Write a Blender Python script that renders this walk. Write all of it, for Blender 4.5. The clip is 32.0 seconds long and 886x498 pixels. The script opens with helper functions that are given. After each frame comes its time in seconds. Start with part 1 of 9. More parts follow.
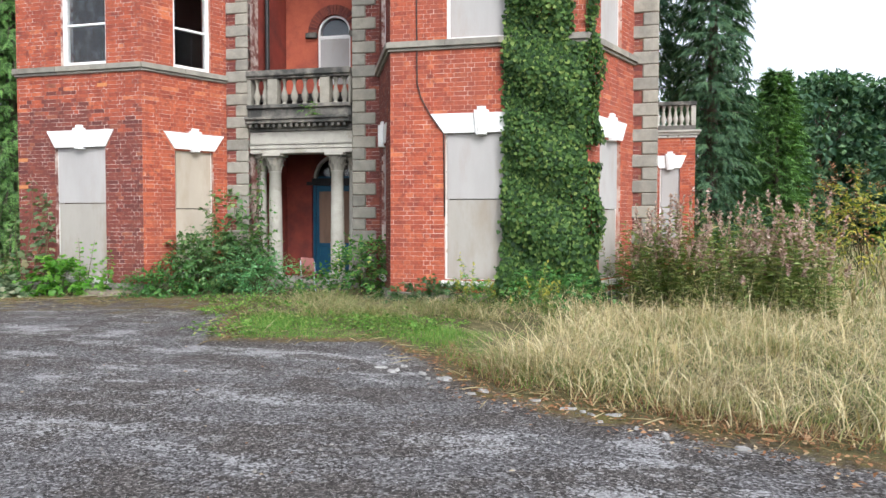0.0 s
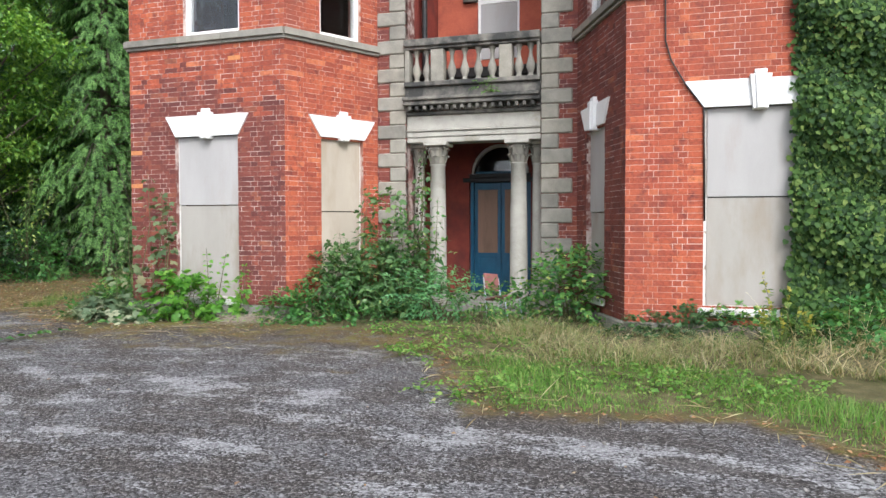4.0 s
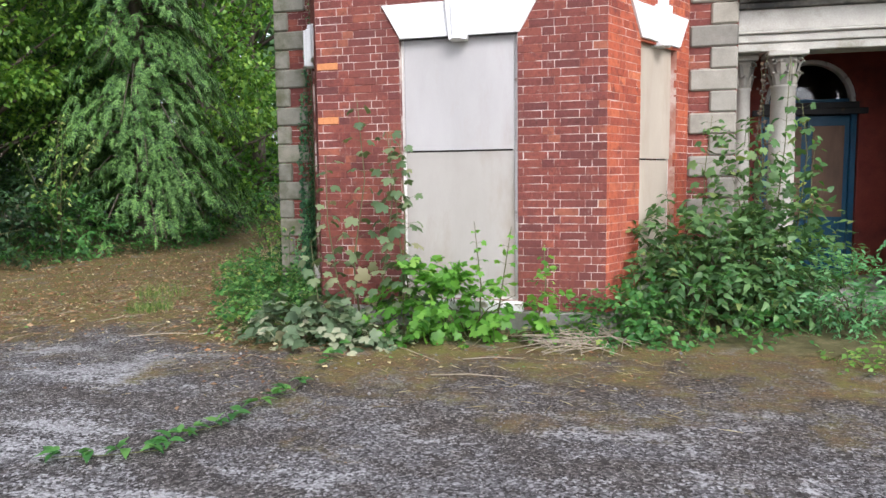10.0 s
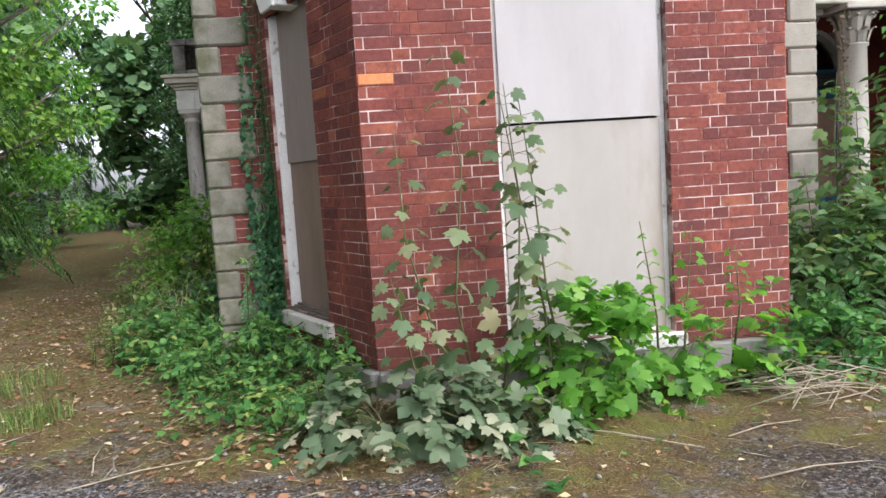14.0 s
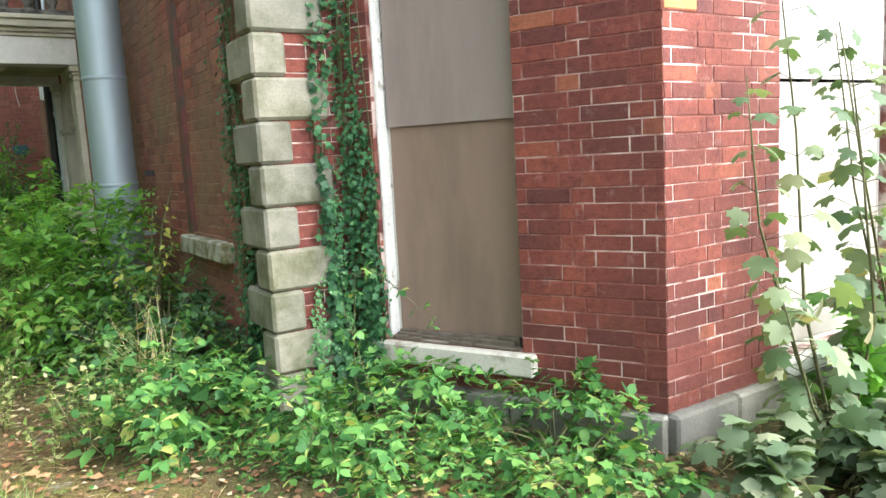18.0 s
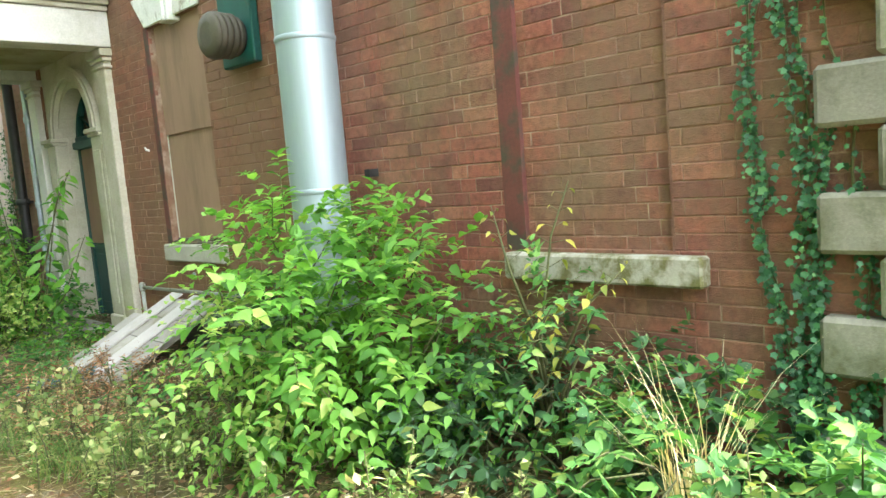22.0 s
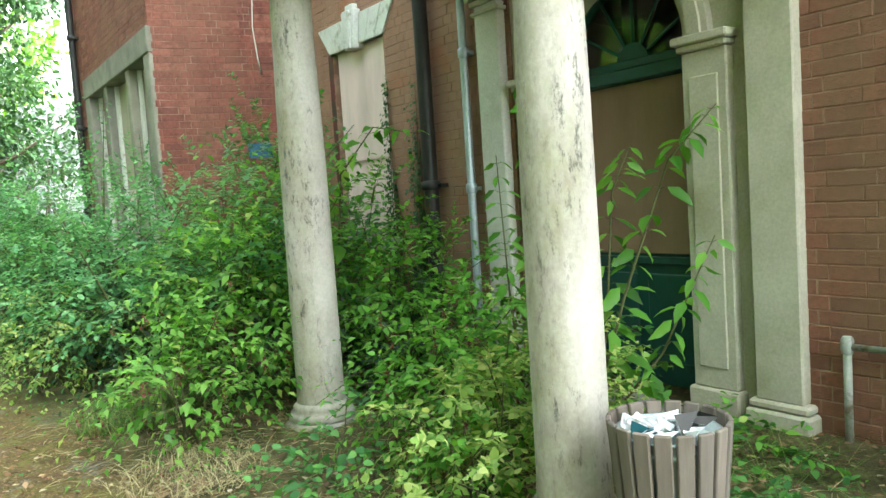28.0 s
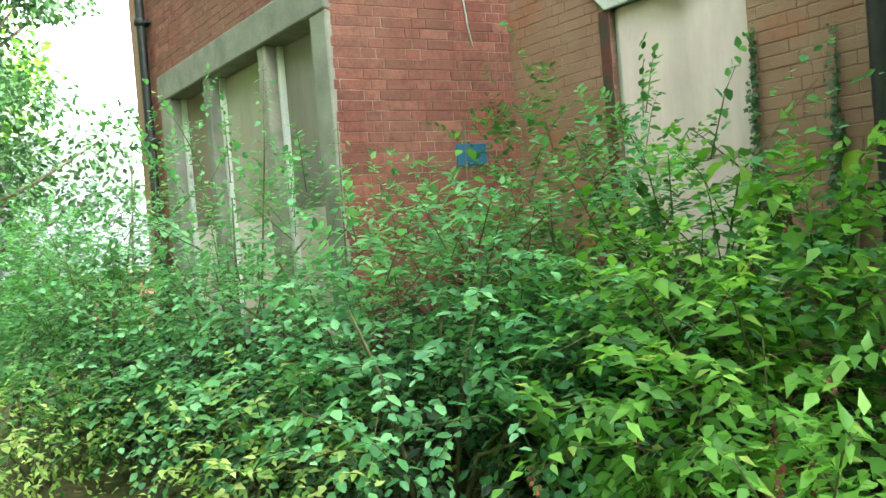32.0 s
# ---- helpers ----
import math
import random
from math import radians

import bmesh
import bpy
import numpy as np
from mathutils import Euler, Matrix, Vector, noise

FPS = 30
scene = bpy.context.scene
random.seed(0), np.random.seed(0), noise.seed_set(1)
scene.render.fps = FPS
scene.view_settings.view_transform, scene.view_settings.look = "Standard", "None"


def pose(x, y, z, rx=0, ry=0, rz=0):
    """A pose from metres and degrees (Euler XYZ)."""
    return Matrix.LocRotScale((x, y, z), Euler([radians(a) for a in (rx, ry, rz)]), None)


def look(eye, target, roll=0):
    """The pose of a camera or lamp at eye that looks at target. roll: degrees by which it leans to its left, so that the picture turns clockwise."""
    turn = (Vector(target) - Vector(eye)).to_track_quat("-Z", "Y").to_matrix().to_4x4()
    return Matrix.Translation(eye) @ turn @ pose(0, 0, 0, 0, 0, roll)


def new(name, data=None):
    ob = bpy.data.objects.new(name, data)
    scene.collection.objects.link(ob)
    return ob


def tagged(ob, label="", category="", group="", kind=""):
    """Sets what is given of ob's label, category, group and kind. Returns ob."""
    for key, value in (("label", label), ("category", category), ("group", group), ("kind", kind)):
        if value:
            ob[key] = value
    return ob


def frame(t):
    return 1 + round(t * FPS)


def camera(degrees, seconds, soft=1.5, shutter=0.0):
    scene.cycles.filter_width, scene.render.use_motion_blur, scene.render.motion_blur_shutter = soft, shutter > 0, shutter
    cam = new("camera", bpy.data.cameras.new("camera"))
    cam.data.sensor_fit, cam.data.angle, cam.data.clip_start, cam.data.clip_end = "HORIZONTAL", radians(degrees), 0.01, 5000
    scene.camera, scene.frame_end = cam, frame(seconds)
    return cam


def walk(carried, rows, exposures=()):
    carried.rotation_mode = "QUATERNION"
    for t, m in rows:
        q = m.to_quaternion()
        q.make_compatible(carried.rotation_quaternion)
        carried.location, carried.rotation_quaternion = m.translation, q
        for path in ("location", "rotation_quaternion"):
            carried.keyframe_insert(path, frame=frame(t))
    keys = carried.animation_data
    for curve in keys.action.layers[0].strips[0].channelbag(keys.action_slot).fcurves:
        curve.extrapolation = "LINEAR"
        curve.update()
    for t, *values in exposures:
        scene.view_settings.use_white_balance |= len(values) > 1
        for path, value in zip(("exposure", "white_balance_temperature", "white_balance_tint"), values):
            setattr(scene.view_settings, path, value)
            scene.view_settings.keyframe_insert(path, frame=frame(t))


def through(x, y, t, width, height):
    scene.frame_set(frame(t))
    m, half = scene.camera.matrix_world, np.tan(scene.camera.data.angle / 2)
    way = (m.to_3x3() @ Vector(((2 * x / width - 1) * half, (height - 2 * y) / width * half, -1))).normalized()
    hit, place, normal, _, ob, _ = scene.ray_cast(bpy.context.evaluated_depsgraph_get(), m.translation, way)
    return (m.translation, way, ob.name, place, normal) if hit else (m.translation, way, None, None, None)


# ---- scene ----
cam = camera(62.6, 32.0)
METRES, EYE, TILT, LEAN, TURN = 31.0, 1.40, 0.0, 0.0, 12.6
ROWS = [
    (0.0, 0.0, 0.0, 0.0, 0.0, -2.08, -0.07),
    (0.5, -0.0086, 0.0133, -0.001, -0.22, -2.01, -0.13),
    (1.0, -0.0192, 0.0267, 0.0003, 0.37, -1.77, -0.17),
    (1.5, -0.0313, 0.0368, 0.0011, 0.37, -1.31, -0.25),
    (2.0, -0.0426, 0.0499, 0.0008, 1.57, -0.68, 0.18),
    (2.5, -0.0526, 0.0619, 0.001, 3.44, 0.24, -0.12),
    (4.5, -0.0944, 0.1126, 0.0021, 4.55, -2.34, 0.11),
    (5.0, -0.1069, 0.1263, 0.0016, 6.03, -1.25, 0.15),
    (5.5, -0.1196, 0.1365, 0.0012, 7.04, -1.34, -0.22),
    (6.0, -0.1349, 0.1478, 0.0018, 8.08, -1.95, -0.4),
    (6.5, -0.1492, 0.1589, 0.0028, 9.76, -2.14, -0.23),
    (7.0, -0.1634, 0.1679, 0.0014, 10.73, -1.94, -0.41),
    (7.5, -0.1753, 0.1786, 0.0015, 9.36, -2.21, -0.23),
    (8.0, -0.1883, 0.1912, 0.0021, 10.27, -3.1, 0.08),
    (8.5, -0.1997, 0.2002, 0.002, 8.29, -4.38, 0.74),
    (9.0, -0.2114, 0.2117, 0.0021, 5.81, -5.13, 1.04),
    (9.5, -0.2215, 0.2228, 0.0026, 3.8, -5.29, 0.71),
    (10.0, -0.2361, 0.2319, 0.0042, -0.18, -5.74, 0.73),
    (10.5, -0.2468, 0.2435, 0.0029, -3.88, -4.07, 0.62),
    (11.0, -0.2578, 0.2566, 0.0021, -3.99, -4.03, 0.45),
    (11.5, -0.2679, 0.2685, 0.003, -5.81, -5.05, 1.14),
    (12.0, -0.2777, 0.2831, 0.0019, -8.19, -5.03, 1.4),
    (12.5, -0.2876, 0.2935, 0.0015, -10.85, -5.58, 0.82),
    (13.0, -0.2976, 0.3047, 0.0028, -16.02, -7.05, 1.71),
    (13.5, -0.3068, 0.3171, 0.0021, -18.69, -5.6, 3.35),
    (15.5, -0.3466, 0.3614, 0.0011, -33.51, -6.82, 2.09),
    (16.0, -0.3544, 0.3738, 0.0021, -37.48, -7.56, 3.25),
    (16.5, -0.3613, 0.3873, 0.0023, -39.02, -6.07, 3.84),
    (17.0, -0.3693, 0.4003, 0.0017, -42.79, -6.1, 3.27),
    (17.5, -0.3746, 0.4132, 0.0013, -46.17, -6.54, 2.66),
    (18.0, -0.3774, 0.4284, 0.0025, -47.91, -7.31, 3.14),
    (18.5, -0.382, 0.442, 0.0022, -49.72, -7.22, 2.91),
    (19.0, -0.3858, 0.4568, 0.0013, -52.06, -6.67, 2.96),
    (19.5, -0.3894, 0.4715, 0.002, -53.2, -6.24, 2.64),
    (20.0, -0.3935, 0.4857, 0.002, -55.41, -6.35, 3.02),
    (20.5, -0.3962, 0.4995, 0.0013, -57.42, -6.04, 2.97),
    (21.0, -0.3971, 0.5152, 0.0023, -58.83, -6.58, 3.2),
    (21.5, -0.3993, 0.5294, 0.0019, -60.18, -6.59, 2.74),
    (22.0, -0.3995, 0.5457, 0.0012, -60.05, -6.07, 4.68),
    (22.5, -0.3996, 0.5602, 0.0021, -57.4, -5.26, 4.85),
    (23.0, -0.4001, 0.5752, 0.0027, -59.2, -4.93, 5.05),
    (23.5, -0.3979, 0.5891, 0.0022, -59.82, -4.02, 4.78),
    (24.0, -0.3954, 0.6049, 0.0029, -58.16, -4.02, 3.68),
    (24.5, -0.3931, 0.6181, 0.0033, -59.34, -3.23, 3.31),
    (26.5, -0.381, 0.6752, -0.0002, -55.42, -4.73, 3.81),
    (27.0, -0.3774, 0.6922, 0.0009, -50.78, -3.63, 3.83),
    (27.5, -0.3763, 0.7074, 0.0001, -50.78, -3.48, 3.58),
    (28.0, -0.3738, 0.7243, -0.0006, -50.74, -4.03, 3.8),
    (28.5, -0.3706, 0.7394, -0.0, -49.0, -3.24, 4.38),
    (29.0, -0.3676, 0.7541, -0.0009, -50.65, -2.51, 3.69),
    (29.5, -0.3669, 0.7678, -0.0015, -51.21, -2.64, 4.2),
    (30.0, -0.3655, 0.7831, -0.0005, -50.36, -3.39, 4.26),
    (30.5, -0.3669, 0.7972, -0.0002, -50.06, -3.76, 4.46),
    (31.0, -0.3664, 0.8126, -0.0006, -50.84, -3.33, 5.04),
    (31.5, -0.3635, 0.8274, 0.0008, -50.89, -1.66, 5.31),
    (32.0, -0.3627, 0.8424, 0.0006, -54.21, -0.85, 4.74),
]
walk(cam, [(t, pose(0, 0, EYE, TILT, LEAN, TURN) @ pose(METRES * x, METRES * y, METRES * z, 90 + pitch, roll, yaw)) for t, x, y, z, yaw, pitch, roll in ROWS],
     [(0.0, 1.21, 6000, 11), (6.0, 1.30, 5930, 12), (13.0, 1.33, 5960, 17), (16.0, 1.76, 6040, 12), (17.5, 2.36, 6080, 9), (19.0, 3.05, 6180, 7), (21.0, 3.60, 6210, 7),
      (22.0, 3.92, 6270, 6), (23.0, 3.88, 6220, 6), (24.0, 3.86, 6190, 4), (26.5, 3.70, 6270, 2), (28.0, 3.79, 6260, -1), (29.0, 4.01, 6220, 0), (30.0, 4.22, 6170, -1), (31.0, 4.18, 6250, -3), (32.0, 4.04, 6280, -5)])

# ---- sky and sun ----
world = bpy.data.worlds.new("world")
scene.world = world
world.use_nodes = True
wn, wl = world.node_tree.nodes, world.node_tree.links
SUN_EL, SUN_AZ = 42.0, 146.0          # azimuth clockwise from +Y
sky = wn.new("ShaderNodeTexSky")
sky.sky_type = "NISHITA"
sky.sun_disc = False
sky.sun_elevation, sky.sun_rotation = radians(SUN_EL), radians(SUN_AZ)
sky.dust_density, sky.air_density = 4.0, 1.0
grey_sky = wn.new("ShaderNodeHueSaturation")
grey_sky.inputs["Saturation"].default_value = 0.22
wl.new(sky.outputs[0], grey_sky.inputs["Color"])
wl.new(grey_sky.outputs[0], wn["Background"].inputs[0])
wn["Background"].inputs[1].default_value = 0.15
sky.altitude = 200.0
sun = new("sun", bpy.data.lights.new("sun", "SUN"))
sun.data.energy, sun.data.angle, sun.data.color = 0.78, radians(16), (1.0, 0.95, 0.87)
az, el = radians(SUN_AZ), radians(SUN_EL)
sun.matrix_basis = look((30 * math.sin(az) * math.cos(el), 30 * math.cos(az) * math.cos(el), 30 * math.sin(el)), (0, 0, 0))

# ---- materials ----
def node_mat(name):
    m = bpy.data.materials.new(name)
    m.use_nodes = True
    t = m.node_tree
    return m, t, t.nodes["Principled BSDF"]


def mixer(t, fac, a, b, kind="MIX"):
    n = t.nodes.new("ShaderNodeMix")
    n.data_type, n.blend_type = "RGBA", kind
    for k, v in ((0, fac), (6, a), (7, b)):
        if isinstance(v, (int, float)):
            n.inputs[k].default_value = v
        elif isinstance(v, tuple):
            n.inputs[k].default_value = (*v[:3], 1)
        else:
            t.links.new(v, n.inputs[k])
    return n.outputs[2]


def calc(t, op, a, b=0.0, clamp=False):
    n = t.nodes.new("ShaderNodeMath")
    n.operation, n.use_clamp = op, clamp
    for k, v in ((0, a), (1, b)):
        if isinstance(v, (int, float)):
            n.inputs[k].default_value = v
        else:
            t.links.new(v, n.inputs[k])
    return n.outputs[0]


def grain(t, scale, detail=4.0, rough=0.6, stretch=None, low=None, high=None, offset=0.0):
    """Noise at a world scale, with its contrast set between low and high."""
    geo = t.nodes.new("ShaderNodeNewGeometry")
    mp = t.nodes.new("ShaderNodeMapping")
    mp.inputs["Location"].default_value = (offset, offset * 0.7, -offset)
    mp.inputs["Scale"].default_value = stretch or (1, 1, 1)
    n = t.nodes.new("ShaderNodeTexNoise")
    n.inputs["Scale"].default_value, n.inputs["Detail"].default_value, n.inputs["Roughness"].default_value = scale, detail, rough
    t.links.new(geo.outputs["Position"], mp.inputs[0])
    t.links.new(mp.outputs[0], n.inputs["Vector"])
    out = n.outputs["Fac"]
    if low is not None:
        r = t.nodes.new("ShaderNodeMapRange")
        r.inputs[1].default_value, r.inputs[2].default_value = low, high
        t.links.new(out, r.inputs[0])
        out = r.outputs[0]
    return out


def relief(t, bsdf, height, strength, distance=0.01):
    b = t.nodes.new("ShaderNodeBump")
    b.inputs["Strength"].default_value, b.inputs["Distance"].default_value = strength, distance
    t.links.new(height, b.inputs["Height"])
    t.links.new(b.outputs[0], bsdf.inputs["Normal"])


def chance(t):
    """A random number for each piece, whether an object of its own or an island."""
    info, geo = t.nodes.new("ShaderNodeObjectInfo"), t.nodes.new("ShaderNodeNewGeometry")
    return calc(t, "FRACT", calc(t, "ADD", info.outputs["Random"], geo.outputs["Random Per Island"]))


def ramp(t, fac, stops):
    r = t.nodes.new("ShaderNodeValToRGB")
    e = r.color_ramp.elements
    while len(e) < len(stops):
        e.new(0.5)
    for x, (p, c) in zip(e, stops):
        x.position, x.color = p, (*c, 1)
    t.links.new(fac, r.inputs[0])
    return r.outputs[0]


def surface(name, a, b, scale=6.0, rough=0.8, bump=0.3, bump_scale=60.0, stain=None, stain_scale=2.0, stain_low=0.5, stain_high=0.7, metal=0.0, piece=0.0, stretch=None, depth=0.004, spec=0.4, fleck=0.35):
    m, t, p = node_mat(name)
    col = mixer(t, grain(t, scale, stretch=stretch, low=0.3, high=0.7), a, b)
    if stain:
        col = mixer(t, grain(t, stain_scale, 6, 0.65, stretch=stretch, low=stain_low, high=stain_high, offset=7.3), col, stain)
    fine = grain(t, bump_scale, 5, 0.6, stretch=stretch)
    col = mixer(t, fleck, col, ramp(t, fine, [(0.3, (0.45, 0.45, 0.45)), (0.7, (1.0, 1.0, 1.0))]), "MULTIPLY")
    if piece:
        k = chance(t)
        col = mixer(t, piece, col, ramp(t, k, [(0.0, (0.55, 0.55, 0.55)), (0.5, (1, 1, 1)), (1.0, (1.25, 1.2, 1.12))]), "MULTIPLY")
    t.links.new(col, p.inputs["Base Color"])
    p.inputs["Roughness"].default_value, p.inputs["Metallic"].default_value = rough, metal
    p.inputs["Specular IOR Level"].default_value = spec
    relief(t, p, fine, bump, depth)
    return m


def brick_material(name, stops, stain, stain_low, stain_high, lime=0.0, grime=None, wash=None):
    m, t, p = node_mat(name)
    col = ramp(t, chance(t), stops)
    patch = grain(t, 0.75, 5, 0.6, low=stain_low, high=stain_high, offset=3.1)
    col = mixer(t, patch, col, stain, "MIX")
    col = mixer(t, 0.75, col, ramp(t, grain(t, 24, 6, 0.75), [(0.28, (0.34, 0.33, 0.34)), (0.48, (0.92, 0.90, 0.89)), (0.75, (1.42, 1.36, 1.33))]), "MULTIPLY")
    col = mixer(t, grain(t, 6.5, 6, 0.7, low=0.52, high=0.74, offset=17), col, (0.10, 0.03, 0.028))
    if grime:
        col = mixer(t, grain(t, 1.6, 6, 0.7, stretch=(1, 1, 0.35), low=0.42, high=0.78, offset=11), col, grime)
    if lime:
        col = mixer(t, calc(t, "MULTIPLY", grain(t, 9, 7, 0.75, low=0.6, high=0.82, offset=5), lime), col, (0.62, 0.5, 0.44))
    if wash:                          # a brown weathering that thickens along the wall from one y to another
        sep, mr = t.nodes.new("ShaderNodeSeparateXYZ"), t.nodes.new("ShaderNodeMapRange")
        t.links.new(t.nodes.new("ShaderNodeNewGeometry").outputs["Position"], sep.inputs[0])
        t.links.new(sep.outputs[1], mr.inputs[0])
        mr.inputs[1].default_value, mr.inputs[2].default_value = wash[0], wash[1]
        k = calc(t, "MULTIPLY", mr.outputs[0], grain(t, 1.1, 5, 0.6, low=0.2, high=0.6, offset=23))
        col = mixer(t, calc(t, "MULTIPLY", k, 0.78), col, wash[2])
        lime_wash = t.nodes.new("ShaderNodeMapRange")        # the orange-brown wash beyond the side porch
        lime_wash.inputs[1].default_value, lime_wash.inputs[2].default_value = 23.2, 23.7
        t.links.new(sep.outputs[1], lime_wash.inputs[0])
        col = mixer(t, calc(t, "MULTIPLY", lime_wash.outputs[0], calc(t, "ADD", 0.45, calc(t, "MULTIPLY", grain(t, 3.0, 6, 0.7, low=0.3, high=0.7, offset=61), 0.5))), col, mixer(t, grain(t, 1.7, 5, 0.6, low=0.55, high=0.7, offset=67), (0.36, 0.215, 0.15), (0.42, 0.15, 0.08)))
    t.links.new(col, p.inputs["Base Color"])
    p.inputs["Roughness"].default_value = 0.82
    p.inputs["Specular IOR Level"].default_value = 0.3
    relief(t, p, grain(t, 70, 7, 0.75), 0.8, 0.008)
    return m


def leaf_material(name, stops, gloss=0.45, through=0.42, spots=None, sheen=0.4):
    m, t, p = node_mat(name)
    col = ramp(t, chance(t), stops)
    if spots:
        col = mixer(t, grain(t, 60, 3, low=0.6, high=0.7), col, spots)
    t.links.new(col, p.inputs["Base Color"])
    p.inputs["Roughness"].default_value = gloss
    p.inputs["Specular IOR Level"].default_value = sheen
    tr, mx = t.nodes.new("ShaderNodeBsdfTranslucent"), t.nodes.new("ShaderNodeMixShader")
    t.links.new(mixer(t, 1.0, col, (1.3, 1.35, 0.7), "MULTIPLY"), tr.inputs[0])
    mx.inputs[0].default_value = through
    t.links.new(p.outputs[0], mx.inputs[1])
    t.links.new(tr.outputs[0], mx.inputs[2])
    t.links.new(mx.outputs[0], t.nodes["Material Output"].inputs[0])
    return m


BRICK = brick_material("red_brick", [(0.0, (0.105, 0.035, 0.031)), (0.3, (0.155, 0.044, 0.034)), (0.7, (0.195, 0.055, 0.039)), (0.95, (0.235, 0.068, 0.043)), (1.0, (0.31, 0.115, 0.06))], (0.25, 0.070, 0.044), 0.55, 0.78, lime=0.38, grime=(0.13, 0.042, 0.032))
BRICK_ORANGE = brick_material("orange_red_brick", [(0.0, (0.25, 0.058, 0.034)), (0.3, (0.325, 0.076, 0.038)), (0.65, (0.375, 0.091, 0.043)), (0.93, (0.425, 0.112, 0.05)), (1.0, (0.54, 0.18, 0.08))], (0.30, 0.065, 0.04), 0.52, 0.74, lime=0.2, grime=(0.22, 0.06, 0.04))
MORTAR_RED = surface("red_washed_mortar", (0.34, 0.14, 0.095), (0.52, 0.28, 0.21), 6, 0.95, 0.5, 120, (0.62, 0.46, 0.39), 3, 0.48, 0.62)
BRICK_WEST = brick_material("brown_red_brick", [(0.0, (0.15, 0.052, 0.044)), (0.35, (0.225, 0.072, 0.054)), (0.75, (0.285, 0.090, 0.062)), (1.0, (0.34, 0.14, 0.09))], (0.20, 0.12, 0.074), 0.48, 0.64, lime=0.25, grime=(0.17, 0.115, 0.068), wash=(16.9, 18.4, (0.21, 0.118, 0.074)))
BRICK_WING = brick_material("muted_red_brick", [(0.0, (0.165, 0.060, 0.048)), (0.4, (0.215, 0.073, 0.056)), (0.75, (0.25, 0.083, 0.062)), (1.0, (0.30, 0.125, 0.09))], (0.225, 0.10, 0.072), 0.46, 0.68, lime=0.12, grime=(0.22, 0.10, 0.07))
BRICK_PORCH = surface("painted_red_brick", (0.20, 0.035, 0.025), (0.27, 0.055, 0.035), 5, 0.75, 0.4, 50, (0.12, 0.03, 0.025), 1.5)
MORTAR = surface("lime_mortar", (0.44, 0.325, 0.275), (0.64, 0.54, 0.48), 12, 0.95, 0.5, 120, (0.18, 0.065, 0.05), 4.5, 0.44, 0.58)
MORTAR_MAROON = surface("patchy_maroon_mortar", (0.17, 0.062, 0.048), (0.25, 0.105, 0.08), 9, 0.95, 0.5, 120, (0.60, 0.47, 0.41), 2.4, 0.45, 0.60)
MORTAR_WEST = surface("soiled_mortar", (0.20, 0.105, 0.066), (0.255, 0.145, 0.095), 9, 0.95, 0.6, 120, (0.40, 0.29, 0.22), 4.5, 0.47, 0.66)
STONE = surface("grey_sandstone", (0.235, 0.22, 0.18), (0.32, 0.30, 0.25), 5, 0.9, 0.5, 80, (0.17, 0.16, 0.135), 2.2, 0.5, 0.75, piece=0.5)
# Moss-tinted STONE, its base also darkened for shade on the west faces.
STONE_MOSS_SHADE = surface("greenish_corner_stone", (0.20, 0.19, 0.147), (0.285, 0.27, 0.215), 5, 0.9, 0.5, 80, (0.115, 0.118, 0.065), 3.2, 0.46, 0.64, piece=0.5)
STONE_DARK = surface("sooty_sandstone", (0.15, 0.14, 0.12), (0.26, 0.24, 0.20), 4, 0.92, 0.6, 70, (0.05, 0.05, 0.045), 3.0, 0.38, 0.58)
STONE_PALE = surface("pale_porch_stone", (0.36, 0.34, 0.29), (0.46, 0.44, 0.38), 4, 0.85, 0.4, 70, (0.22, 0.205, 0.15), 3.5, 0.55, 0.75)
SILL = surface("cream_painted_sill", (0.50, 0.47, 0.40), (0.62, 0.59, 0.52), 5, 0.85, 0.4, 70, (0.27, 0.24, 0.17), 5, 0.54, 0.68)
SILL_MOSSY = surface("lichen_stained_sill", (0.34, 0.32, 0.26), (0.45, 0.43, 0.36), 5, 0.9, 0.6, 60, (0.14, 0.13, 0.05), 7, 0.44, 0.6)
SOFFIT = surface("stained_soffit_paint", (0.33, 0.29, 0.185), (0.42, 0.375, 0.26), 3, 0.85, 0.3, 60, (0.22, 0.18, 0.095), 1.6, 0.45, 0.65)
BEAM = surface("white_beam_paint", (0.56, 0.54, 0.48), (0.66, 0.64, 0.58), 3, 0.8, 0.3, 60, (0.42, 0.41, 0.32), 2.2, 0.52, 0.75)
STUCCO = surface("cream_stucco", (0.45, 0.415, 0.325), (0.55, 0.51, 0.41), 3, 0.85, 0.3, 60, (0.34, 0.32, 0.20), 1.8, 0.5, 0.75)


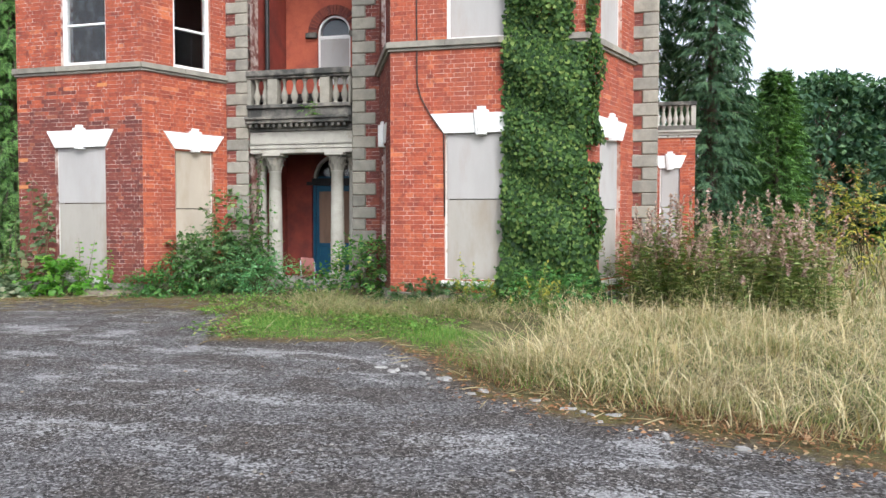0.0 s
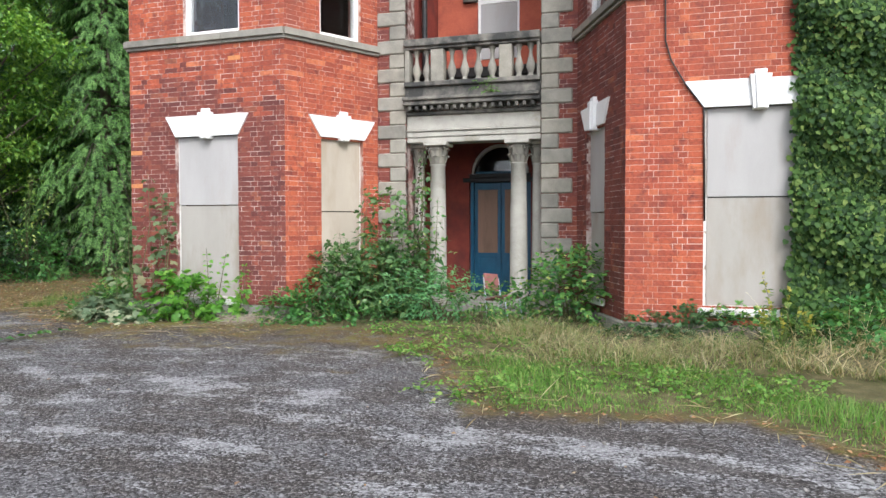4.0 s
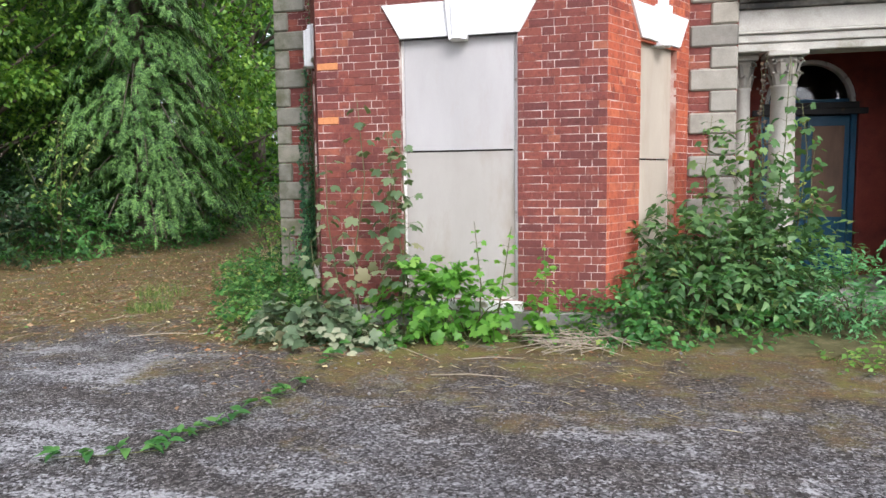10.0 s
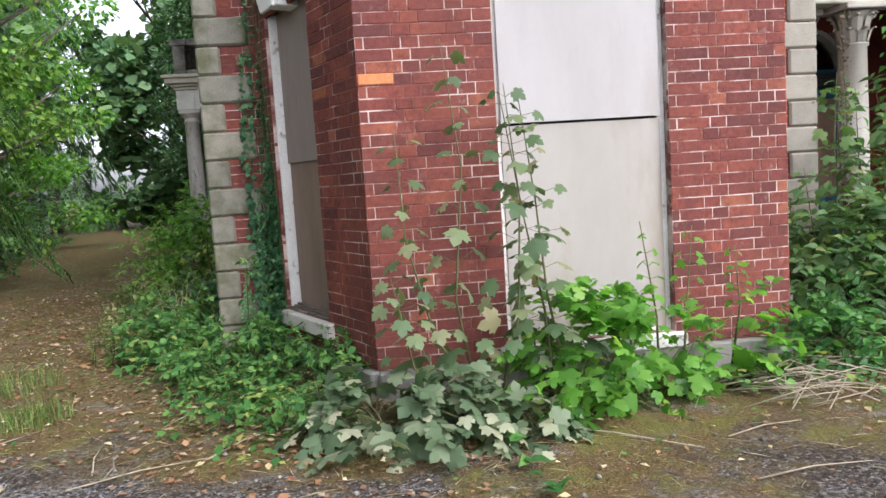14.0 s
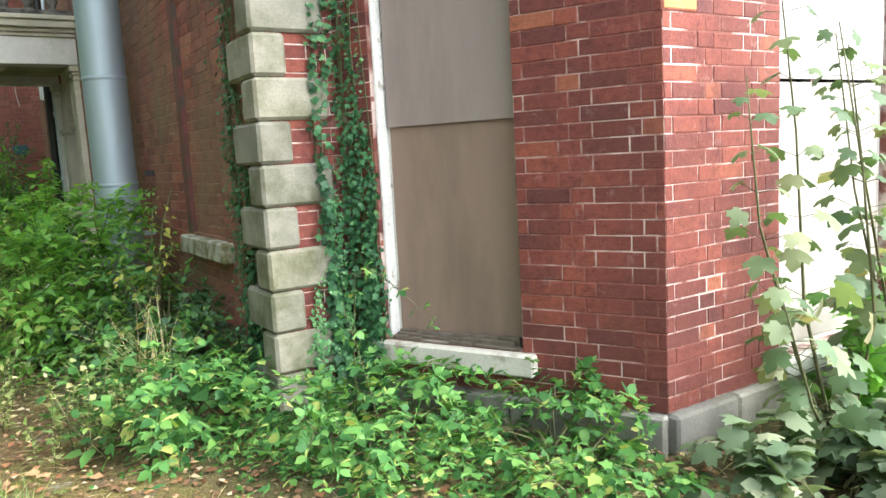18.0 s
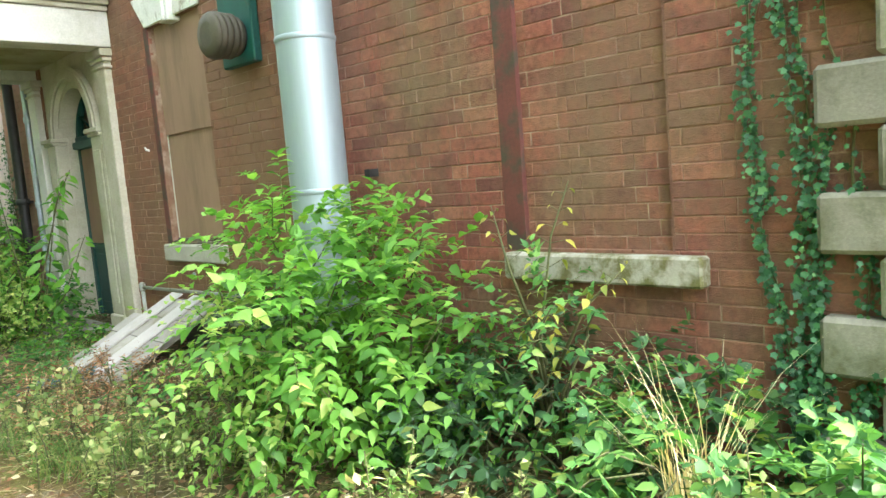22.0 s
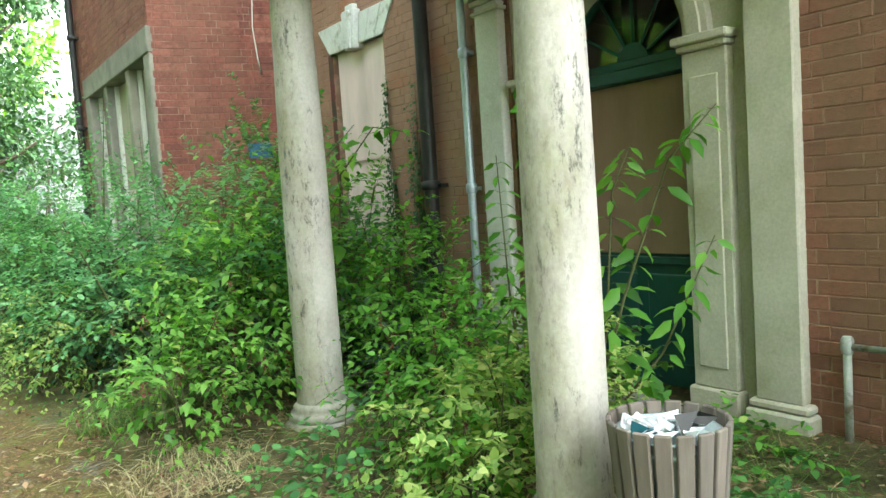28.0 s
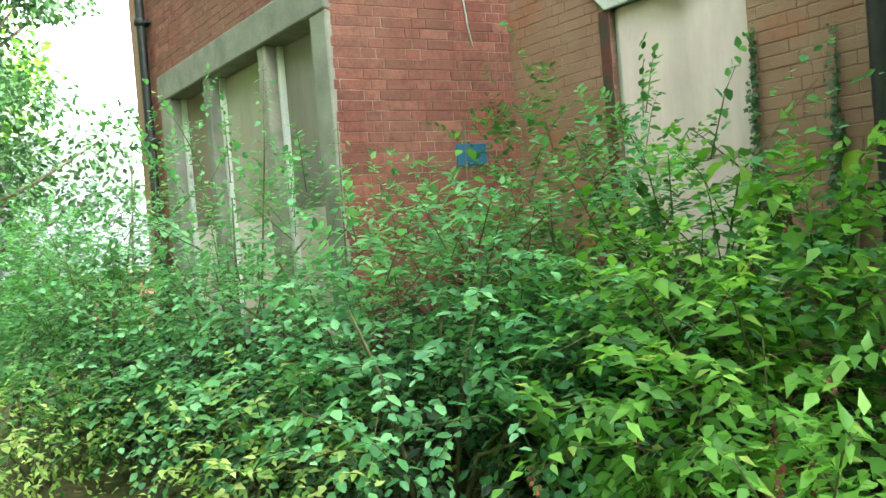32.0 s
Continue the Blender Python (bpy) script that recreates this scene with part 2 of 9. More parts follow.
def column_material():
    """Cream paint, greener and browner in streaks on west-facing sides, flaked to black in small ragged scabs."""
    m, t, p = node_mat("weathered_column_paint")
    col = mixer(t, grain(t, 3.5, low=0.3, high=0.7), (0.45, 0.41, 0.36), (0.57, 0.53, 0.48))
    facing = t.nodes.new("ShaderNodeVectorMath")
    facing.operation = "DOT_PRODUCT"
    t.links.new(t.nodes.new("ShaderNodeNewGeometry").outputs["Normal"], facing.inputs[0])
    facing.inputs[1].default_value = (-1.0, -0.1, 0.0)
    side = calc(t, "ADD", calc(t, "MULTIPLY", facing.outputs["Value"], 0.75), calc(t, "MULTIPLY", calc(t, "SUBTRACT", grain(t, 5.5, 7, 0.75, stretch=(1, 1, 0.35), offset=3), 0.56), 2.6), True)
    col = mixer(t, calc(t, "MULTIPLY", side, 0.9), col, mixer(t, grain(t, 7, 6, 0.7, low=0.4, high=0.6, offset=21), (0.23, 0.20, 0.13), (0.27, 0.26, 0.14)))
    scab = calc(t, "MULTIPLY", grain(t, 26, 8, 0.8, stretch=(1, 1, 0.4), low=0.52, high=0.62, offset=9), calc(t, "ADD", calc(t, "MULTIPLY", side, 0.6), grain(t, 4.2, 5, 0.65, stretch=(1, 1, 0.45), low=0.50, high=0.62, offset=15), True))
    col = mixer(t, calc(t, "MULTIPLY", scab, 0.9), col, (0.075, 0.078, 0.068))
    col = mixer(t, 0.35, col, ramp(t, grain(t, 50, 5, 0.6), [(0.3, (0.5, 0.5, 0.5)), (0.7, (1.0, 1.0, 1.0))]), "MULTIPLY")
    t.links.new(col, p.inputs["Base Color"])
    p.inputs["Roughness"].default_value = 0.8
    relief(t, p, calc(t, "SUBTRACT", grain(t, 50, 5, 0.6), scab), 0.5, 0.004)
    return m


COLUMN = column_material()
PLINTH = surface("grey_plinth_stone", (0.19, 0.185, 0.16), (0.29, 0.28, 0.245), 5, 0.95, 0.7, 50, (0.16, 0.17, 0.11), 4, 0.5, 0.7, piece=0.4)
WHITE = surface("white_gloss_paint", (0.78, 0.77, 0.74), (0.84, 0.83, 0.80), 3, 0.5, 0.15, 80, (0.60, 0.58, 0.53), 5, 0.6, 0.85)
WHITE_WORN = surface("peeling_white_paint", (0.66, 0.65, 0.60), (0.76, 0.75, 0.70), 5, 0.7, 0.5, 60, (0.33, 0.28, 0.22), 9, 0.58, 0.66)
LINTEL_WORN = surface("flaking_white_stone_paint", (0.62, 0.62, 0.58), (0.74, 0.74, 0.70), 5, 0.8, 0.5, 60, (0.40, 0.39, 0.33), 8, 0.55, 0.68)
BOARD = surface("grey_white_board", (0.33, 0.316, 0.296), (0.385, 0.368, 0.348), 2.2, 0.7, 0.03, 90, (0.31, 0.27, 0.23), 2.4, 0.5, 0.8, stretch=(1, 1, 0.28), fleck=0.06)
BOARD_LOW = surface("water_stained_board", (0.30, 0.278, 0.242), (0.355, 0.332, 0.296), 2.2, 0.7, 0.03, 90, (0.25, 0.205, 0.155), 1.8, 0.48, 0.75, stretch=(1, 1, 0.35), fleck=0.06)
BOARD_DOOR = surface("pinkish_tan_door_board", (0.27, 0.165, 0.115), (0.32, 0.20, 0.14), 2.6, 0.7, 0.03, 90, (0.22, 0.13, 0.085), 3.0, 0.48, 0.75, stretch=(1, 1, 0.22), fleck=0.06)
BOARD_WARM = surface("cream_stained_board", (0.37, 0.32, 0.25), (0.43, 0.375, 0.30), 2.2, 0.7, 0.03, 90, (0.30, 0.24, 0.165), 2.0, 0.48, 0.75, stretch=(1, 1, 0.3), fleck=0.06)
BOARD_PALE = surface("pale_pinkish_board", (0.75, 0.57, 0.545), (0.82, 0.64, 0.61), 2.6, 0.7, 0.03, 90, (0.60, 0.46, 0.43), 3.0, 0.48, 0.75, stretch=(1, 1, 0.22), fleck=0.06)
BOARD_TAN = surface("tan_board", (0.25, 0.155, 0.104), (0.30, 0.188, 0.128), 2.6, 0.7, 0.03, 90, (0.14, 0.092, 0.06), 3.0, 0.48, 0.75, stretch=(1, 1, 0.22), fleck=0.06)
BOARD_PINK = surface("pinkish_grey_board", (0.235, 0.188, 0.165), (0.285, 0.232, 0.207), 2.6, 0.7, 0.03, 90, (0.18, 0.14, 0.12), 3.0, 0.48, 0.75, stretch=(1, 1, 0.22), fleck=0.06)
BOARD_TAUPE = surface("taupe_board", (0.205, 0.142, 0.105), (0.25, 0.175, 0.132), 2.6, 0.7, 0.03, 90, (0.155, 0.112, 0.083), 3.0, 0.48, 0.75, stretch=(1, 1, 0.22), fleck=0.06)
BLUE = surface("blue_door_paint", (0.015, 0.09, 0.17), (0.02, 0.12, 0.21), 4, 0.4, 0.15, 60)
TEAL = surface("dark_teal_door_paint", (0.012, 0.065, 0.06), (0.018, 0.085, 0.075), 4, 0.45, 0.2, 60, (0.03, 0.05, 0.04), 6, 0.55, 0.7)
GREEN_BOX = surface("dark_green_metal", (0.01, 0.075, 0.065), (0.015, 0.10, 0.085), 6, 0.5, 0.2, 60, (0.05, 0.05, 0.04), 8, 0.6, 0.7)
COWL = surface("olive_plastic_cowl", (0.062, 0.054, 0.038), (0.095, 0.082, 0.056), 6, 0.6, 0.2, 60)
FLUE = surface("brushed_steel_flue", (0.29, 0.355, 0.38), (0.37, 0.435, 0.46), 3, 0.58, 0.05, 200, None, metal=0.6, stretch=(1, 1, 0.05), fleck=0.1)
GALV = surface("galvanised_pipe", (0.42, 0.49, 0.54), (0.54, 0.61, 0.66), 12, 0.5, 0.1, 90, metal=0.5)
IRON = surface("black_iron_pipe", (0.012, 0.012, 0.013), (0.025, 0.024, 0.022), 8, 0.5, 0.3, 50, (0.07, 0.04, 0.025), 6, 0.6, 0.7)
PIPE_GREY = surface("grey_painted_rail", (0.30, 0.31, 0.28), (0.42, 0.42, 0.38), 12, 0.6, 0.3, 60, (0.18, 0.14, 0.09), 9, 0.55, 0.65)
SLATE = surface("slate_roof", (0.07, 0.075, 0.085), (0.12, 0.125, 0.135), 6, 0.7, 0.4, 40, piece=0.5)
# Unseen room surfaces, near black: the indoor shade is in the colour.
SHADE_IN = surface("room_shade_plaster", (0.06, 0.055, 0.05), (0.09, 0.08, 0.075), 2, 0.9, 0.1, 30)
PLANK_TOP = surface("bleached_long_board", (0.40, 0.375, 0.355), (0.47, 0.44, 0.42), 3, 0.8, 0.15, 60, (0.33, 0.305, 0.26), 3, 0.55, 0.75, fleck=0.12)
PLANK = surface("pale_weathered_plank", (0.29, 0.27, 0.24), (0.36, 0.34, 0.305), 3, 0.85, 0.2, 60, (0.23, 0.215, 0.15), 4, 0.5, 0.7, piece=0.25, fleck=0.15)
BIN_WOOD = surface("silvered_bin_slat", (0.125, 0.10, 0.082), (0.235, 0.20, 0.175), 6, 0.8, 0.5, 60, (0.11, 0.085, 0.07), 4, 0.48, 0.68, piece=0.5, stretch=(1, 1, 0.1))
RED_CHAIR = surface("faded_red_plastic", (0.24, 0.095, 0.085), (0.31, 0.13, 0.115), 5, 0.55, 0.15, 50)
FLAG = surface("stone_flags", (0.24, 0.23, 0.20), (0.34, 0.32, 0.28), 4, 0.9, 0.5, 50, (0.13, 0.14, 0.08), 3, 0.5, 0.7)
PAPER = surface("white_litter", (0.65, 0.66, 0.68), (0.78, 0.78, 0.80), 8, 0.6, 0.2, 50)
TEAL_BAG = surface("blue_green_plastic", (0.012, 0.06, 0.075), (0.022, 0.10, 0.12), 8, 0.4, 0.3, 40)
BARK = surface("grey_brown_bark", (0.09, 0.07, 0.05), (0.16, 0.13, 0.10), 10, 0.95, 0.8, 30, stretch=(1, 1, 0.2), depth=0.02)
STEM = surface("brown_green_stem", (0.075, 0.085, 0.03), (0.12, 0.115, 0.045), 20, 0.8, 0.3, 80)
TWIG = surface("dry_twig", (0.30, 0.25, 0.18), (0.42, 0.36, 0.27), 20, 0.9, 0.3, 80)


def glass_material():
    m, t, p = node_mat("window_glass")
    p.inputs["Base Color"].default_value = (0.9, 0.93, 0.93, 1)
    p.inputs["Transmission Weight"].default_value = 1.0
    p.inputs["Roughness"].default_value = 0.02
    p.inputs["IOR"].default_value = 1.45
    return m


GLASS = glass_material()
L_DEAD = leaf_material("dead_ivy_leaf", [(0.0, (0.02, 0.016, 0.012)), (0.7, (0.05, 0.035, 0.022)), (1.0, (0.12, 0.08, 0.04))], 0.7, 0.1)
L_IVY = leaf_material("ivy_leaf", [(0.0, (0.014, 0.036, 0.012)), (0.35, (0.038, 0.085, 0.022)), (0.8, (0.085, 0.16, 0.036)), (1.0, (0.20, 0.27, 0.07))], 0.6, 0.3, sheen=0.2)
L_WALL = leaf_material("wall_ivy_leaf", [(0.0, (0.018, 0.060, 0.026)), (0.5, (0.038, 0.122, 0.048)), (0.9, (0.075, 0.195, 0.078)), (1.0, (0.15, 0.30, 0.11))], 0.5, 0.25, sheen=0.3)
L_TASSEL = leaf_material("hanging_flower_bract", [(0.0, (0.07, 0.02, 0.015)), (0.6, (0.16, 0.045, 0.03)), (1.0, (0.24, 0.09, 0.05))], 0.5, 0.2)
L_DARK = leaf_material("dark_leaf", [(0.0, (0.025, 0.062, 0.025)), (0.5, (0.044, 0.106, 0.037)), (1.0, (0.081, 0.163, 0.050))], 0.45, 0.3)
L_MID = leaf_material("mid_green_leaf", [(0.0, (0.032, 0.115, 0.028)), (0.5, (0.068, 0.20, 0.048)), (1.0, (0.13, 0.29, 0.07))])
L_LIME = leaf_material("lime_green_leaf", [(0.0, (0.055, 0.165, 0.022)), (0.5, (0.13, 0.32, 0.046)), (0.96, (0.22, 0.45, 0.08)), (1.0, (0.33, 0.44, 0.10))], 0.42, 0.55)
# Brighter copy of the lime leaf: the lit look is in the colour.
L_BUSH = leaf_material("sun_toned_lime_leaf", [(0.0, (0.065, 0.165, 0.028)), (0.5, (0.145, 0.325, 0.055)), (0.94, (0.25, 0.455, 0.09)), (1.0, (0.40, 0.46, 0.13))], 0.42, 0.55)
L_BLUE = leaf_material("blue_green_leaf", [(0.0, (0.065, 0.185, 0.075)), (0.5, (0.125, 0.315, 0.13)), (1.0, (0.22, 0.43, 0.19))], 0.42, 0.45, sheen=0.4)
L_BRAMBLE = leaf_material("bramble_leaf", [(0.0, (0.030, 0.10, 0.030)), (0.5, (0.080, 0.205, 0.050)), (0.9, (0.16, 0.31, 0.075)), (1.0, (0.36, 0.38, 0.11))], 0.55, 0.4, sheen=0.25)
L_OLIVE = leaf_material("dusty_sycamore_leaf", [(0.0, (0.055, 0.10, 0.042)), (0.5, (0.098, 0.155, 0.068)), (0.85, (0.17, 0.215, 0.105)), (1.0, (0.28, 0.25, 0.14))], 0.55, 0.35)
L_PALE = leaf_material("variegated_leaf", [(0.0, (0.065, 0.11, 0.052)), (0.5, (0.115, 0.168, 0.088)), (0.8, (0.18, 0.225, 0.13)), (1.0, (0.40, 0.40, 0.27))], 0.6, 0.3)
L_YELLOW = leaf_material("yellowing_leaf", [(0.0, (0.14, 0.20, 0.04)), (0.4, (0.28, 0.31, 0.06)), (1.0, (0.50, 0.42, 0.08))], 0.5, 0.4)
L_TREE = leaf_material("beech_leaf", [(0.0, (0.046, 0.118, 0.019)), (0.5, (0.125, 0.27, 0.040)), (1.0, (0.28, 0.44, 0.07))], 0.5, 0.4)
L_CONIFER = leaf_material("cypress_spray", [(0.0, (0.016, 0.048, 0.014)), (0.5, (0.090, 0.205, 0.044)), (1.0, (0.21, 0.38, 0.10))], 0.6, 0.2)
L_FAR = leaf_material("far_leaf", [(0.0, (0.055, 0.125, 0.060)), (0.5, (0.115, 0.225, 0.095)), (1.0, (0.21, 0.33, 0.135))], 0.6, 0.3)
L_BELT = leaf_material("distant_dark_leaf", [(0.0, (0.024, 0.070, 0.040)), (0.5, (0.062, 0.135, 0.066)), (1.0, (0.125, 0.215, 0.095))], 0.6, 0.25)
L_DRY = leaf_material("dry_grass", [(0.0, (0.22, 0.165, 0.085)), (0.5, (0.38, 0.315, 0.185)), (1.0, (0.56, 0.49, 0.32))], 0.7, 0.3)
L_TURF = leaf_material("short_turf", [(0.0, (0.07, 0.17, 0.025)), (0.5, (0.13, 0.28, 0.045)), (0.9, (0.22, 0.35, 0.08)), (1.0, (0.36, 0.36, 0.14))], 0.6, 0.4)
# Dark leaf tone: shade under trees and inside the thicket is in the colour.
L_UNDER = leaf_material("shade_toned_leaf", [(0.0, (0.010, 0.030, 0.013)), (0.5, (0.025, 0.062, 0.023)), (1.0, (0.055, 0.12, 0.038))], 0.45, 0.3)
L_STRAW = leaf_material("pale_straw", [(0.0, (0.42, 0.32, 0.16)), (0.5, (0.58, 0.48, 0.27)), (1.0, (0.72, 0.64, 0.42))], 0.6, 0.25)
L_RUSSET = leaf_material("russet_litter", [(0.0, (0.12, 0.05, 0.025)), (0.5, (0.27, 0.125, 0.055)), (0.85, (0.38, 0.22, 0.11)), (1.0, (0.52, 0.42, 0.27))], 0.7, 0.15)
L_GRASS = leaf_material("green_grass", [(0.0, (0.05, 0.11, 0.02)), (0.5, (0.11, 0.20, 0.04)), (0.85, (0.20, 0.27, 0.07)), (1.0, (0.40, 0.36, 0.16))], 0.6, 0.35)
L_PALEGRASS = leaf_material("pale_green_grass", [(0.0, (0.09, 0.145, 0.035)), (0.5, (0.17, 0.235, 0.07)), (0.85, (0.28, 0.31, 0.12)), (1.0, (0.45, 0.40, 0.21))], 0.6, 0.35)
L_YGREEN = leaf_material("pale_yellow_green_leaf", [(0.0, (0.11, 0.22, 0.04)), (0.5, (0.24, 0.36, 0.08)), (1.0, (0.44, 0.48, 0.17))], 0.45, 0.45)
L_ELDER = leaf_material("soft_elder_leaf", [(0.0, (0.045, 0.105, 0.035)), (0.5, (0.085, 0.175, 0.058)), (0.9, (0.14, 0.25, 0.085)), (1.0, (0.26, 0.31, 0.10))], 0.5, 0.4)
L_FALLEN = leaf_material("fallen_leaf", [(0.0, (0.09, 0.045, 0.024)), (0.4, (0.18, 0.095, 0.048)), (0.8, (0.30, 0.19, 0.10)), (1.0, (0.46, 0.40, 0.29))], 0.7, 0.1)
L_PLUME = leaf_material("faded_flower_plume", [(0.0, (0.23, 0.135, 0.12)), (0.5, (0.38, 0.26, 0.225)), (1.0, (0.53, 0.42, 0.38))], 0.8, 0.3)


# ---- geometry helpers ----
class Geo:
    """Gathers the faces of one mesh."""

    def __init__(self):
        self.v, self.f, self.smooth = [], [], []

    def add(self, verts, faces, smooth=False):
        k = len(self.v)
        self.v += [tuple(p) for p in verts]
        self.f += [tuple(i + k for i in q) for q in faces]
        self.smooth += [smooth] * len(faces)
        return self

    def box(self, x0, x1, y0, y1, z0, z1):
        return self.prism([(x0, z0), (x1, z0), (x1, z1), (x0, z1)], y0, y1)

    def prism(self, poly, y0, y1):
        """A polygon in x, z, given anticlockwise as seen from -y, from y0 back to y1."""
        n = len(poly)
        v = [(x, y0, z) for x, z in poly] + [(x, y1, z) for x, z in poly]
        f = [tuple(range(n)), tuple(range(2 * n - 1, n - 1, -1))]
        f += [(i + n, (i + 1) % n + n, (i + 1) % n, i) for i in range(n)]
        return self.add(v, f)

    def lathe(self, profile, x=0.0, y=0.0, n=20, turn=0.0):
        """Rings of (radius, z) round an upright axis; closed at both ends."""
        v, f = [], []
        for r, z in profile:
            v += [(x + r * math.cos(turn + 2 * math.pi * i / n), y + r * math.sin(turn + 2 * math.pi * i / n), z) for i in range(n)]
        for k in range(len(profile) - 1):
            f += [(k * n + i, k * n + (i + 1) % n, (k + 1) * n + (i + 1) % n, (k + 1) * n + i) for i in range(n)]
        self.add(v, f, True)
        top = len(profile) - 1
        return self.add([v[i] for i in range(n)][::-1], [tuple(range(n))]).add([v[top * n + i] for i in range(n)], [tuple(range(n))])

    def tube(self, points, radii, n=6):
        v, f = [], []
        for k, p in enumerate(points):
            a, b = Vector(points[max(k - 1, 0)]), Vector(points[min(k + 1, len(points) - 1)])
            d = (b - a).normalized()
            s = d.cross(Vector((0.31, 0.2, 0.93))).normalized()
            u = s.cross(d)
            r = radii[k] if isinstance(radii, (list, tuple)) else radii
            v += [Vector(p) + r * (math.cos(2 * math.pi * i / n) * s + math.sin(2 * math.pi * i / n) * u) for i in range(n)]
        for k in range(len(points) - 1):
            f += [(k * n + i, k * n + (i + 1) % n, (k + 1) * n + (i + 1) % n, (k + 1) * n + i) for i in range(n)]
        m = (len(points) - 1) * n
        f += [tuple(range(n))[::-1], tuple(range(m, m + n))]
        return self.add(v, f, True)

    def mesh(self, name, material, bevel=0.0):
        me = bpy.data.meshes.new(name)
        me.from_pydata(self.v, [], self.f)
        me.polygons.foreach_set("use_smooth", self.smooth)
        if bevel:
            bm = bmesh.new()
            bm.from_mesh(me)
            bmesh.ops.remove_doubles(bm, verts=bm.verts, dist=1e-5)
            sharp = [e for e in bm.edges if len(e.link_faces) == 2 and e.calc_face_angle(0) > 0.6]
            bmesh.ops.bevel(bm, geom=sharp, offset=bevel, segments=1, affect="EDGES", clamp_overlap=True)
            bm.to_mesh(me)
            bm.free()
        me.materials.append(material)
        return me


def part(name, geo, material, parent=None, label="", bevel=0.0, at=None):
    """Links a gathered mesh as one object, under a thing if one is given."""
    ob = new(name, geo if isinstance(geo, bpy.types.Mesh) else geo.mesh(name, material, bevel))
    if parent:
        ob.parent = parent
    if at is not None:
        ob.matrix_basis = at
    return tagged(ob, label)


def thing(name, label, category, at=None, group="", kind=""):
    ob = new(name)
    ob.empty_display_size = 0.1
    if at is not None:
        ob.matrix_basis = at
    return tagged(ob, label, category, group, kind)


def wall_frame(x, y, dx, dy, z=0.0):
    """A frame with its x along a wall, to the right as one faces it, and its y into the wall."""
    d = Vector((dx, dy, 0)).normalized()
    return Matrix(((d.x, -d.y, 0, x), (d.y, d.x, 0, y), (0, 0, 1, z), (0, 0, 0, 1)))


COURSE = 0.077


def brick_shape(geo, x0, x1, z0, z1, out, rnd):
    """A brick's proud face with worn, slightly crooked arrises and its four edges."""
    j = lambda d: rnd.uniform(-d, d)
    o = [(x0 + j(0.0012), 0.03, z0 + j(0.0010)), (x1 + j(0.0012), 0.03, z0 + j(0.0010)), (x1 + j(0.0012), 0.03, z1 + j(0.0010)), (x0 + j(0.0012), 0.03, z1 + j(0.0010))]
    e = [0.0028 + abs(j(0.0030)) for _ in range(4)]
    f = [(x0 + e[0], out + j(0.0008), z0 + e[1]), (x1 - e[1], out + j(0.0008), z0 + e[2]), (x1 - e[2], out + j(0.0008), z1 - e[3]), (x0 + e[3], out + j(0.0008), z1 - e[0])]
    m = [(p[0], out + 0.0028, p[2]) for p in o]
    geo.add(o + m + f, [(8, 9, 10, 11)] + [(k, (k + 1) % 4, (k + 1) % 4 + 4, k + 4) for k in range(4)] + [(k + 4, (k + 1) % 4 + 4, (k + 1) % 4 + 8, k + 8) for k in range(4)])


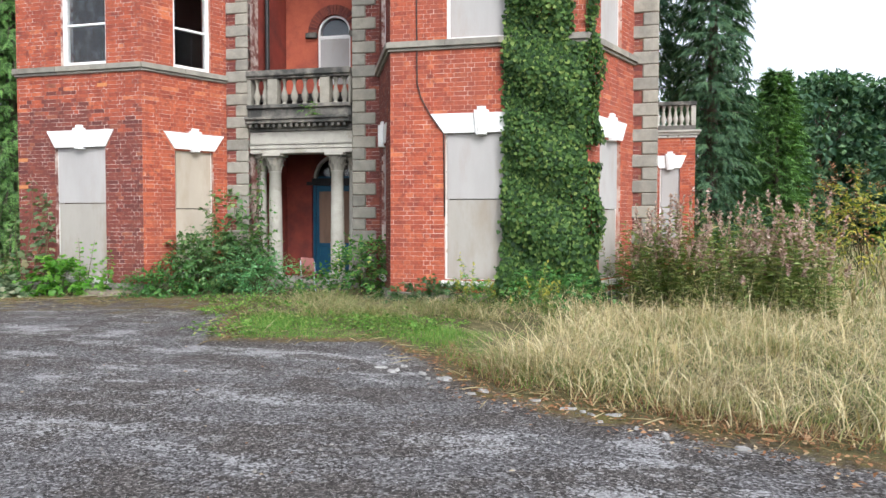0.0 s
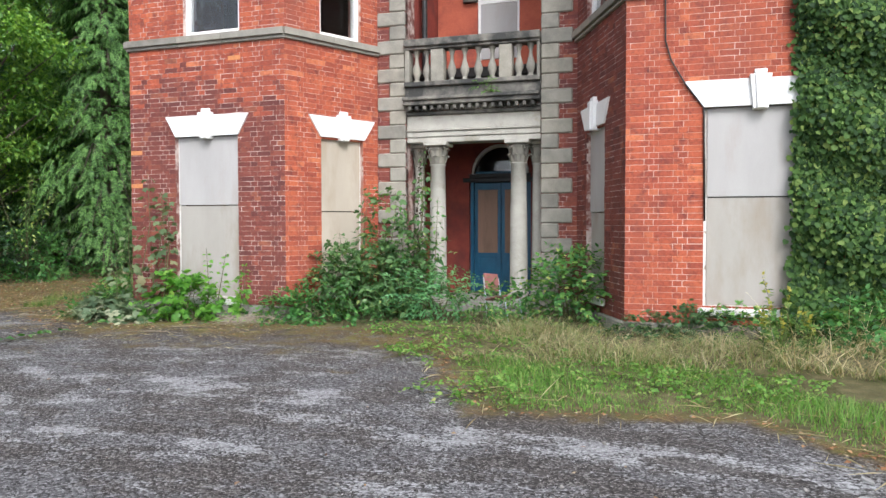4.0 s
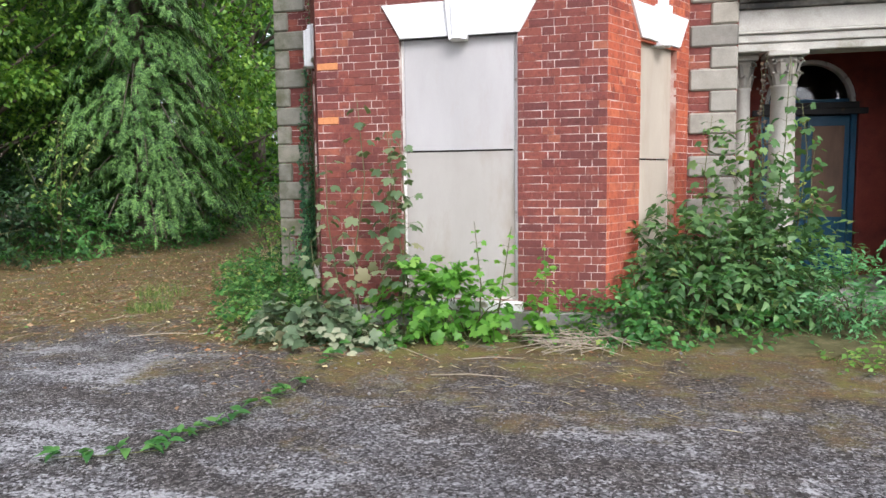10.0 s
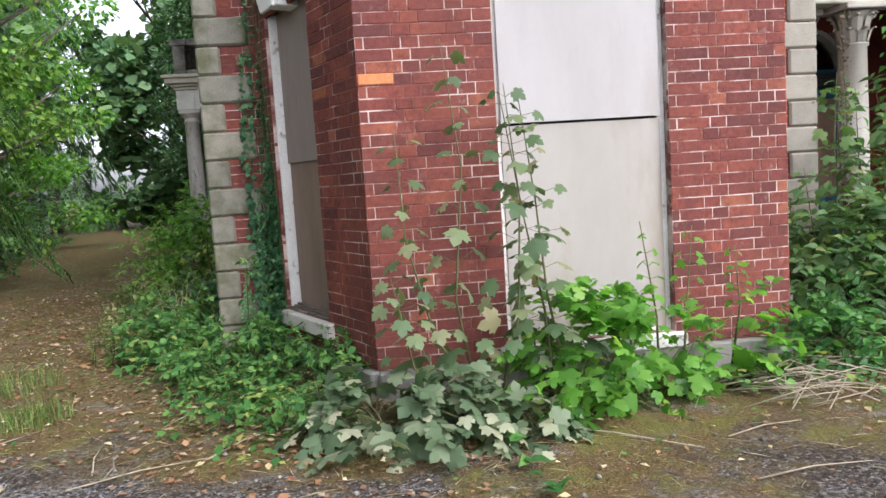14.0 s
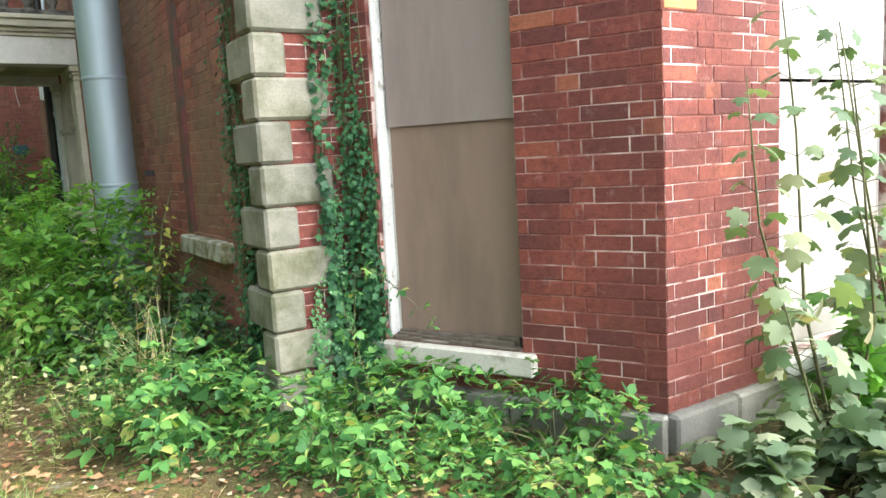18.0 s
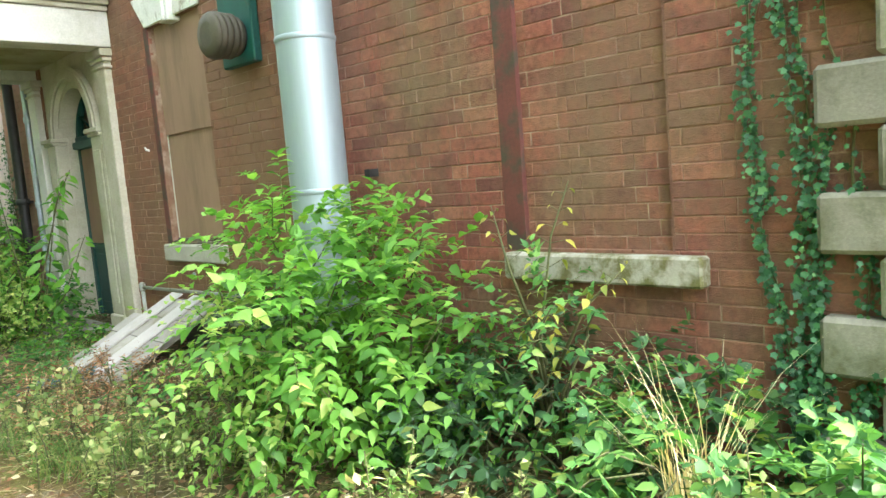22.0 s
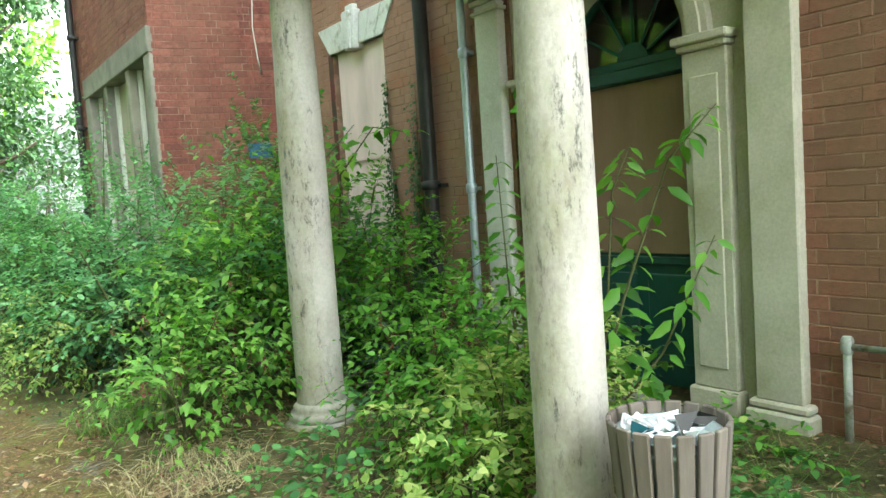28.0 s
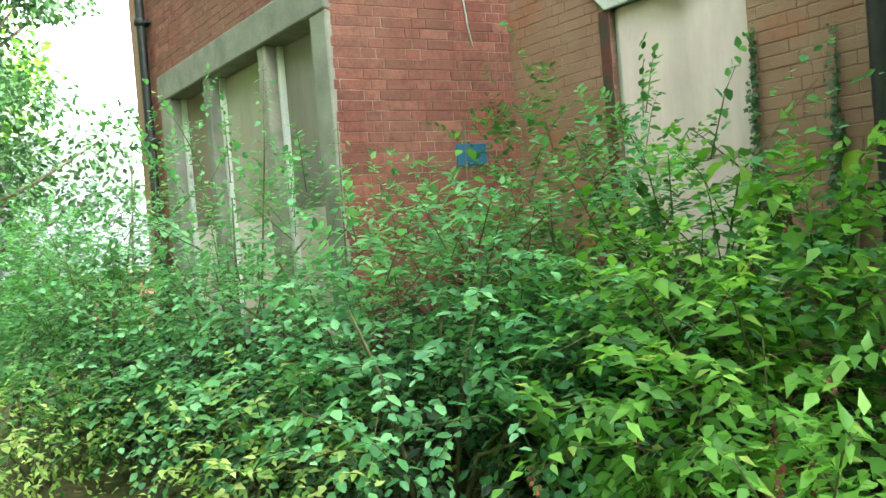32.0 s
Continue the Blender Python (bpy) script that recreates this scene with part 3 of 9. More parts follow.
def brick_wall(name, label, at, width, z0, z1, holes, brick, mortar, thick=0.34, single=None, first=0.0, upper=None, joint=0.0022):
    """A wall with openings, faced with bricks in Flemish bond. single: x0, x1, z0, z1 of the bricks that are objects of their own."""
    xs = sorted({0.0, width, *[min(max(h[k], 0), width) for h in holes for k in (0, 1)]})
    zs = sorted({z0, z1, *[min(max(h[k], z0), z1) for h in holes for k in (2, 3)]})
    solid = lambda i, k: 0 <= i < len(xs) - 1 and 0 <= k < len(zs) - 1 and not any(
        h[0] - 1e-6 <= xs[i] and xs[i + 1] <= h[1] + 1e-6 and h[2] - 1e-6 <= zs[k] and zs[k + 1] <= h[3] + 1e-6 for h in holes)
    core, y0, y1 = Geo(), joint, thick
    for i in range(len(xs) - 1):
        for k in range(len(zs) - 1):
            if not solid(i, k):
                continue
            a, b, c, d = xs[i], xs[i + 1], zs[k], zs[k + 1]
            core.add([(a, y0, c), (b, y0, c), (b, y0, d), (a, y0, d)], [(0, 1, 2, 3)])
            core.add([(a, y1, c), (b, y1, c), (b, y1, d), (a, y1, d)], [(3, 2, 1, 0)])
            for ni, nk, q in ((i - 1, k, [(a, y1, c), (a, y0, c), (a, y0, d), (a, y1, d)]), (i + 1, k, [(b, y0, c), (b, y1, c), (b, y1, d), (b, y0, d)]),
                              (i, k - 1, [(a, y1, c), (b, y1, c), (b, y0, c), (a, y0, c)]), (i, k + 1, [(a, y0, d), (b, y0, d), (b, y1, d), (a, y1, d)])):
                if not solid(ni, nk):
                    core.add(q, [(0, 1, 2, 3)])
    ob = part(name, core, mortar, at=at)
    tagged(ob, label, "wall", kind="structure")
    rnd = random.Random(name)
    rest, high, kinds = Geo(), Geo(), {}
    row, z, made = 0, z0 + 0.003, 0
    while z + 0.07 < z1 + 0.02:
        top = min(z + 0.0724, z1)
        cuts = sorted((h[0], h[1]) for h in holes if h[2] < z + 0.033 < h[3])
        spans, p = [], first
        for a, b in cuts:
            if a > p:
                spans.append((p, a))
            p = max(p, b)
        if p < width:
            spans.append((p, width))
        for a, b in spans:
            long = (row % 2 == 0)
            p = a - (0.0 if long else 0.06)
            while p < b - 0.02:
                w = 0.2305 if long else 0.113
                x0, x1 = max(p, a) + 0.0005, (b if b - p - w < 0.034 else p + w) - 0.0005
                if x1 - x0 > 0.025:
                    out = rnd.choice((-0.003, -0.0015, 0.0, 0.0008))
                    whole = p >= a and p + w <= b - 0.034 and top - z > 0.07
                    if whole and single and made < 300 and single[0] < p < single[1] and single[2] < z < single[3]:
                        kind = (long, out, rnd.randrange(3))
                        if kind not in kinds:
                            g = Geo()
                            brick_shape(g, 0.0005, w - 0.0005, 0, 0.0724, out, rnd)
                            kinds[kind] = g.mesh("brick", brick)
                        part("brick", kinds[kind], brick, ob, at=Matrix.Translation((p, 0, z)))
                        made += 1
                    else:
                        turned = upper and z > upper[0] + rnd.uniform(-0.35, 0.35) + 0.3 * math.sin(p * 2.1)
                        brick_shape(high if turned else rest, x0, x1, z, top, out, rnd)
                p += w + 0.0045
                long = not long
        z += COURSE
        row += 1
    tagged(part("brickwork", rest, brick, ob), kind="stuff")
    if upper:
        tagged(part("upper_brickwork", high, upper[1], ob), kind="stuff")
    return ob


def quoins(parent, at, z0, z1, faces, long_first=False, pitch=0.2365, material=None, long=0.50, short=0.285, back=(0.3, 0.5)):
    """Corner stones. faces: 'front' a strip on one wall; +1/-1 say to which side the long stones reach."""
    z, k = z0, 0
    cache = {}
    while z < z1:
        w = long if (k % 2 == 0) == long_first else short
        w2 = back[0] if w == long else back[1]
        if w not in cache:
            g = Geo()
            if faces == "return":      # a corner: one leg along +x, the other back along +y
                g.box(-0.03, w, -0.03, w2, 0.003, pitch - 0.003)
            elif faces > 0:
                g.box(0, w, -0.035, 0.12, 0.003, pitch - 0.003)
            else:
                g.box(-w, 0, -0.035, 0.12, 0.003, pitch - 0.003)
            cache[w] = g.mesh("quoin_stone", material or STONE, 0.018)
        part("quoin_stone", cache[w], material or STONE, parent, at=at @ Matrix.Translation((0, 0, z)))
        z += pitch
        k += 1


# ---- leaves and stems ----
def unit(a):
    return a / np.maximum(np.linalg.norm(a, axis=-1, keepdims=True), 1e-9)


OVAL = (np.array([(0, 0, 0), (-0.30, 0.28, 0.06), (0, 0.30, 0), (0.30, 0.28, 0.06), (-0.24, 0.66, 0.03), (0, 0.68, -0.03), (0.24, 0.66, 0.03), (0, 1.0, -0.12)]),
        [(0, 3, 2), (0, 2, 1), (1, 2, 5, 4), (2, 3, 6, 5), (4, 5, 7), (5, 6, 7)])
DIAMOND = (np.array([(0, 0, 0), (0.34, 0.42, 0.07), (0, 1.0, -0.08), (-0.34, 0.42, 0.07)]), [(0, 1, 2), (0, 2, 3)])
LANCE = (OVAL[0] * np.array([0.62, 1.0, 1.0]), OVAL[1])
NARROW = (np.array([(0, 0, 0), (0.13, 0.4, 0.02), (0, 1.0, -0.2), (-0.13, 0.4, 0.02)]), [(0, 1, 2), (0, 2, 3)])
LOBED = (np.array([(0, 0, 0), (0.34, 0.04, 0.05), (0.30, 0.26, 0.02), (0.58, 0.50, 0.0), (0.28, 0.60, 0.03), (0, 1.0, -0.1), (-0.28, 0.60, 0.03), (-0.58, 0.50, 0.0), (-0.30, 0.26, 0.02), (-0.34, 0.04, 0.05), (0, 0.42, -0.03)]),
         [(10, i, i + 1) for i in range(0, 9)] + [(10, 9, 0)])
POINT = (np.array([(0, 0, 0), (-0.25, 0.20, 0.05), (0, 0.26, -0.01), (0.25, 0.20, 0.05), (-0.22, 0.52, 0.03), (0, 0.56, -0.05), (0.22, 0.52, 0.03), (0, 1.0, -0.24)]), OVAL[1])
ROUND4 = (np.array([(0, 0, 0), (0.33, 0.36, 0.07), (0.21, 0.80, 0.0), (0, 1.0, -0.10), (-0.21, 0.80, 0.0), (-0.33, 0.36, 0.07)]), [(0, 1, 2, 3), (0, 3, 4, 5)])
POINT4 = (np.array([(0, 0, 0), (0.26, 0.36, 0.05), (0, 0.40, -0.03), (-0.26, 0.36, 0.05), (0, 1.0, -0.22)]), [(0, 1, 2), (0, 2, 3), (1, 4, 2), (2, 4, 3)])
IVY4 = (np.array([(0, 0.04, 0), (0.44, 0.10, 0.05), (0.50, 0.52, 0.0), (0, 1.0, -0.1), (-0.50, 0.52, 0.0), (-0.44, 0.10, 0.05)]), [(0, 1, 2, 3), (0, 3, 4, 5)])
LEAFLET = [(0, 0, 0), (0.24, 0.22, 0.03), (0.26, 0.50, 0.02), (0, 0.80, -0.10), (-0.26, 0.50, 0.02), (-0.24, 0.22, 0.03), (0, 0.40, -0.04)]
TRI = (np.array([(x * c + y * s_ * 1.0, 0.24 + y * c2, z) for c, s_, c2 in ((1.0, 0.0, 0.95), (0.72, 0.85, 0.42), (0.72, -0.85, 0.42)) for x, y, z in LEAFLET]),
       [(7 * k + 6, 7 * k + i, 7 * k + (i + 1) % 6) for k in range(3) for i in range(6)])
MAPLE_SIDE = [(0.20, -0.06, 0.02), (0.44, 0.06, -0.03), (0.40, 0.20, 0.0), (0.66, 0.38, -0.14), (0.52, 0.46, -0.08), (0.50, 0.62, -0.12), (0.24, 0.58, 0.0), (0.26, 0.78, -0.06)]
MAPLE = (np.array([(0, 0.06, 0.03)] + MAPLE_SIDE + [(0, 1.0, -0.20)] + [(-x, y, z) for x, y, z in reversed(MAPLE_SIDE)] + [(0, 0.42, 0.05)]),
         [(18, i, i + 1) for i in range(17)] + [(18, 17, 0)])
FROND = (np.array([(0, 0, 0), (0, 1.0, -0.2)] + [p for i in range(5) for w, y in [(0.30 - 0.045 * i, 0.08 + 0.17 * i)] for p in ((0, y, -0.02), (w, y + 0.20, -0.07), (0, y + 0.10, -0.02), (-w, y + 0.20, -0.07))] + [(0.05, 0.5, 0), (-0.05, 0.5, 0)]),
         [(0, 22, 1), (0, 1, 23)] + [f for i in range(5) for f in ((2 + 4 * i, 3 + 4 * i, 4 + 4 * i), (2 + 4 * i, 4 + 4 * i, 5 + 4 * i))])
CLUMP = (np.array([(-0.5, 0, 0), (0.45, 0.1, 0.1), (0.6, 0.65, -0.1), (-0.1, 1.0, 0.08), (-0.55, 0.5, -0.12)]), [(0, 1, 2), (0, 2, 3), (0, 3, 4)])


def leaf_mesh(name, pos, axis, up, size, shape, material):
    """Many leaves as one mesh: base points, the ways that they point, their upper sides and lengths."""
    pos, axis = np.asarray(pos, float), unit(np.asarray(axis, float))
    side = unit(np.cross(axis, np.asarray(up, float)))
    nrm = np.cross(side, axis)
    t, faces = shape
    n, k = len(pos), len(t)
    s = np.asarray(size, float).reshape(-1, 1, 1)
    v = pos[:, None] + s * (t[None, :, 0:1] * side[:, None] + t[None, :, 1:2] * axis[:, None] + t[None, :, 2:3] * nrm[:, None])
    flat = np.array([i for f in faces for i in f])
    lens = np.array([len(f) for f in faces])
    loops = (flat[None] + (np.arange(n) * k)[:, None]).ravel()
    counts = np.tile(lens, n)
    me = bpy.data.meshes.new(name)
    me.vertices.add(n * k)
    me.vertices.foreach_set("co", v.ravel())
    me.loops.add(len(loops))
    me.loops.foreach_set("vertex_index", loops.astype(np.int32))
    me.polygons.add(len(counts))
    me.polygons.foreach_set("loop_start", np.concatenate(([0], np.cumsum(counts)[:-1])).astype(np.int32))
    me.polygons.foreach_set("loop_total", counts.astype(np.int32))
    me.update(calc_edges=True)
    me.materials.append(material)
    return me


def sprays(rng, starts, ways, lengths, per, leaf, droop=0.35, spread=0.9, tilt=0.5):
    """Leaves set left and right along arching twigs: base points, axes, upper sides, lengths."""
    n = len(starts)
    ways = unit(ways)
    u = np.linspace(0.12, 1.0, per)[None, :, None] + rng.normal(0, 0.03, (n, per, 1))
    L = np.asarray(lengths, float).reshape(n, 1, 1)
    pos = starts[:, None] + ways[:, None] * L * u
    pos[..., 2] -= (droop * L * u ** 2)[..., 0]
    side = unit(np.cross(ways, np.array([0.02, 0.03, 1.0])) + rng.normal(0, 0.15, (n, 3)))
    sign = np.where(np.arange(per) % 2 == 0, 1.0, -1.0)[None, :, None]
    axis = side[:, None] * sign * spread + ways[:, None] * (0.35 + 0.6 * u) + rng.normal(0, 0.25, (n, per, 3))
    axis[..., 2] -= 0.15 + droop * 0.5
    up = np.array([0, 0, 1.0]) + rng.normal(0, tilt, (n, per, 3)) + ways[:, None] * 0.3
    size = leaf * rng.uniform(0.6, 1.25, (n, per)) * (1.05 - 0.35 * u[..., 0])
    return pos.reshape(-1, 3), axis.reshape(-1, 3), up.reshape(-1, 3), size.ravel()


def shrub(name, label, centre, radius, height, leaf, material, shape=OVAL, twigs=120, per=9, twig=0.4, droop=0.35, seed=1, category="shrub", lumps=7, low=0.1, stems=9, group="", stem_material=None, tilt=0.5, tassels=0):
    """A bush of arching leafy twigs round uneven lumps, on stems from one root."""
    rng = np.random.default_rng(seed)
    cx, cy = centre[:2]
    rx, ry = radius if isinstance(radius, tuple) else (radius, radius)
    base = thing(name, label, category, pose(cx, cy, centre[2] if len(centre) > 2 else 0.0), group)
    a = rng.uniform(0, 2 * np.pi, lumps)
    q = np.sqrt(rng.uniform(0.05, 0.75, lumps))
    hub = np.stack([np.cos(a) * q * rx, np.sin(a) * q * ry, height * rng.uniform(0.35, 0.72, lumps) * (1.1 - 0.5 * q)], 1)
    which = rng.integers(0, lumps, twigs)
    d = unit(rng.normal(0, 1, (twigs, 3)) + np.array([0, 0, 0.35]))
    reach = rng.uniform(0.35, 1.0, (twigs, 1)) ** 0.6
    starts = hub[which] + d * reach * np.array([rx * 0.42, ry * 0.42, height * 0.30])
    fill = rng.random(twigs) < 0.3
    ang, rad = rng.uniform(0, 2 * np.pi, twigs), np.sqrt(rng.random(twigs))
    starts[fill] = np.stack([np.cos(ang) * rad * rx * 0.9, np.sin(ang) * rad * ry * 0.9, rng.uniform(low, 0.45, twigs) * height], 1)[fill]
    starts[:, 2] = np.clip(starts[:, 2], low * height, None)
    ways = d + unit(starts - np.array([0, 0, height * 0.3])) * 0.6
    pos, axis, up, size = sprays(rng, starts, ways, twig * rng.uniform(0.6, 1.2, twigs), per, leaf, droop, tilt=tilt)
    pos[:, 2] = np.maximum(pos[:, 2], 0.02)
    tagged(part("foliage", leaf_mesh("foliage", pos, axis, up, size, shape, material), material, base), kind="stuff")
    if tassels:
        k = np.repeat(rng.integers(0, len(pos), tassels), 14)
        n = len(k)
        drop = pos[k] + np.stack([rng.normal(0, 0.008, n), rng.normal(0, 0.008, n), -np.tile(np.linspace(0.01, 0.10, 14), tassels)], 1)
        drop[:, 2] = np.maximum(drop[:, 2], 0.03)
        tagged(part("flower_tassels", leaf_mesh("flower_tassels", drop, rng.normal(0, 1, (n, 3)) + np.array([0, 0, -0.8]), rng.normal(0, 1, (n, 3)), rng.uniform(0.014, 0.028, n), DIAMOND, L_TASSEL), L_TASSEL, base, "hanging maroon flower tassels"), kind="stuff")
    g = Geo()
    r = 0.007 * min(max(0.6, height), 1.6)
    for k in range(stems):
        h = hub[k % lumps] * rng.uniform(0.8, 1.15) + rng.normal(0, 0.05, 3)
        s = np.array([rng.normal(0, 0.08 * rx), rng.normal(0, 0.08 * ry), -0.02])
        m = (s + h) / 2 + np.array([0, 0, 0.12 * height])
        g.tube([tuple(s), tuple(m), tuple(h)], [r * 1.5, r, r * 0.5], 5)
    for k in range(0, twigs, 4):
        s, w, L = starts[k], unit(ways[k]), twig * 0.8
        g.tube([tuple(s - w * 0.12), tuple(s + w * L * 0.5 - np.array([0, 0, droop * L * 0.25])), tuple(s + w * L - np.array([0, 0, droop * L]))], [0.004, 0.003, 0.0015], 3)
    tagged(part("branching", g, stem_material or STEM, base), kind="stuff")
    return base


def sapling(name, label, root, stems, leaf, material, shape=LOBED, pairs=12, petiole=0.14, seed=1, category="sapling", tilt=0.5, thick=0.011):
    """Slender upright stems, each a row of points, with leaves on stalks in pairs."""
    rng = np.random.default_rng(seed)
    base = thing(name, label, category, pose(*root))
    g, P, A, U, S = Geo(), [], [], [], []
    for pts in stems:
        pts = np.array(pts, float)
        n = len(pts)
        rr = [thick * (1 - 0.75 * k / (n - 1)) for k in range(n)]
        g.tube([tuple(p) for p in pts], rr, 5)
        for k in range(pairs):
            u = 0.15 + 0.85 * (k + rng.uniform(0, 0.5)) / pairs
            f = min(u, 0.999) * (n - 1)
            i = int(f)
            p = pts[i] + (pts[i + 1] - pts[i]) * (f - i)
            turn = k * 1.57 + rng.uniform(-0.5, 0.5)
            for s in (0, np.pi):
                o = np.array([math.cos(turn + s), math.sin(turn + s), rng.uniform(0.1, 0.6)])
                tip = p + unit(o) * petiole * rng.uniform(0.6, 1.2) * (1.15 - 0.6 * u)
                g.tube([tuple(p), tuple(tip)], 0.002, 3)
                P.append(tip)
                A.append(o * (1, 1, 0) + np.array([0, 0, -0.55]) + rng.normal(0, 0.2, 3))
                U.append(np.array([0, -0.3, 1.0]) + rng.normal(0, tilt, 3))
                S.append(leaf * rng.uniform(0.6, 1.2) * (1.1 - 0.55 * u))
    tagged(part("foliage", leaf_mesh("foliage", P, A, U, S, shape, material), material, base), kind="stuff")
    tagged(part("branching", g, STEM, base), kind="stuff")
    return base


def ground_cover(name, label, spots, leaf, material, shape, count, height, seed, category="ground cover", twig=0.3, per=7, droop=0.5):
    """Low trailing growth in overlapping patches of (x, y, radius x, radius y)."""
    rng = np.random.default_rng(seed)
    x0, y0 = np.mean([s[0] for s in spots]), np.mean([s[1] for s in spots])
    base = thing(name, label, category, pose(x0, y0, 0))
    area = np.array([s[2] * s[3] for s in spots])
    k = rng.choice(len(spots), count, p=area / area.sum())
    sp = np.array(spots)[k]
    a, q = rng.uniform(0, 2 * np.pi, count), np.sqrt(rng.random(count))
    h = height * rng.uniform(0.15, 1.0, count) * (1.05 - 0.75 * q ** 3)
    starts = np.stack([sp[:, 0] + np.cos(a) * q * sp[:, 2] - x0, sp[:, 1] + np.sin(a) * q * sp[:, 3] - y0, h], 1)
    ways = np.stack([rng.normal(0, 1, count), rng.normal(0, 1, count), rng.uniform(0.0, 0.8, count)], 1)
    pos, axis, up, size = sprays(rng, starts, ways, twig * rng.uniform(0.5, 1.2, count), per, leaf, droop, tilt=0.4)
    pos[:, 2] = np.maximum(pos[:, 2], 0.015)
    tagged(part("foliage", leaf_mesh("foliage", pos, axis, up, size, shape, material), material, base), kind="stuff")
    g = Geo()
    for i in range(0, count, 3):
        s, w = starts[i], unit(ways[i])
        g.tube([(s[0] - w[0] * 0.2, s[1] - w[1] * 0.2, 0), tuple(s), tuple(s + w * twig * 0.7 - np.array([0, 0, 0.05]))], [0.004, 0.003, 0.0015], 3)
    tagged(part("branching", g, STEM, base), kind="stuff")
    return base


def blades(name, rng, xy, height, width, material, lean=0.45, parent=None, kind=""):
    """Grass blades as bent strips of three joints."""
    n = len(xy)
    h = np.asarray(height, float) * rng.uniform(0.55, 1.15, n)
    a = rng.uniform(0, 2 * np.pi, n)
    way = np.stack([np.cos(a), np.sin(a)], 1)
    side = np.stack([-np.sin(a), np.cos(a)], 1) * (np.asarray(width) * rng.uniform(0.6, 1.3, n))[:, None]
    bend = lean * rng.uniform(0.2, 1.3, n) * h
    v = np.zeros((n, 7, 3))
    for k, u in enumerate((0, 0.4, 0.75, 1.0)):
        c = xy + way * (bend * u ** 2)[:, None]
        z = h * u * (1 - 0.22 * u * lean)
        wdt = 1 - 0.9 * u
        if k < 3:
            v[:, 2 * k, :2], v[:, 2 * k + 1, :2] = c - side * wdt, c + side * wdt
            v[:, 2 * k, 2] = v[:, 2 * k + 1, 2] = z
        else:
            v[:, 6, :2], v[:, 6, 2] = c, z
    f = np.array([0, 1, 3, 2, 2, 3, 5, 4, 4, 5, 6])
    loops = (f[None] + (np.arange(n) * 7)[:, None]).ravel()
    counts = np.tile(np.array([4, 4, 3]), n)
    me = bpy.data.meshes.new(name)
    me.vertices.add(n * 7)
    me.vertices.foreach_set("co", v.ravel())
    me.loops.add(len(loops))
    me.loops.foreach_set("vertex_index", loops.astype(np.int32))
    me.polygons.add(len(counts))
    me.polygons.foreach_set("loop_start", np.concatenate(([0], np.cumsum(counts)[:-1])).astype(np.int32))
    me.polygons.foreach_set("loop_total", counts.astype(np.int32))
    me.update(calc_edges=True)
    me.materials.append(material)
    return part(name, me, material, parent)


BRICK_PALE = surface("pale_orange_brick", (0.48, 0.19, 0.07), (0.56, 0.24, 0.09), 12, 0.85, 0.4, 60)

# ---- walls of the house ----
TOP = 8.4
W_TURN = radians(2.0)
WEST = wall_frame(-12.72, 14.9, -math.sin(W_TURN), -math.cos(W_TURN))   # x = minus the distance north of the first sill


def west(s, d=0.0, z=0.0):
    return WEST @ Matrix.Translation((-s, d, z))


F_LEFT = wall_frame(-11.585, 12.535, math.cos(W_TURN), -math.sin(W_TURN))
F_LCANT_W = wall_frame(-12.336, 14.24, 0.403, -0.915)
F_LCANT_E = wall_frame(-8.687, 12.434, 0.478, 0.878)
F_CORNER = wall_frame(-12.80, 14.243, math.cos(W_TURN), -math.sin(W_TURN))
F_RIGHT = wall_frame(-3.62, 12.05, 1, 0)
F_RCANT_W = wall_frame(-4.45, 14.05, 0.83, -2.0)
F_RCANT_E = wall_frame(-0.35, 12.05, 0.83, 2.0)
LF, LC, LW = 2.90, 1.84, 1.863
RC = math.hypot(0.83, 2.0)

# openings on each wall: x0, x1, z0, z1
H_LEFT = [(0.885, 2.06, 0.30, 2.87), (1.07, 2.11, 4.47, 6.35)]
H_LCW = [(0.25, 1.12, 0.44, 2.86), (0.28, 1.10, 4.47, 6.35)]
H_LCE = [(0.67, 1.52, 0.40, 2.86), (0.66, 1.48, 4.47, 6.35)]
H_RIGHT = [(0.95, 2.22, 0.42, 2.90), (0.98, 2.16, 4.47, 6.35)]
H_RCW = [(0.50, 1.34, 0.42, 2.86), (0.5, 1.34, 4.47, 6.35)]
H_RCE = [(0.62, 1.55, 0.42, 2.86), (0.62, 1.55, 4.47, 6.35)]

w_left = brick_wall("wall_bay_front_left", "red brick front wall of the canted bay", F_LEFT, LF, 0.21, TOP, H_LEFT, BRICK, MORTAR, upper=(3.55, BRICK_ORANGE), single=(0, 2.9, 0.2, 1.6))
w_lcw = brick_wall("wall_bay_side_west", "red brick canted wall of the bay", F_LCANT_W, LW, 0.21, TOP, H_LCW, BRICK, MORTAR_MAROON, single=(0, 2.1, 0.2, 2.9))
w_lce = brick_wall("wall_bay_side_entrance", "red brick canted wall of the bay by the entrance", F_LCANT_E, LC, 0.21, TOP, H_LCE, BRICK_ORANGE, MORTAR_RED, single=(0, 1.8, 0.2, 1.6))
w_right = brick_wall("wall_bay_front_right", "red brick front wall of the ivy-clad bay", F_RIGHT, 3.27, 0.21, TOP, H_RIGHT, BRICK_ORANGE, MORTAR_RED, single=(0, 0.95, 0.2, 2.6))
w_rcw = brick_wall("wall_right_bay_side_entrance", "red brick canted wall facing the entrance", F_RCANT_W, RC, 0.21, TOP, H_RCW, BRICK, MORTAR, single=(0, 2.2, 0.8, 2.4))
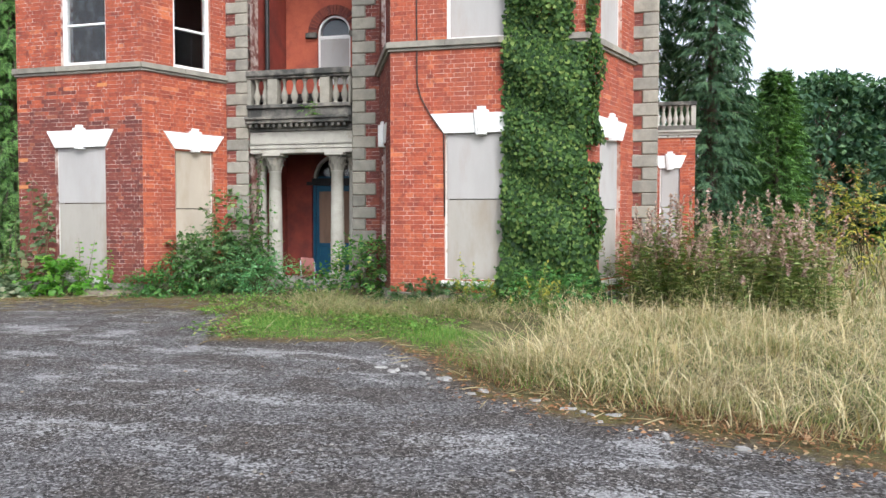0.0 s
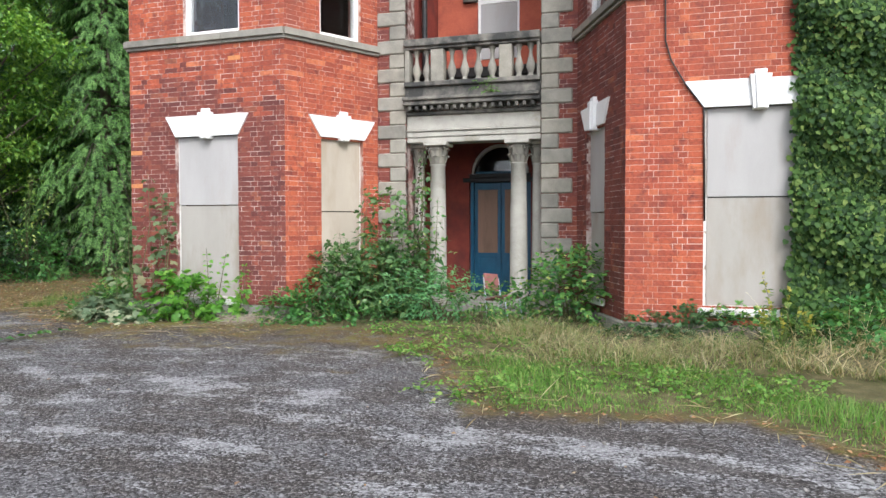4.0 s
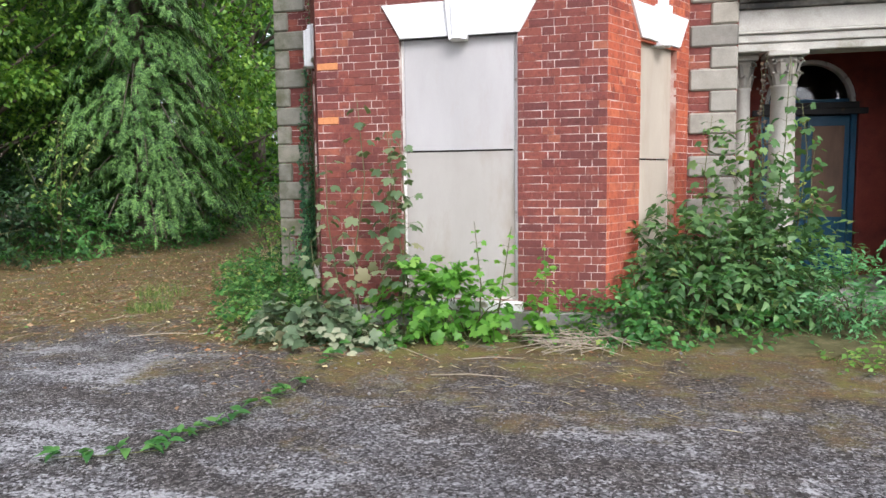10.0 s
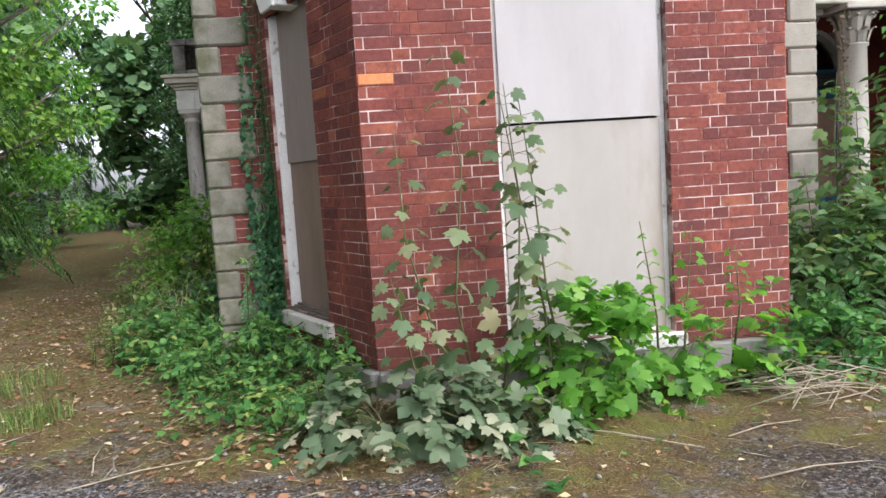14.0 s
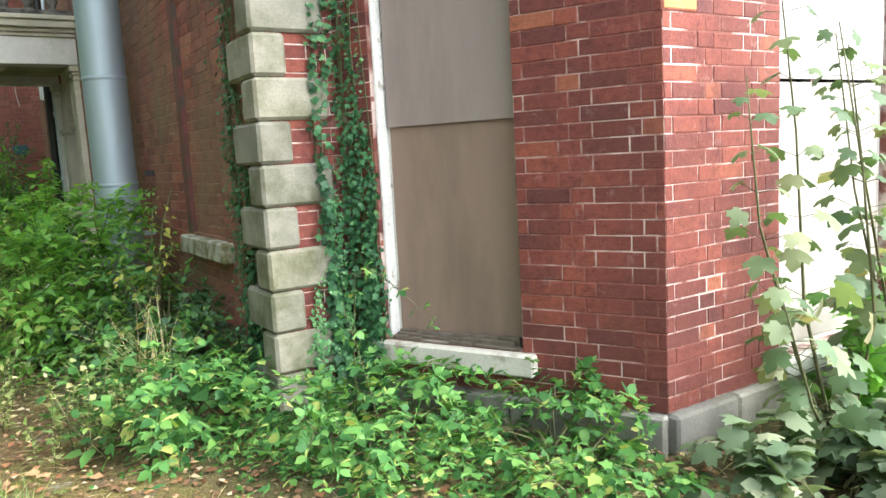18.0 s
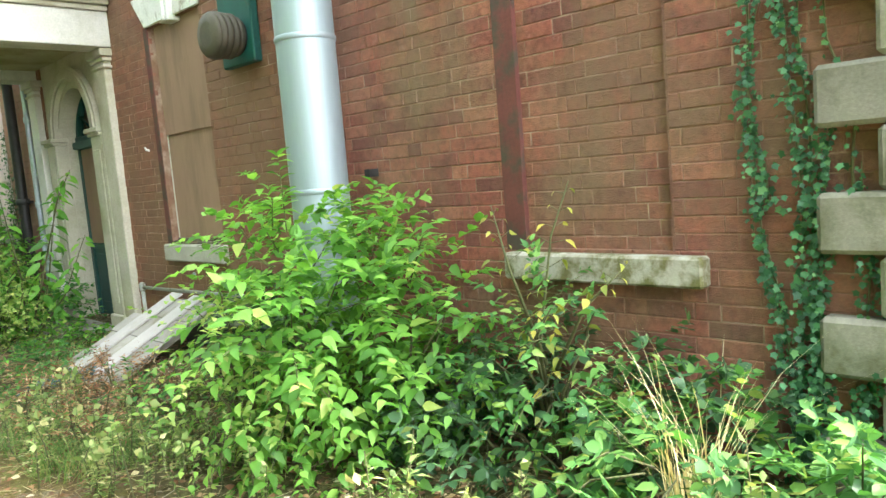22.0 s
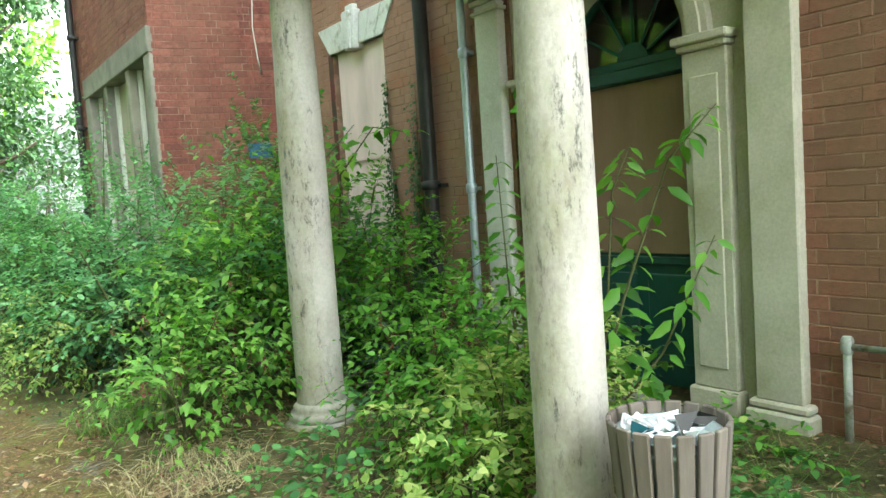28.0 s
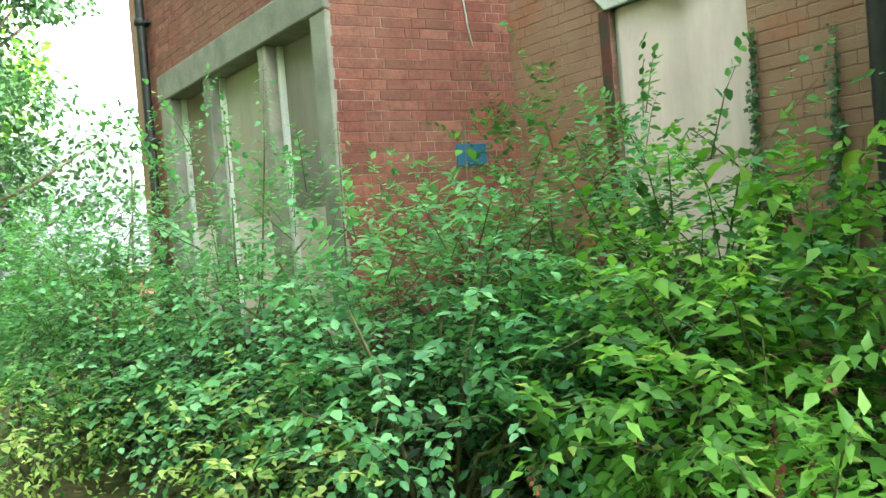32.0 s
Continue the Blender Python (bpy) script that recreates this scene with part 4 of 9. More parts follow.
w_rce = brick_wall("wall_right_bay_side_east", "red brick canted wall of the right bay", F_RCANT_E, RC, 0.21, TOP, H_RCE, BRICK_ORANGE, MORTAR_RED)
w_corner = brick_wall("wall_front_corner", "strip of red brick beside the corner quoins", wall_frame(-12.735, 14.241, math.cos(W_TURN), -math.sin(W_TURN)), 0.40, 0.05, TOP, [], BRICK, MORTAR)
w_ent_l = brick_wall("wall_entrance_left", "red brick pier beside the entrance", wall_frame(-7.807, 14.05, 1, 0), 0.507, 0.05, TOP, [], BRICK, MORTAR, thick=0.45)
w_ent_r = brick_wall("wall_entrance_right", "red brick pier beside the entrance", wall_frame(-5.02, 14.05, 1, 0), 0.58, 0.05, TOP, [], BRICK, MORTAR, thick=0.45)
w_east_q = brick_wall("wall_front_east", "strip of red brick at the east corner", wall_frame(0.40, 14.05, 1, 0), 0.52, 0.05, TOP, [], BRICK, MORTAR)

# the west side: openings by distance north of the first sill
S0, S1 = -0.62, 12.25
w_holes = lambda a, b, z0, z1: (S1 - b, S1 - a, z0, z1)
H_WEST = [w_holes(4.40, 5.36, 0.98, 2.94), w_holes(6.56, 8.40, 0.0, 3.10), w_holes(10.12, 11.10, 1.05, 2.91), w_holes(0.36, 1.20, 0.985, 2.95)]
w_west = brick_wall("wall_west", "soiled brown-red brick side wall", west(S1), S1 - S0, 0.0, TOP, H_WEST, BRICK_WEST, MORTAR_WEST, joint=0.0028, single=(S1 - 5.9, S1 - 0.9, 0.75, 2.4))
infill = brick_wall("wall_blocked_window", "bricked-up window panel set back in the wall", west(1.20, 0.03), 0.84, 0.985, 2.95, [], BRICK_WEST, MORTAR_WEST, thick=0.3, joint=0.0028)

# the wing
WX, WY, WL = -13.72, 27.4, 3.80
WING_W = wall_frame(WX + WL * math.tan(W_TURN), WY + WL, -math.sin(W_TURN), -math.cos(W_TURN))
WING_S = wall_frame(WX, WY, 1.42, -0.44)
wing_w = brick_wall("wall_wing_west", "dark red brick wall of the rear wing", WING_W, WL, 0.0, 6.4, [(0.36, 3.79, 0.8, 3.13)], BRICK_WING, MORTAR_WEST, joint=0.0028)
wing_s = brick_wall("wall_wing_south", "red brick return wall of the rear wing", WING_S, 1.52, 0.0, 6.4, [], BRICK_WING, MORTAR_WEST, joint=0.0028)
wing_n = part("wall_wing_north", Geo().box(0, 9, 0, 0.3, 0, 6.4), BRICK_WEST, at=wall_frame(-4.6, 31.6, -1, 0))
tagged(wing_n, "plain brick rear wall of the wing", "wall", kind="structure")
for nm, fr, w, h in (("wall_east", wall_frame(0.92, 14.05, 0, 1), 13.4, TOP), ("wall_north", wall_frame(0.92, 27.4, -1, 0), 13.3, TOP)):
    tagged(part(nm, Geo().box(0, w, 0.004, 0.34, 0, h), BRICK_WEST, at=fr), "plain red brick outer wall", "wall", kind="structure")

# quoins
q = lambda p, x, side, first, z1=TOP - 0.3, z0=0.06: quoins(p, Matrix.Translation((x, 0, 0)), z0, z1, side, first)
q(w_ent_l, 0.507, -1, True)
q(w_ent_r, 0.0, 1, True)
q(w_east_q, 0.52, -1, True)
quoins(w_corner, Matrix.Translation((-0.065, 0, 0)), 0.06, TOP - 0.3, "return", False, long=0.40, short=0.168, back=(0.19, 0.40), material=STONE_MOSS_SHADE)

# plinths
def plinth(name, at, width, h=0.205, d=0.05, n=None, gaps=()):
    ob = thing(name, "low grey stone plinth course under the brick", "plinth", at, kind="structure")
    x, rnd = 0.0, random.Random(name)
    while x < width - 0.02:
        w = min(rnd.uniform(0.45, 0.7), width - x)
        if width - x - w < 0.2:
            w = width - x
        part("plinth_stone", Geo().box(x + 0.003, x + w - 0.003, -d - rnd.uniform(0, 0.006), 0.30, -0.06, h), PLINTH, ob, bevel=0.014)
        x += w
    return ob


plinth("plinth", F_LEFT, LF)
plinth("plinth", F_LCANT_W, LW)
plinth("plinth", F_LCANT_E, LC)
plinth("plinth", F_RIGHT, 3.27)
plinth("plinth", F_RCANT_W, RC)
plinth("plinth", F_RCANT_E, RC)

# string course at first-floor sill height, run as mitred lengths
def string_course(name, pts, z0=4.30, z1=4.455, proud=0.085):
    ob = thing(name, "weathered grey stone string course round the bay", "string course", kind="structure")
    for (ax, ay), (bx, by) in zip(pts, pts[1:]):
        L = math.hypot(bx - ax, by - ay)
        fr = wall_frame(ax, ay, bx - ax, by - ay)
        x, rnd = 0.0, random.Random(name + str(ax))
        while x < L - 0.02:
            w = min(rnd.uniform(0.7, 1.0), L - x)
            if L - x - w < 0.35:
                w = L - x
            a, b = x + (0.002 if x > 0 else -0.03), x + w - (0.002 if x + w < L - 0.02 else -0.03)
            g = Geo().box(a, b, -proud, 0.1, z0 + 0.05, z1)
            g.box(a, b, -proud * 0.5, 0.1, z0, z0 + 0.048)
            part("course_stone", g, STONE, ob, bevel=0.006, at=fr)
            x += w
    return ob


string_course("string_course", [(-12.336, 14.24), (-11.585, 12.535), (-8.687, 12.434), (-7.82, 14.02)])
string_course("string_course", [(-4.45, 14.02), (-3.62, 12.05), (-0.35, 12.05), (0.47, 14.02)])

# ---- windows ----
def lintel(parent_at, cx, z0, half, top, material, label, zh=0.33, key=0.36, fan=False):
    """A splayed flat-arch lintel with a stepped keystone."""
    ob = thing("window_lintel", label, "lintel", parent_at @ Matrix.Translation((cx, 0, z0)), kind="structure")
    k0, k1 = 0.085, 0.125
    d = -0.028
    for s in (-1, 1):
        n = 3 if fan else 1
        for i in range(n):
            a0, a1 = i / n, (i + 1) / n
            lo0, lo1 = k0 + (half - k0) * a0, k0 + (half - k0) * a1 - (0.003 if fan else 0)
            hi0, hi1 = k1 + (top - k1) * a0, k1 + (top - k1) * a1 - (0.003 if fan else 0)
            step = 0.0 if not fan else 0.012 * i
            poly = [(s * lo0, 0), (s * lo1, 0), (s * hi1, zh), (s * hi0, zh)]
            part("voussoir", Geo().prism(poly if s > 0 else poly[::-1], d + step * 0.3, 0.14), material, ob, bevel=0.005)
    g = Geo().prism([(-k0, -0.045), (k0, -0.045), (k1, zh + 0.04), (-k1, zh + 0.04)], d - 0.05, 0.1)
    g.prism([(-k1 * 0.55, zh + 0.04), (k1 * 0.55, zh + 0.04), (k1 * 0.58, zh + 0.10), (-k1 * 0.58, zh + 0.10)], d - 0.03, 0.1)
    g.prism([(-k0 * 0.5, -0.04), (k0 * 0.5, -0.04), (k1 * 0.52, zh + 0.035), (-k1 * 0.52, zh + 0.035)], d - 0.075, 0.0)
    part("keystone", g, material, ob, bevel=0.006)
    return ob


WINDOWS = 0


def boarded(at, x0, x1, z0, z1, mid, mats, paint, label, depth=0.10, left=0.055, right=0.03, sill=None, sill_mat=None, lap=0.03):
    """A boarded-over sash window: frame members, an upper and a lower board, and a sill."""
    global WINDOWS
    WINDOWS += 1
    ob = thing("window_%d" % WINDOWS, label, "window", at, kind="structure")
    f = lambda a, b, c, d, y0=depth - 0.03, y1=depth + 0.08: part("window_frame", Geo().box(a, b, y0, y1, c, d), paint, ob, "white painted frame member", 0.006)
    f(x0 - 0.004, x0 + left, z0, z1)
    f(x1 - right, x1 + 0.004, z0, z1)
    f(x0 + left + 0.002, x1 - right - 0.002, z1 - 0.05, z1 + 0.004)
    f(x0 + left + 0.002, x1 - right - 0.002, z0 - 0.004, z0 + 0.05)
    part("upper_board", Geo().box(x0 + left * 0.75, x1 - right * 0.6, depth - 0.058, depth - 0.049, mid, z1 - 0.004), mats[0], ob, "plain sheet nailed over the upper sash", 0.002)
    part("lower_board", Geo().box(x0 + left * 0.75, x1 - right * 0.6, depth - 0.040, depth - 0.032, z0 + 0.03, mid + lap), mats[1], ob, "plain sheet nailed over the lower sash", 0.002)
    if sill:
        part("window_sill", Geo().prism([(x0 - sill[0], z0 - sill[1]), (x1 + sill[0], z0 - sill[1]), (x1 + sill[0], z0 - 0.002), (x0 - sill[0], z0 - 0.002)], -sill[2], 0.18), sill_mat or STONE, ob, "pale stone sill", 0.012)
    return ob


def sash(at, x0, x1, z0, z1, mid, board=False):
    """A first-floor sash window, glazed or with a sheet over it."""
    global WINDOWS
    WINDOWS += 1
    ob = thing("window_%d" % WINDOWS, "white painted sash window with %s" % ("a pale sheet behind its frame" if board else "dark bare panes"), "window", at, kind="structure")
    f = lambda a, b, c, d, y0, y1, nm="window_frame": part(nm, Geo().box(a, b, y0, y1, c, d), WHITE, ob, "white painted wood", 0.006)
    f(x0 - 0.004, x0 + 0.07, z0, z1, 0.07, 0.19)
    f(x1 - 0.07, x1 + 0.004, z0, z1, 0.07, 0.19)
    f(x0 + 0.072, x1 - 0.072, z1 - 0.07, z1 + 0.004, 0.07, 0.19)
    f(x0 + 0.072, x1 - 0.072, z0 - 0.004, z0 + 0.07, 0.06, 0.19, "sash_rail")
    f(x0 + 0.072, x1 - 0.072, mid - 0.022, mid + 0.022, 0.09, 0.16, "sash_rail")
    if board:
        part("board", Geo().box(x0 + 0.06, x1 - 0.06, 0.055, 0.066, z0 + 0.04, z1 - 0.03), BOARD, ob, "pale sheet over the panes")
    else:
        for a, b in ((z0 + 0.072, mid - 0.024), (mid + 0.024, z1 - 0.072)):
            part("pane", Geo().box(x0 + 0.074, x1 - 0.074, 0.125, 0.129, a, b), GLASS, ob)
    return ob


def rotten_rail(at, x0, x1, z0, y0, y1):
    """What is left of a bottom rail: splintered strips of unequal length lying on the sill."""
    ob = thing("sash_rail_rotten", "rotten flaking bottom rail under the board", "window rail", at, kind="structure")
    rnd_ = random.Random(int(abs(x1 * 100)) + 3)
    for row in range(3):
        x = x0
        while x < x1 - 0.05:
            e = min(x + rnd_.uniform(0.09, 0.30), x1)
            y = y0 + (y1 - y0) * row / 3
            part("splinter", Geo().box(x, e - 0.006, y, y + (y1 - y0) / 3 - 0.003, z0 + 0.001, z0 + rnd_.uniform(0.012, 0.03) + 0.014 * row), rnd_.choice((BIN_WOOD, BARK, BARK, BARK)), ob, bevel=0.003)
            x = e


PAINT_LINTEL = "white painted splayed lintel with a keystone"
for at, hs, mid, sl in ((F_LEFT, H_LEFT, 1.78, (0.06, 0.10, 0.07)), (F_LCANT_E, H_LCE, 1.68, (0.07, 0.12, 0.08)), (F_RIGHT, H_RIGHT, 1.80, (0.06, 0.1, 0.07)), (F_RCANT_W, H_RCW, 1.64, (0.06, 0.1, 0.07)), (F_RCANT_E, H_RCE, 1.64, (0.06, 0.1, 0.07))):
    x0, x1, z0, z1 = hs[0]
    warm = at is F_LCANT_E
    boarded(at, x0, x1, z0, z1, mid, (BOARD_WARM, BOARD_WARM) if warm else (BOARD, BOARD_LOW), WHITE_WORN, "tall sash window boarded with two %s sheets" % ("cream-stained" if warm else "grey-white"), depth=0.11, left=0.05, right=0.06, lap=-0.014, sill=sl, sill_mat=WHITE_WORN)
    half = (x1 - x0) / 2
    lintel(at, (x0 + x1) / 2 + (0.02 if at is F_LEFT else 0), z1, half + (0.0 if at is F_LEFT else 0.02), half + (0.19 if at is F_LEFT else 0.24), WHITE, PAINT_LINTEL)
x0, x1, z0, z1 = H_LCW[0]
boarded(F_LCANT_W, x0, x1, z0, z1, 1.65, (BOARD_PINK, BOARD_TAUPE), WHITE_WORN, "tall sash window boarded with pinkish and tan sheets", depth=0.15, left=0.05, right=0.045, sill=(0.08, 0.12, 0.06), sill_mat=SILL)
rotten_rail(F_LCANT_W, x0 + 0.05, x1 - 0.02, z0, 0.0, 0.10)
tagged(part("sash_box_trim", Geo().box(x0 + 0.001, x0 + 0.022, 0.03, 0.118, z0 + 0.004, z1 - 0.004), WHITE_WORN, at=F_LCANT_W, bevel=0.005), "white painted sash box at the reveal", "trim", kind="structure")
lintel(F_LCANT_W, (x0 + x1) / 2, z1, 0.43, 0.62, WHITE, PAINT_LINTEL)
for at, hs, bd in ((F_LEFT, H_LEFT, False), (F_LCANT_E, H_LCE, False), (F_LCANT_W, H_LCW, False), (F_RIGHT, H_RIGHT, True), (F_RCANT_W, H_RCW, False), (F_RCANT_E, H_RCE, True)):
    sash(at, *hs[1], 5.27, bd)

# shade-coloured rooms behind the upper panes: an upper floor and a ceiling close the house
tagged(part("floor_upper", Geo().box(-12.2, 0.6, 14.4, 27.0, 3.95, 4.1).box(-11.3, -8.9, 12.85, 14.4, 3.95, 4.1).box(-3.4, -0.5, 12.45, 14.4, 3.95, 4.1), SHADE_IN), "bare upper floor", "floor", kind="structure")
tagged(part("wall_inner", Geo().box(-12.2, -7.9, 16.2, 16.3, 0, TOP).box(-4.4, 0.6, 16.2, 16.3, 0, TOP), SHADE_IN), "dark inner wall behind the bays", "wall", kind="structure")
tagged(part("ceiling", Geo().prism([(-12.75, 0), (0.9, 0), (0.9, 0.1), (-12.75, 0.1)], 14.08, 27.3).box(-11.6, -8.6, 12.5, 14.08, 0, 0.1).box(-3.7, -0.3, 12.1, 14.08, 0, 0.1), SHADE_IN, at=pose(0, 0, TOP - 0.15)), "near-black ceiling that closes the house", "ceiling", kind="structure")

# roof: hipped slate over the main block, smaller hips over the bays
def hip(name, x0, x1, y0, y1, z, rise, over=0.35):
    x0, x1, y0, y1 = x0 - over, x1 + over, y0 - over, y1 + over
    r = min(x1 - x0, y1 - y0) / 2
    cx0, cx1 = (x0 + r, x1 - r) if x1 - x0 > y1 - y0 else ((x0 + x1) / 2,) * 2
    cy0, cy1 = (y0 + r, y1 - r) if y1 - y0 > x1 - x0 else ((y0 + y1) / 2,) * 2
    v = [(x0, y0, z), (x1, y0, z), (x1, y1, z), (x0, y1, z), (x0, y0, z - 0.18), (x1, y0, z - 0.18), (x1, y1, z - 0.18), (x0, y1, z - 0.18), (cx0, cy0, z + rise), (cx1, cy0 if cy0 == cy1 else cy1, z + rise)]
    f = [(4, 7, 6, 5), (0, 4, 5, 1), (1, 5, 6, 2), (2, 6, 7, 3), (3, 7, 4, 0)]
    f += [(0, 1, 9, 8), (1, 2, 9), (2, 3, 8, 9), (3, 0, 8)] if x1 - x0 > y1 - y0 else [(0, 1, 8), (1, 2, 9, 8), (2, 3, 9), (3, 0, 8, 9)]
    return tagged(part(name, Geo().add(v, f), SLATE), "hipped grey slate roof with overhanging eaves", "roof", kind="structure")


hip("roof", -12.75, 0.92, 14.05, 27.3, TOP + 0.2, 3.4)
hip("roof", -11.4, -8.8, 12.6, 15.2, TOP + 0.18, 1.2, 0.3)
hip("roof", -3.5, -0.5, 12.2, 15.2, TOP + 0.18, 1.3, 0.3)
hip("roof", -13.55, -4.5, 27.3, 31.5, 6.58, 1.6, 0.02)

# ---- entrance loggia ----
ENT_L, ENT_R, ENT_Y, BACK_Y = -7.30, -5.02, 14.05, 15.9
tagged(part("floor_porch", Geo().box(ENT_L - 0.02, ENT_R + 0.02, 13.75, BACK_Y, -0.05, 0.16), FLAG, bevel=0.01), "stone-flagged porch floor", "floor", kind="structure")
tagged(part("wall_porch_left", Geo().box(ENT_L - 0.3, ENT_L + 0.004, 14.5, BACK_Y, 0, 7.9), BRICK_PORCH), "dark red painted side wall of the porch", "wall", kind="structure")
tagged(part("wall_porch_right", Geo().box(ENT_R - 0.004, ENT_R + 0.3, 14.5, BACK_Y, 0, 7.9), BRICK_PORCH), "dark red painted side wall of the porch", "wall", kind="structure")
tagged(part("ceiling_porch", Geo().box(ENT_L - 0.2, ENT_R + 0.2, 14.35, BACK_Y, 3.25, 3.45), STONE_DARK), "dark stone porch ceiling", "ceiling", kind="structure")
DX0, DX1, DZ = -6.68, -5.54, 2.28
FAN_C, FAN_R = (DX0 + DX1) / 2 + 0.02, 0.55


def arch(cx, cz, r0, r1, y0, y1, n=18, a0=0.0, a1=math.pi):
    """An arched band in the plane of a wall."""
    g = Geo()
    for i in range(n):
        a, b = a0 + (a1 - a0) * i / n, a0 + (a1 - a0) * (i + 1) / n
        p = [(cx + r0 * math.cos(a), cz + r0 * math.sin(a)), (cx + r1 * math.cos(a), cz + r1 * math.sin(a)), (cx + r1 * math.cos(b), cz + r1 * math.sin(b)), (cx + r0 * math.cos(b), cz + r0 * math.sin(b))]
        g.prism(p, y0, y1)
    return g


def spandrel(cx, cz, r, x0, x1, z1, y0, y1, n=18):
    """The wall round an arch, from its springing up to z1."""
    g, pts = Geo(), [(cx + r * math.cos(math.pi * i / n), cz + r * math.sin(math.pi * i / n)) for i in range(n + 1)]
    for (ax, azz), (bx, bz) in zip(pts, pts[1:]):
        g.prism([(bx, bz), (ax, azz), (ax, z1), (bx, z1)], y0, y1)
    g.box(cx + r, x1, y0, y1, cz, z1)
    g.box(x0, cx - r, y0, y1, cz, z1)
    return g


back = Geo().box(ENT_L, DX0, 0, 0.3, 0, 2.42).box(DX1 + 0.04, ENT_R, 0, 0.3, 0, 2.42)
gs = spandrel(FAN_C, 2.42, FAN_R, ENT_L, ENT_R, 3.45, 0, 0.3)
back.add(gs.v, gs.f)
tagged(part("wall_porch_back", back, BRICK_PORCH, at=pose(0, BACK_Y, 0)), "dark red painted wall round the front door", "wall", kind="structure")
door = thing("door_1", "blue double front door with boarded upper panels", "door", pose(0, BACK_Y + 0.12, 0), kind="structure")
part("door_frame", Geo().box(DX0, DX0 + 0.07, -0.05, 0.06, 0.16, 2.30).box(DX1 - 0.03, DX1 + 0.04, -0.05, 0.06, 0.16, 2.30), BLUE, door, bevel=0.006)
part("transom", Geo().box(DX0 - 0.12, DX1 + 0.14, -0.16, 0.06, 2.26, 2.34).box(DX0 - 0.06, DX1 + 0.10, -0.12, 0.06, 2.34, 2.42), IRON, door, "dark moulded transom", 0.008)
cxm = (DX0 + DX1 + 0.04) / 2
for a, b in ((DX0 + 0.072, cxm - 0.004), (cxm + 0.004, DX1 - 0.032)):
    leaf = part("door_leaf", Geo().box(a, b, 0.0, 0.05, 0.17, 2.255), BLUE, door, bevel=0.004)
    part("boarded_panel", Geo().box(a + 0.07, b - 0.06, -0.012, 0.0, 0.92, 2.12), BOARD_TAN, leaf, "tan sheet over the upper panel", 0.003)
    for pz0, pz1 in ((0.28, 0.52), (0.58, 0.84)):
        part("raised_panel", Geo().box(a + 0.09, b - 0.09, -0.014, 0.0, pz0, pz1), BLUE, leaf, bevel=0.008)
fan = thing("window_fanlight", "arched fanlight with dark glass over the front door", "window", pose(0, BACK_Y + 0.12, 0), kind="structure")
part("window_frame", arch(FAN_C, 2.42, FAN_R - 0.05, FAN_R + 0.0, -0.10, 0.05), WHITE_WORN, fan, "pale arched frame")
part("pane", Geo().prism([(FAN_C + (FAN_R - 0.05) * math.cos(math.pi * i / 20), 2.422 + (FAN_R - 0.05) * math.sin(math.pi * i / 20)) for i in range(21)], 0.0, 0.006), GLASS, fan)
part("glazing_bar", Geo().box(FAN_C - 0.5, FAN_C + 0.5, -0.02, 0.01, 2.425, 2.47), BLUE, fan, bevel=0.004)
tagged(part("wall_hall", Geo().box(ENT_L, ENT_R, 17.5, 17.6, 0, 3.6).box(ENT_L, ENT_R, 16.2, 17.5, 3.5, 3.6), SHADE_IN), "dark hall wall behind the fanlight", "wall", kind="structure")


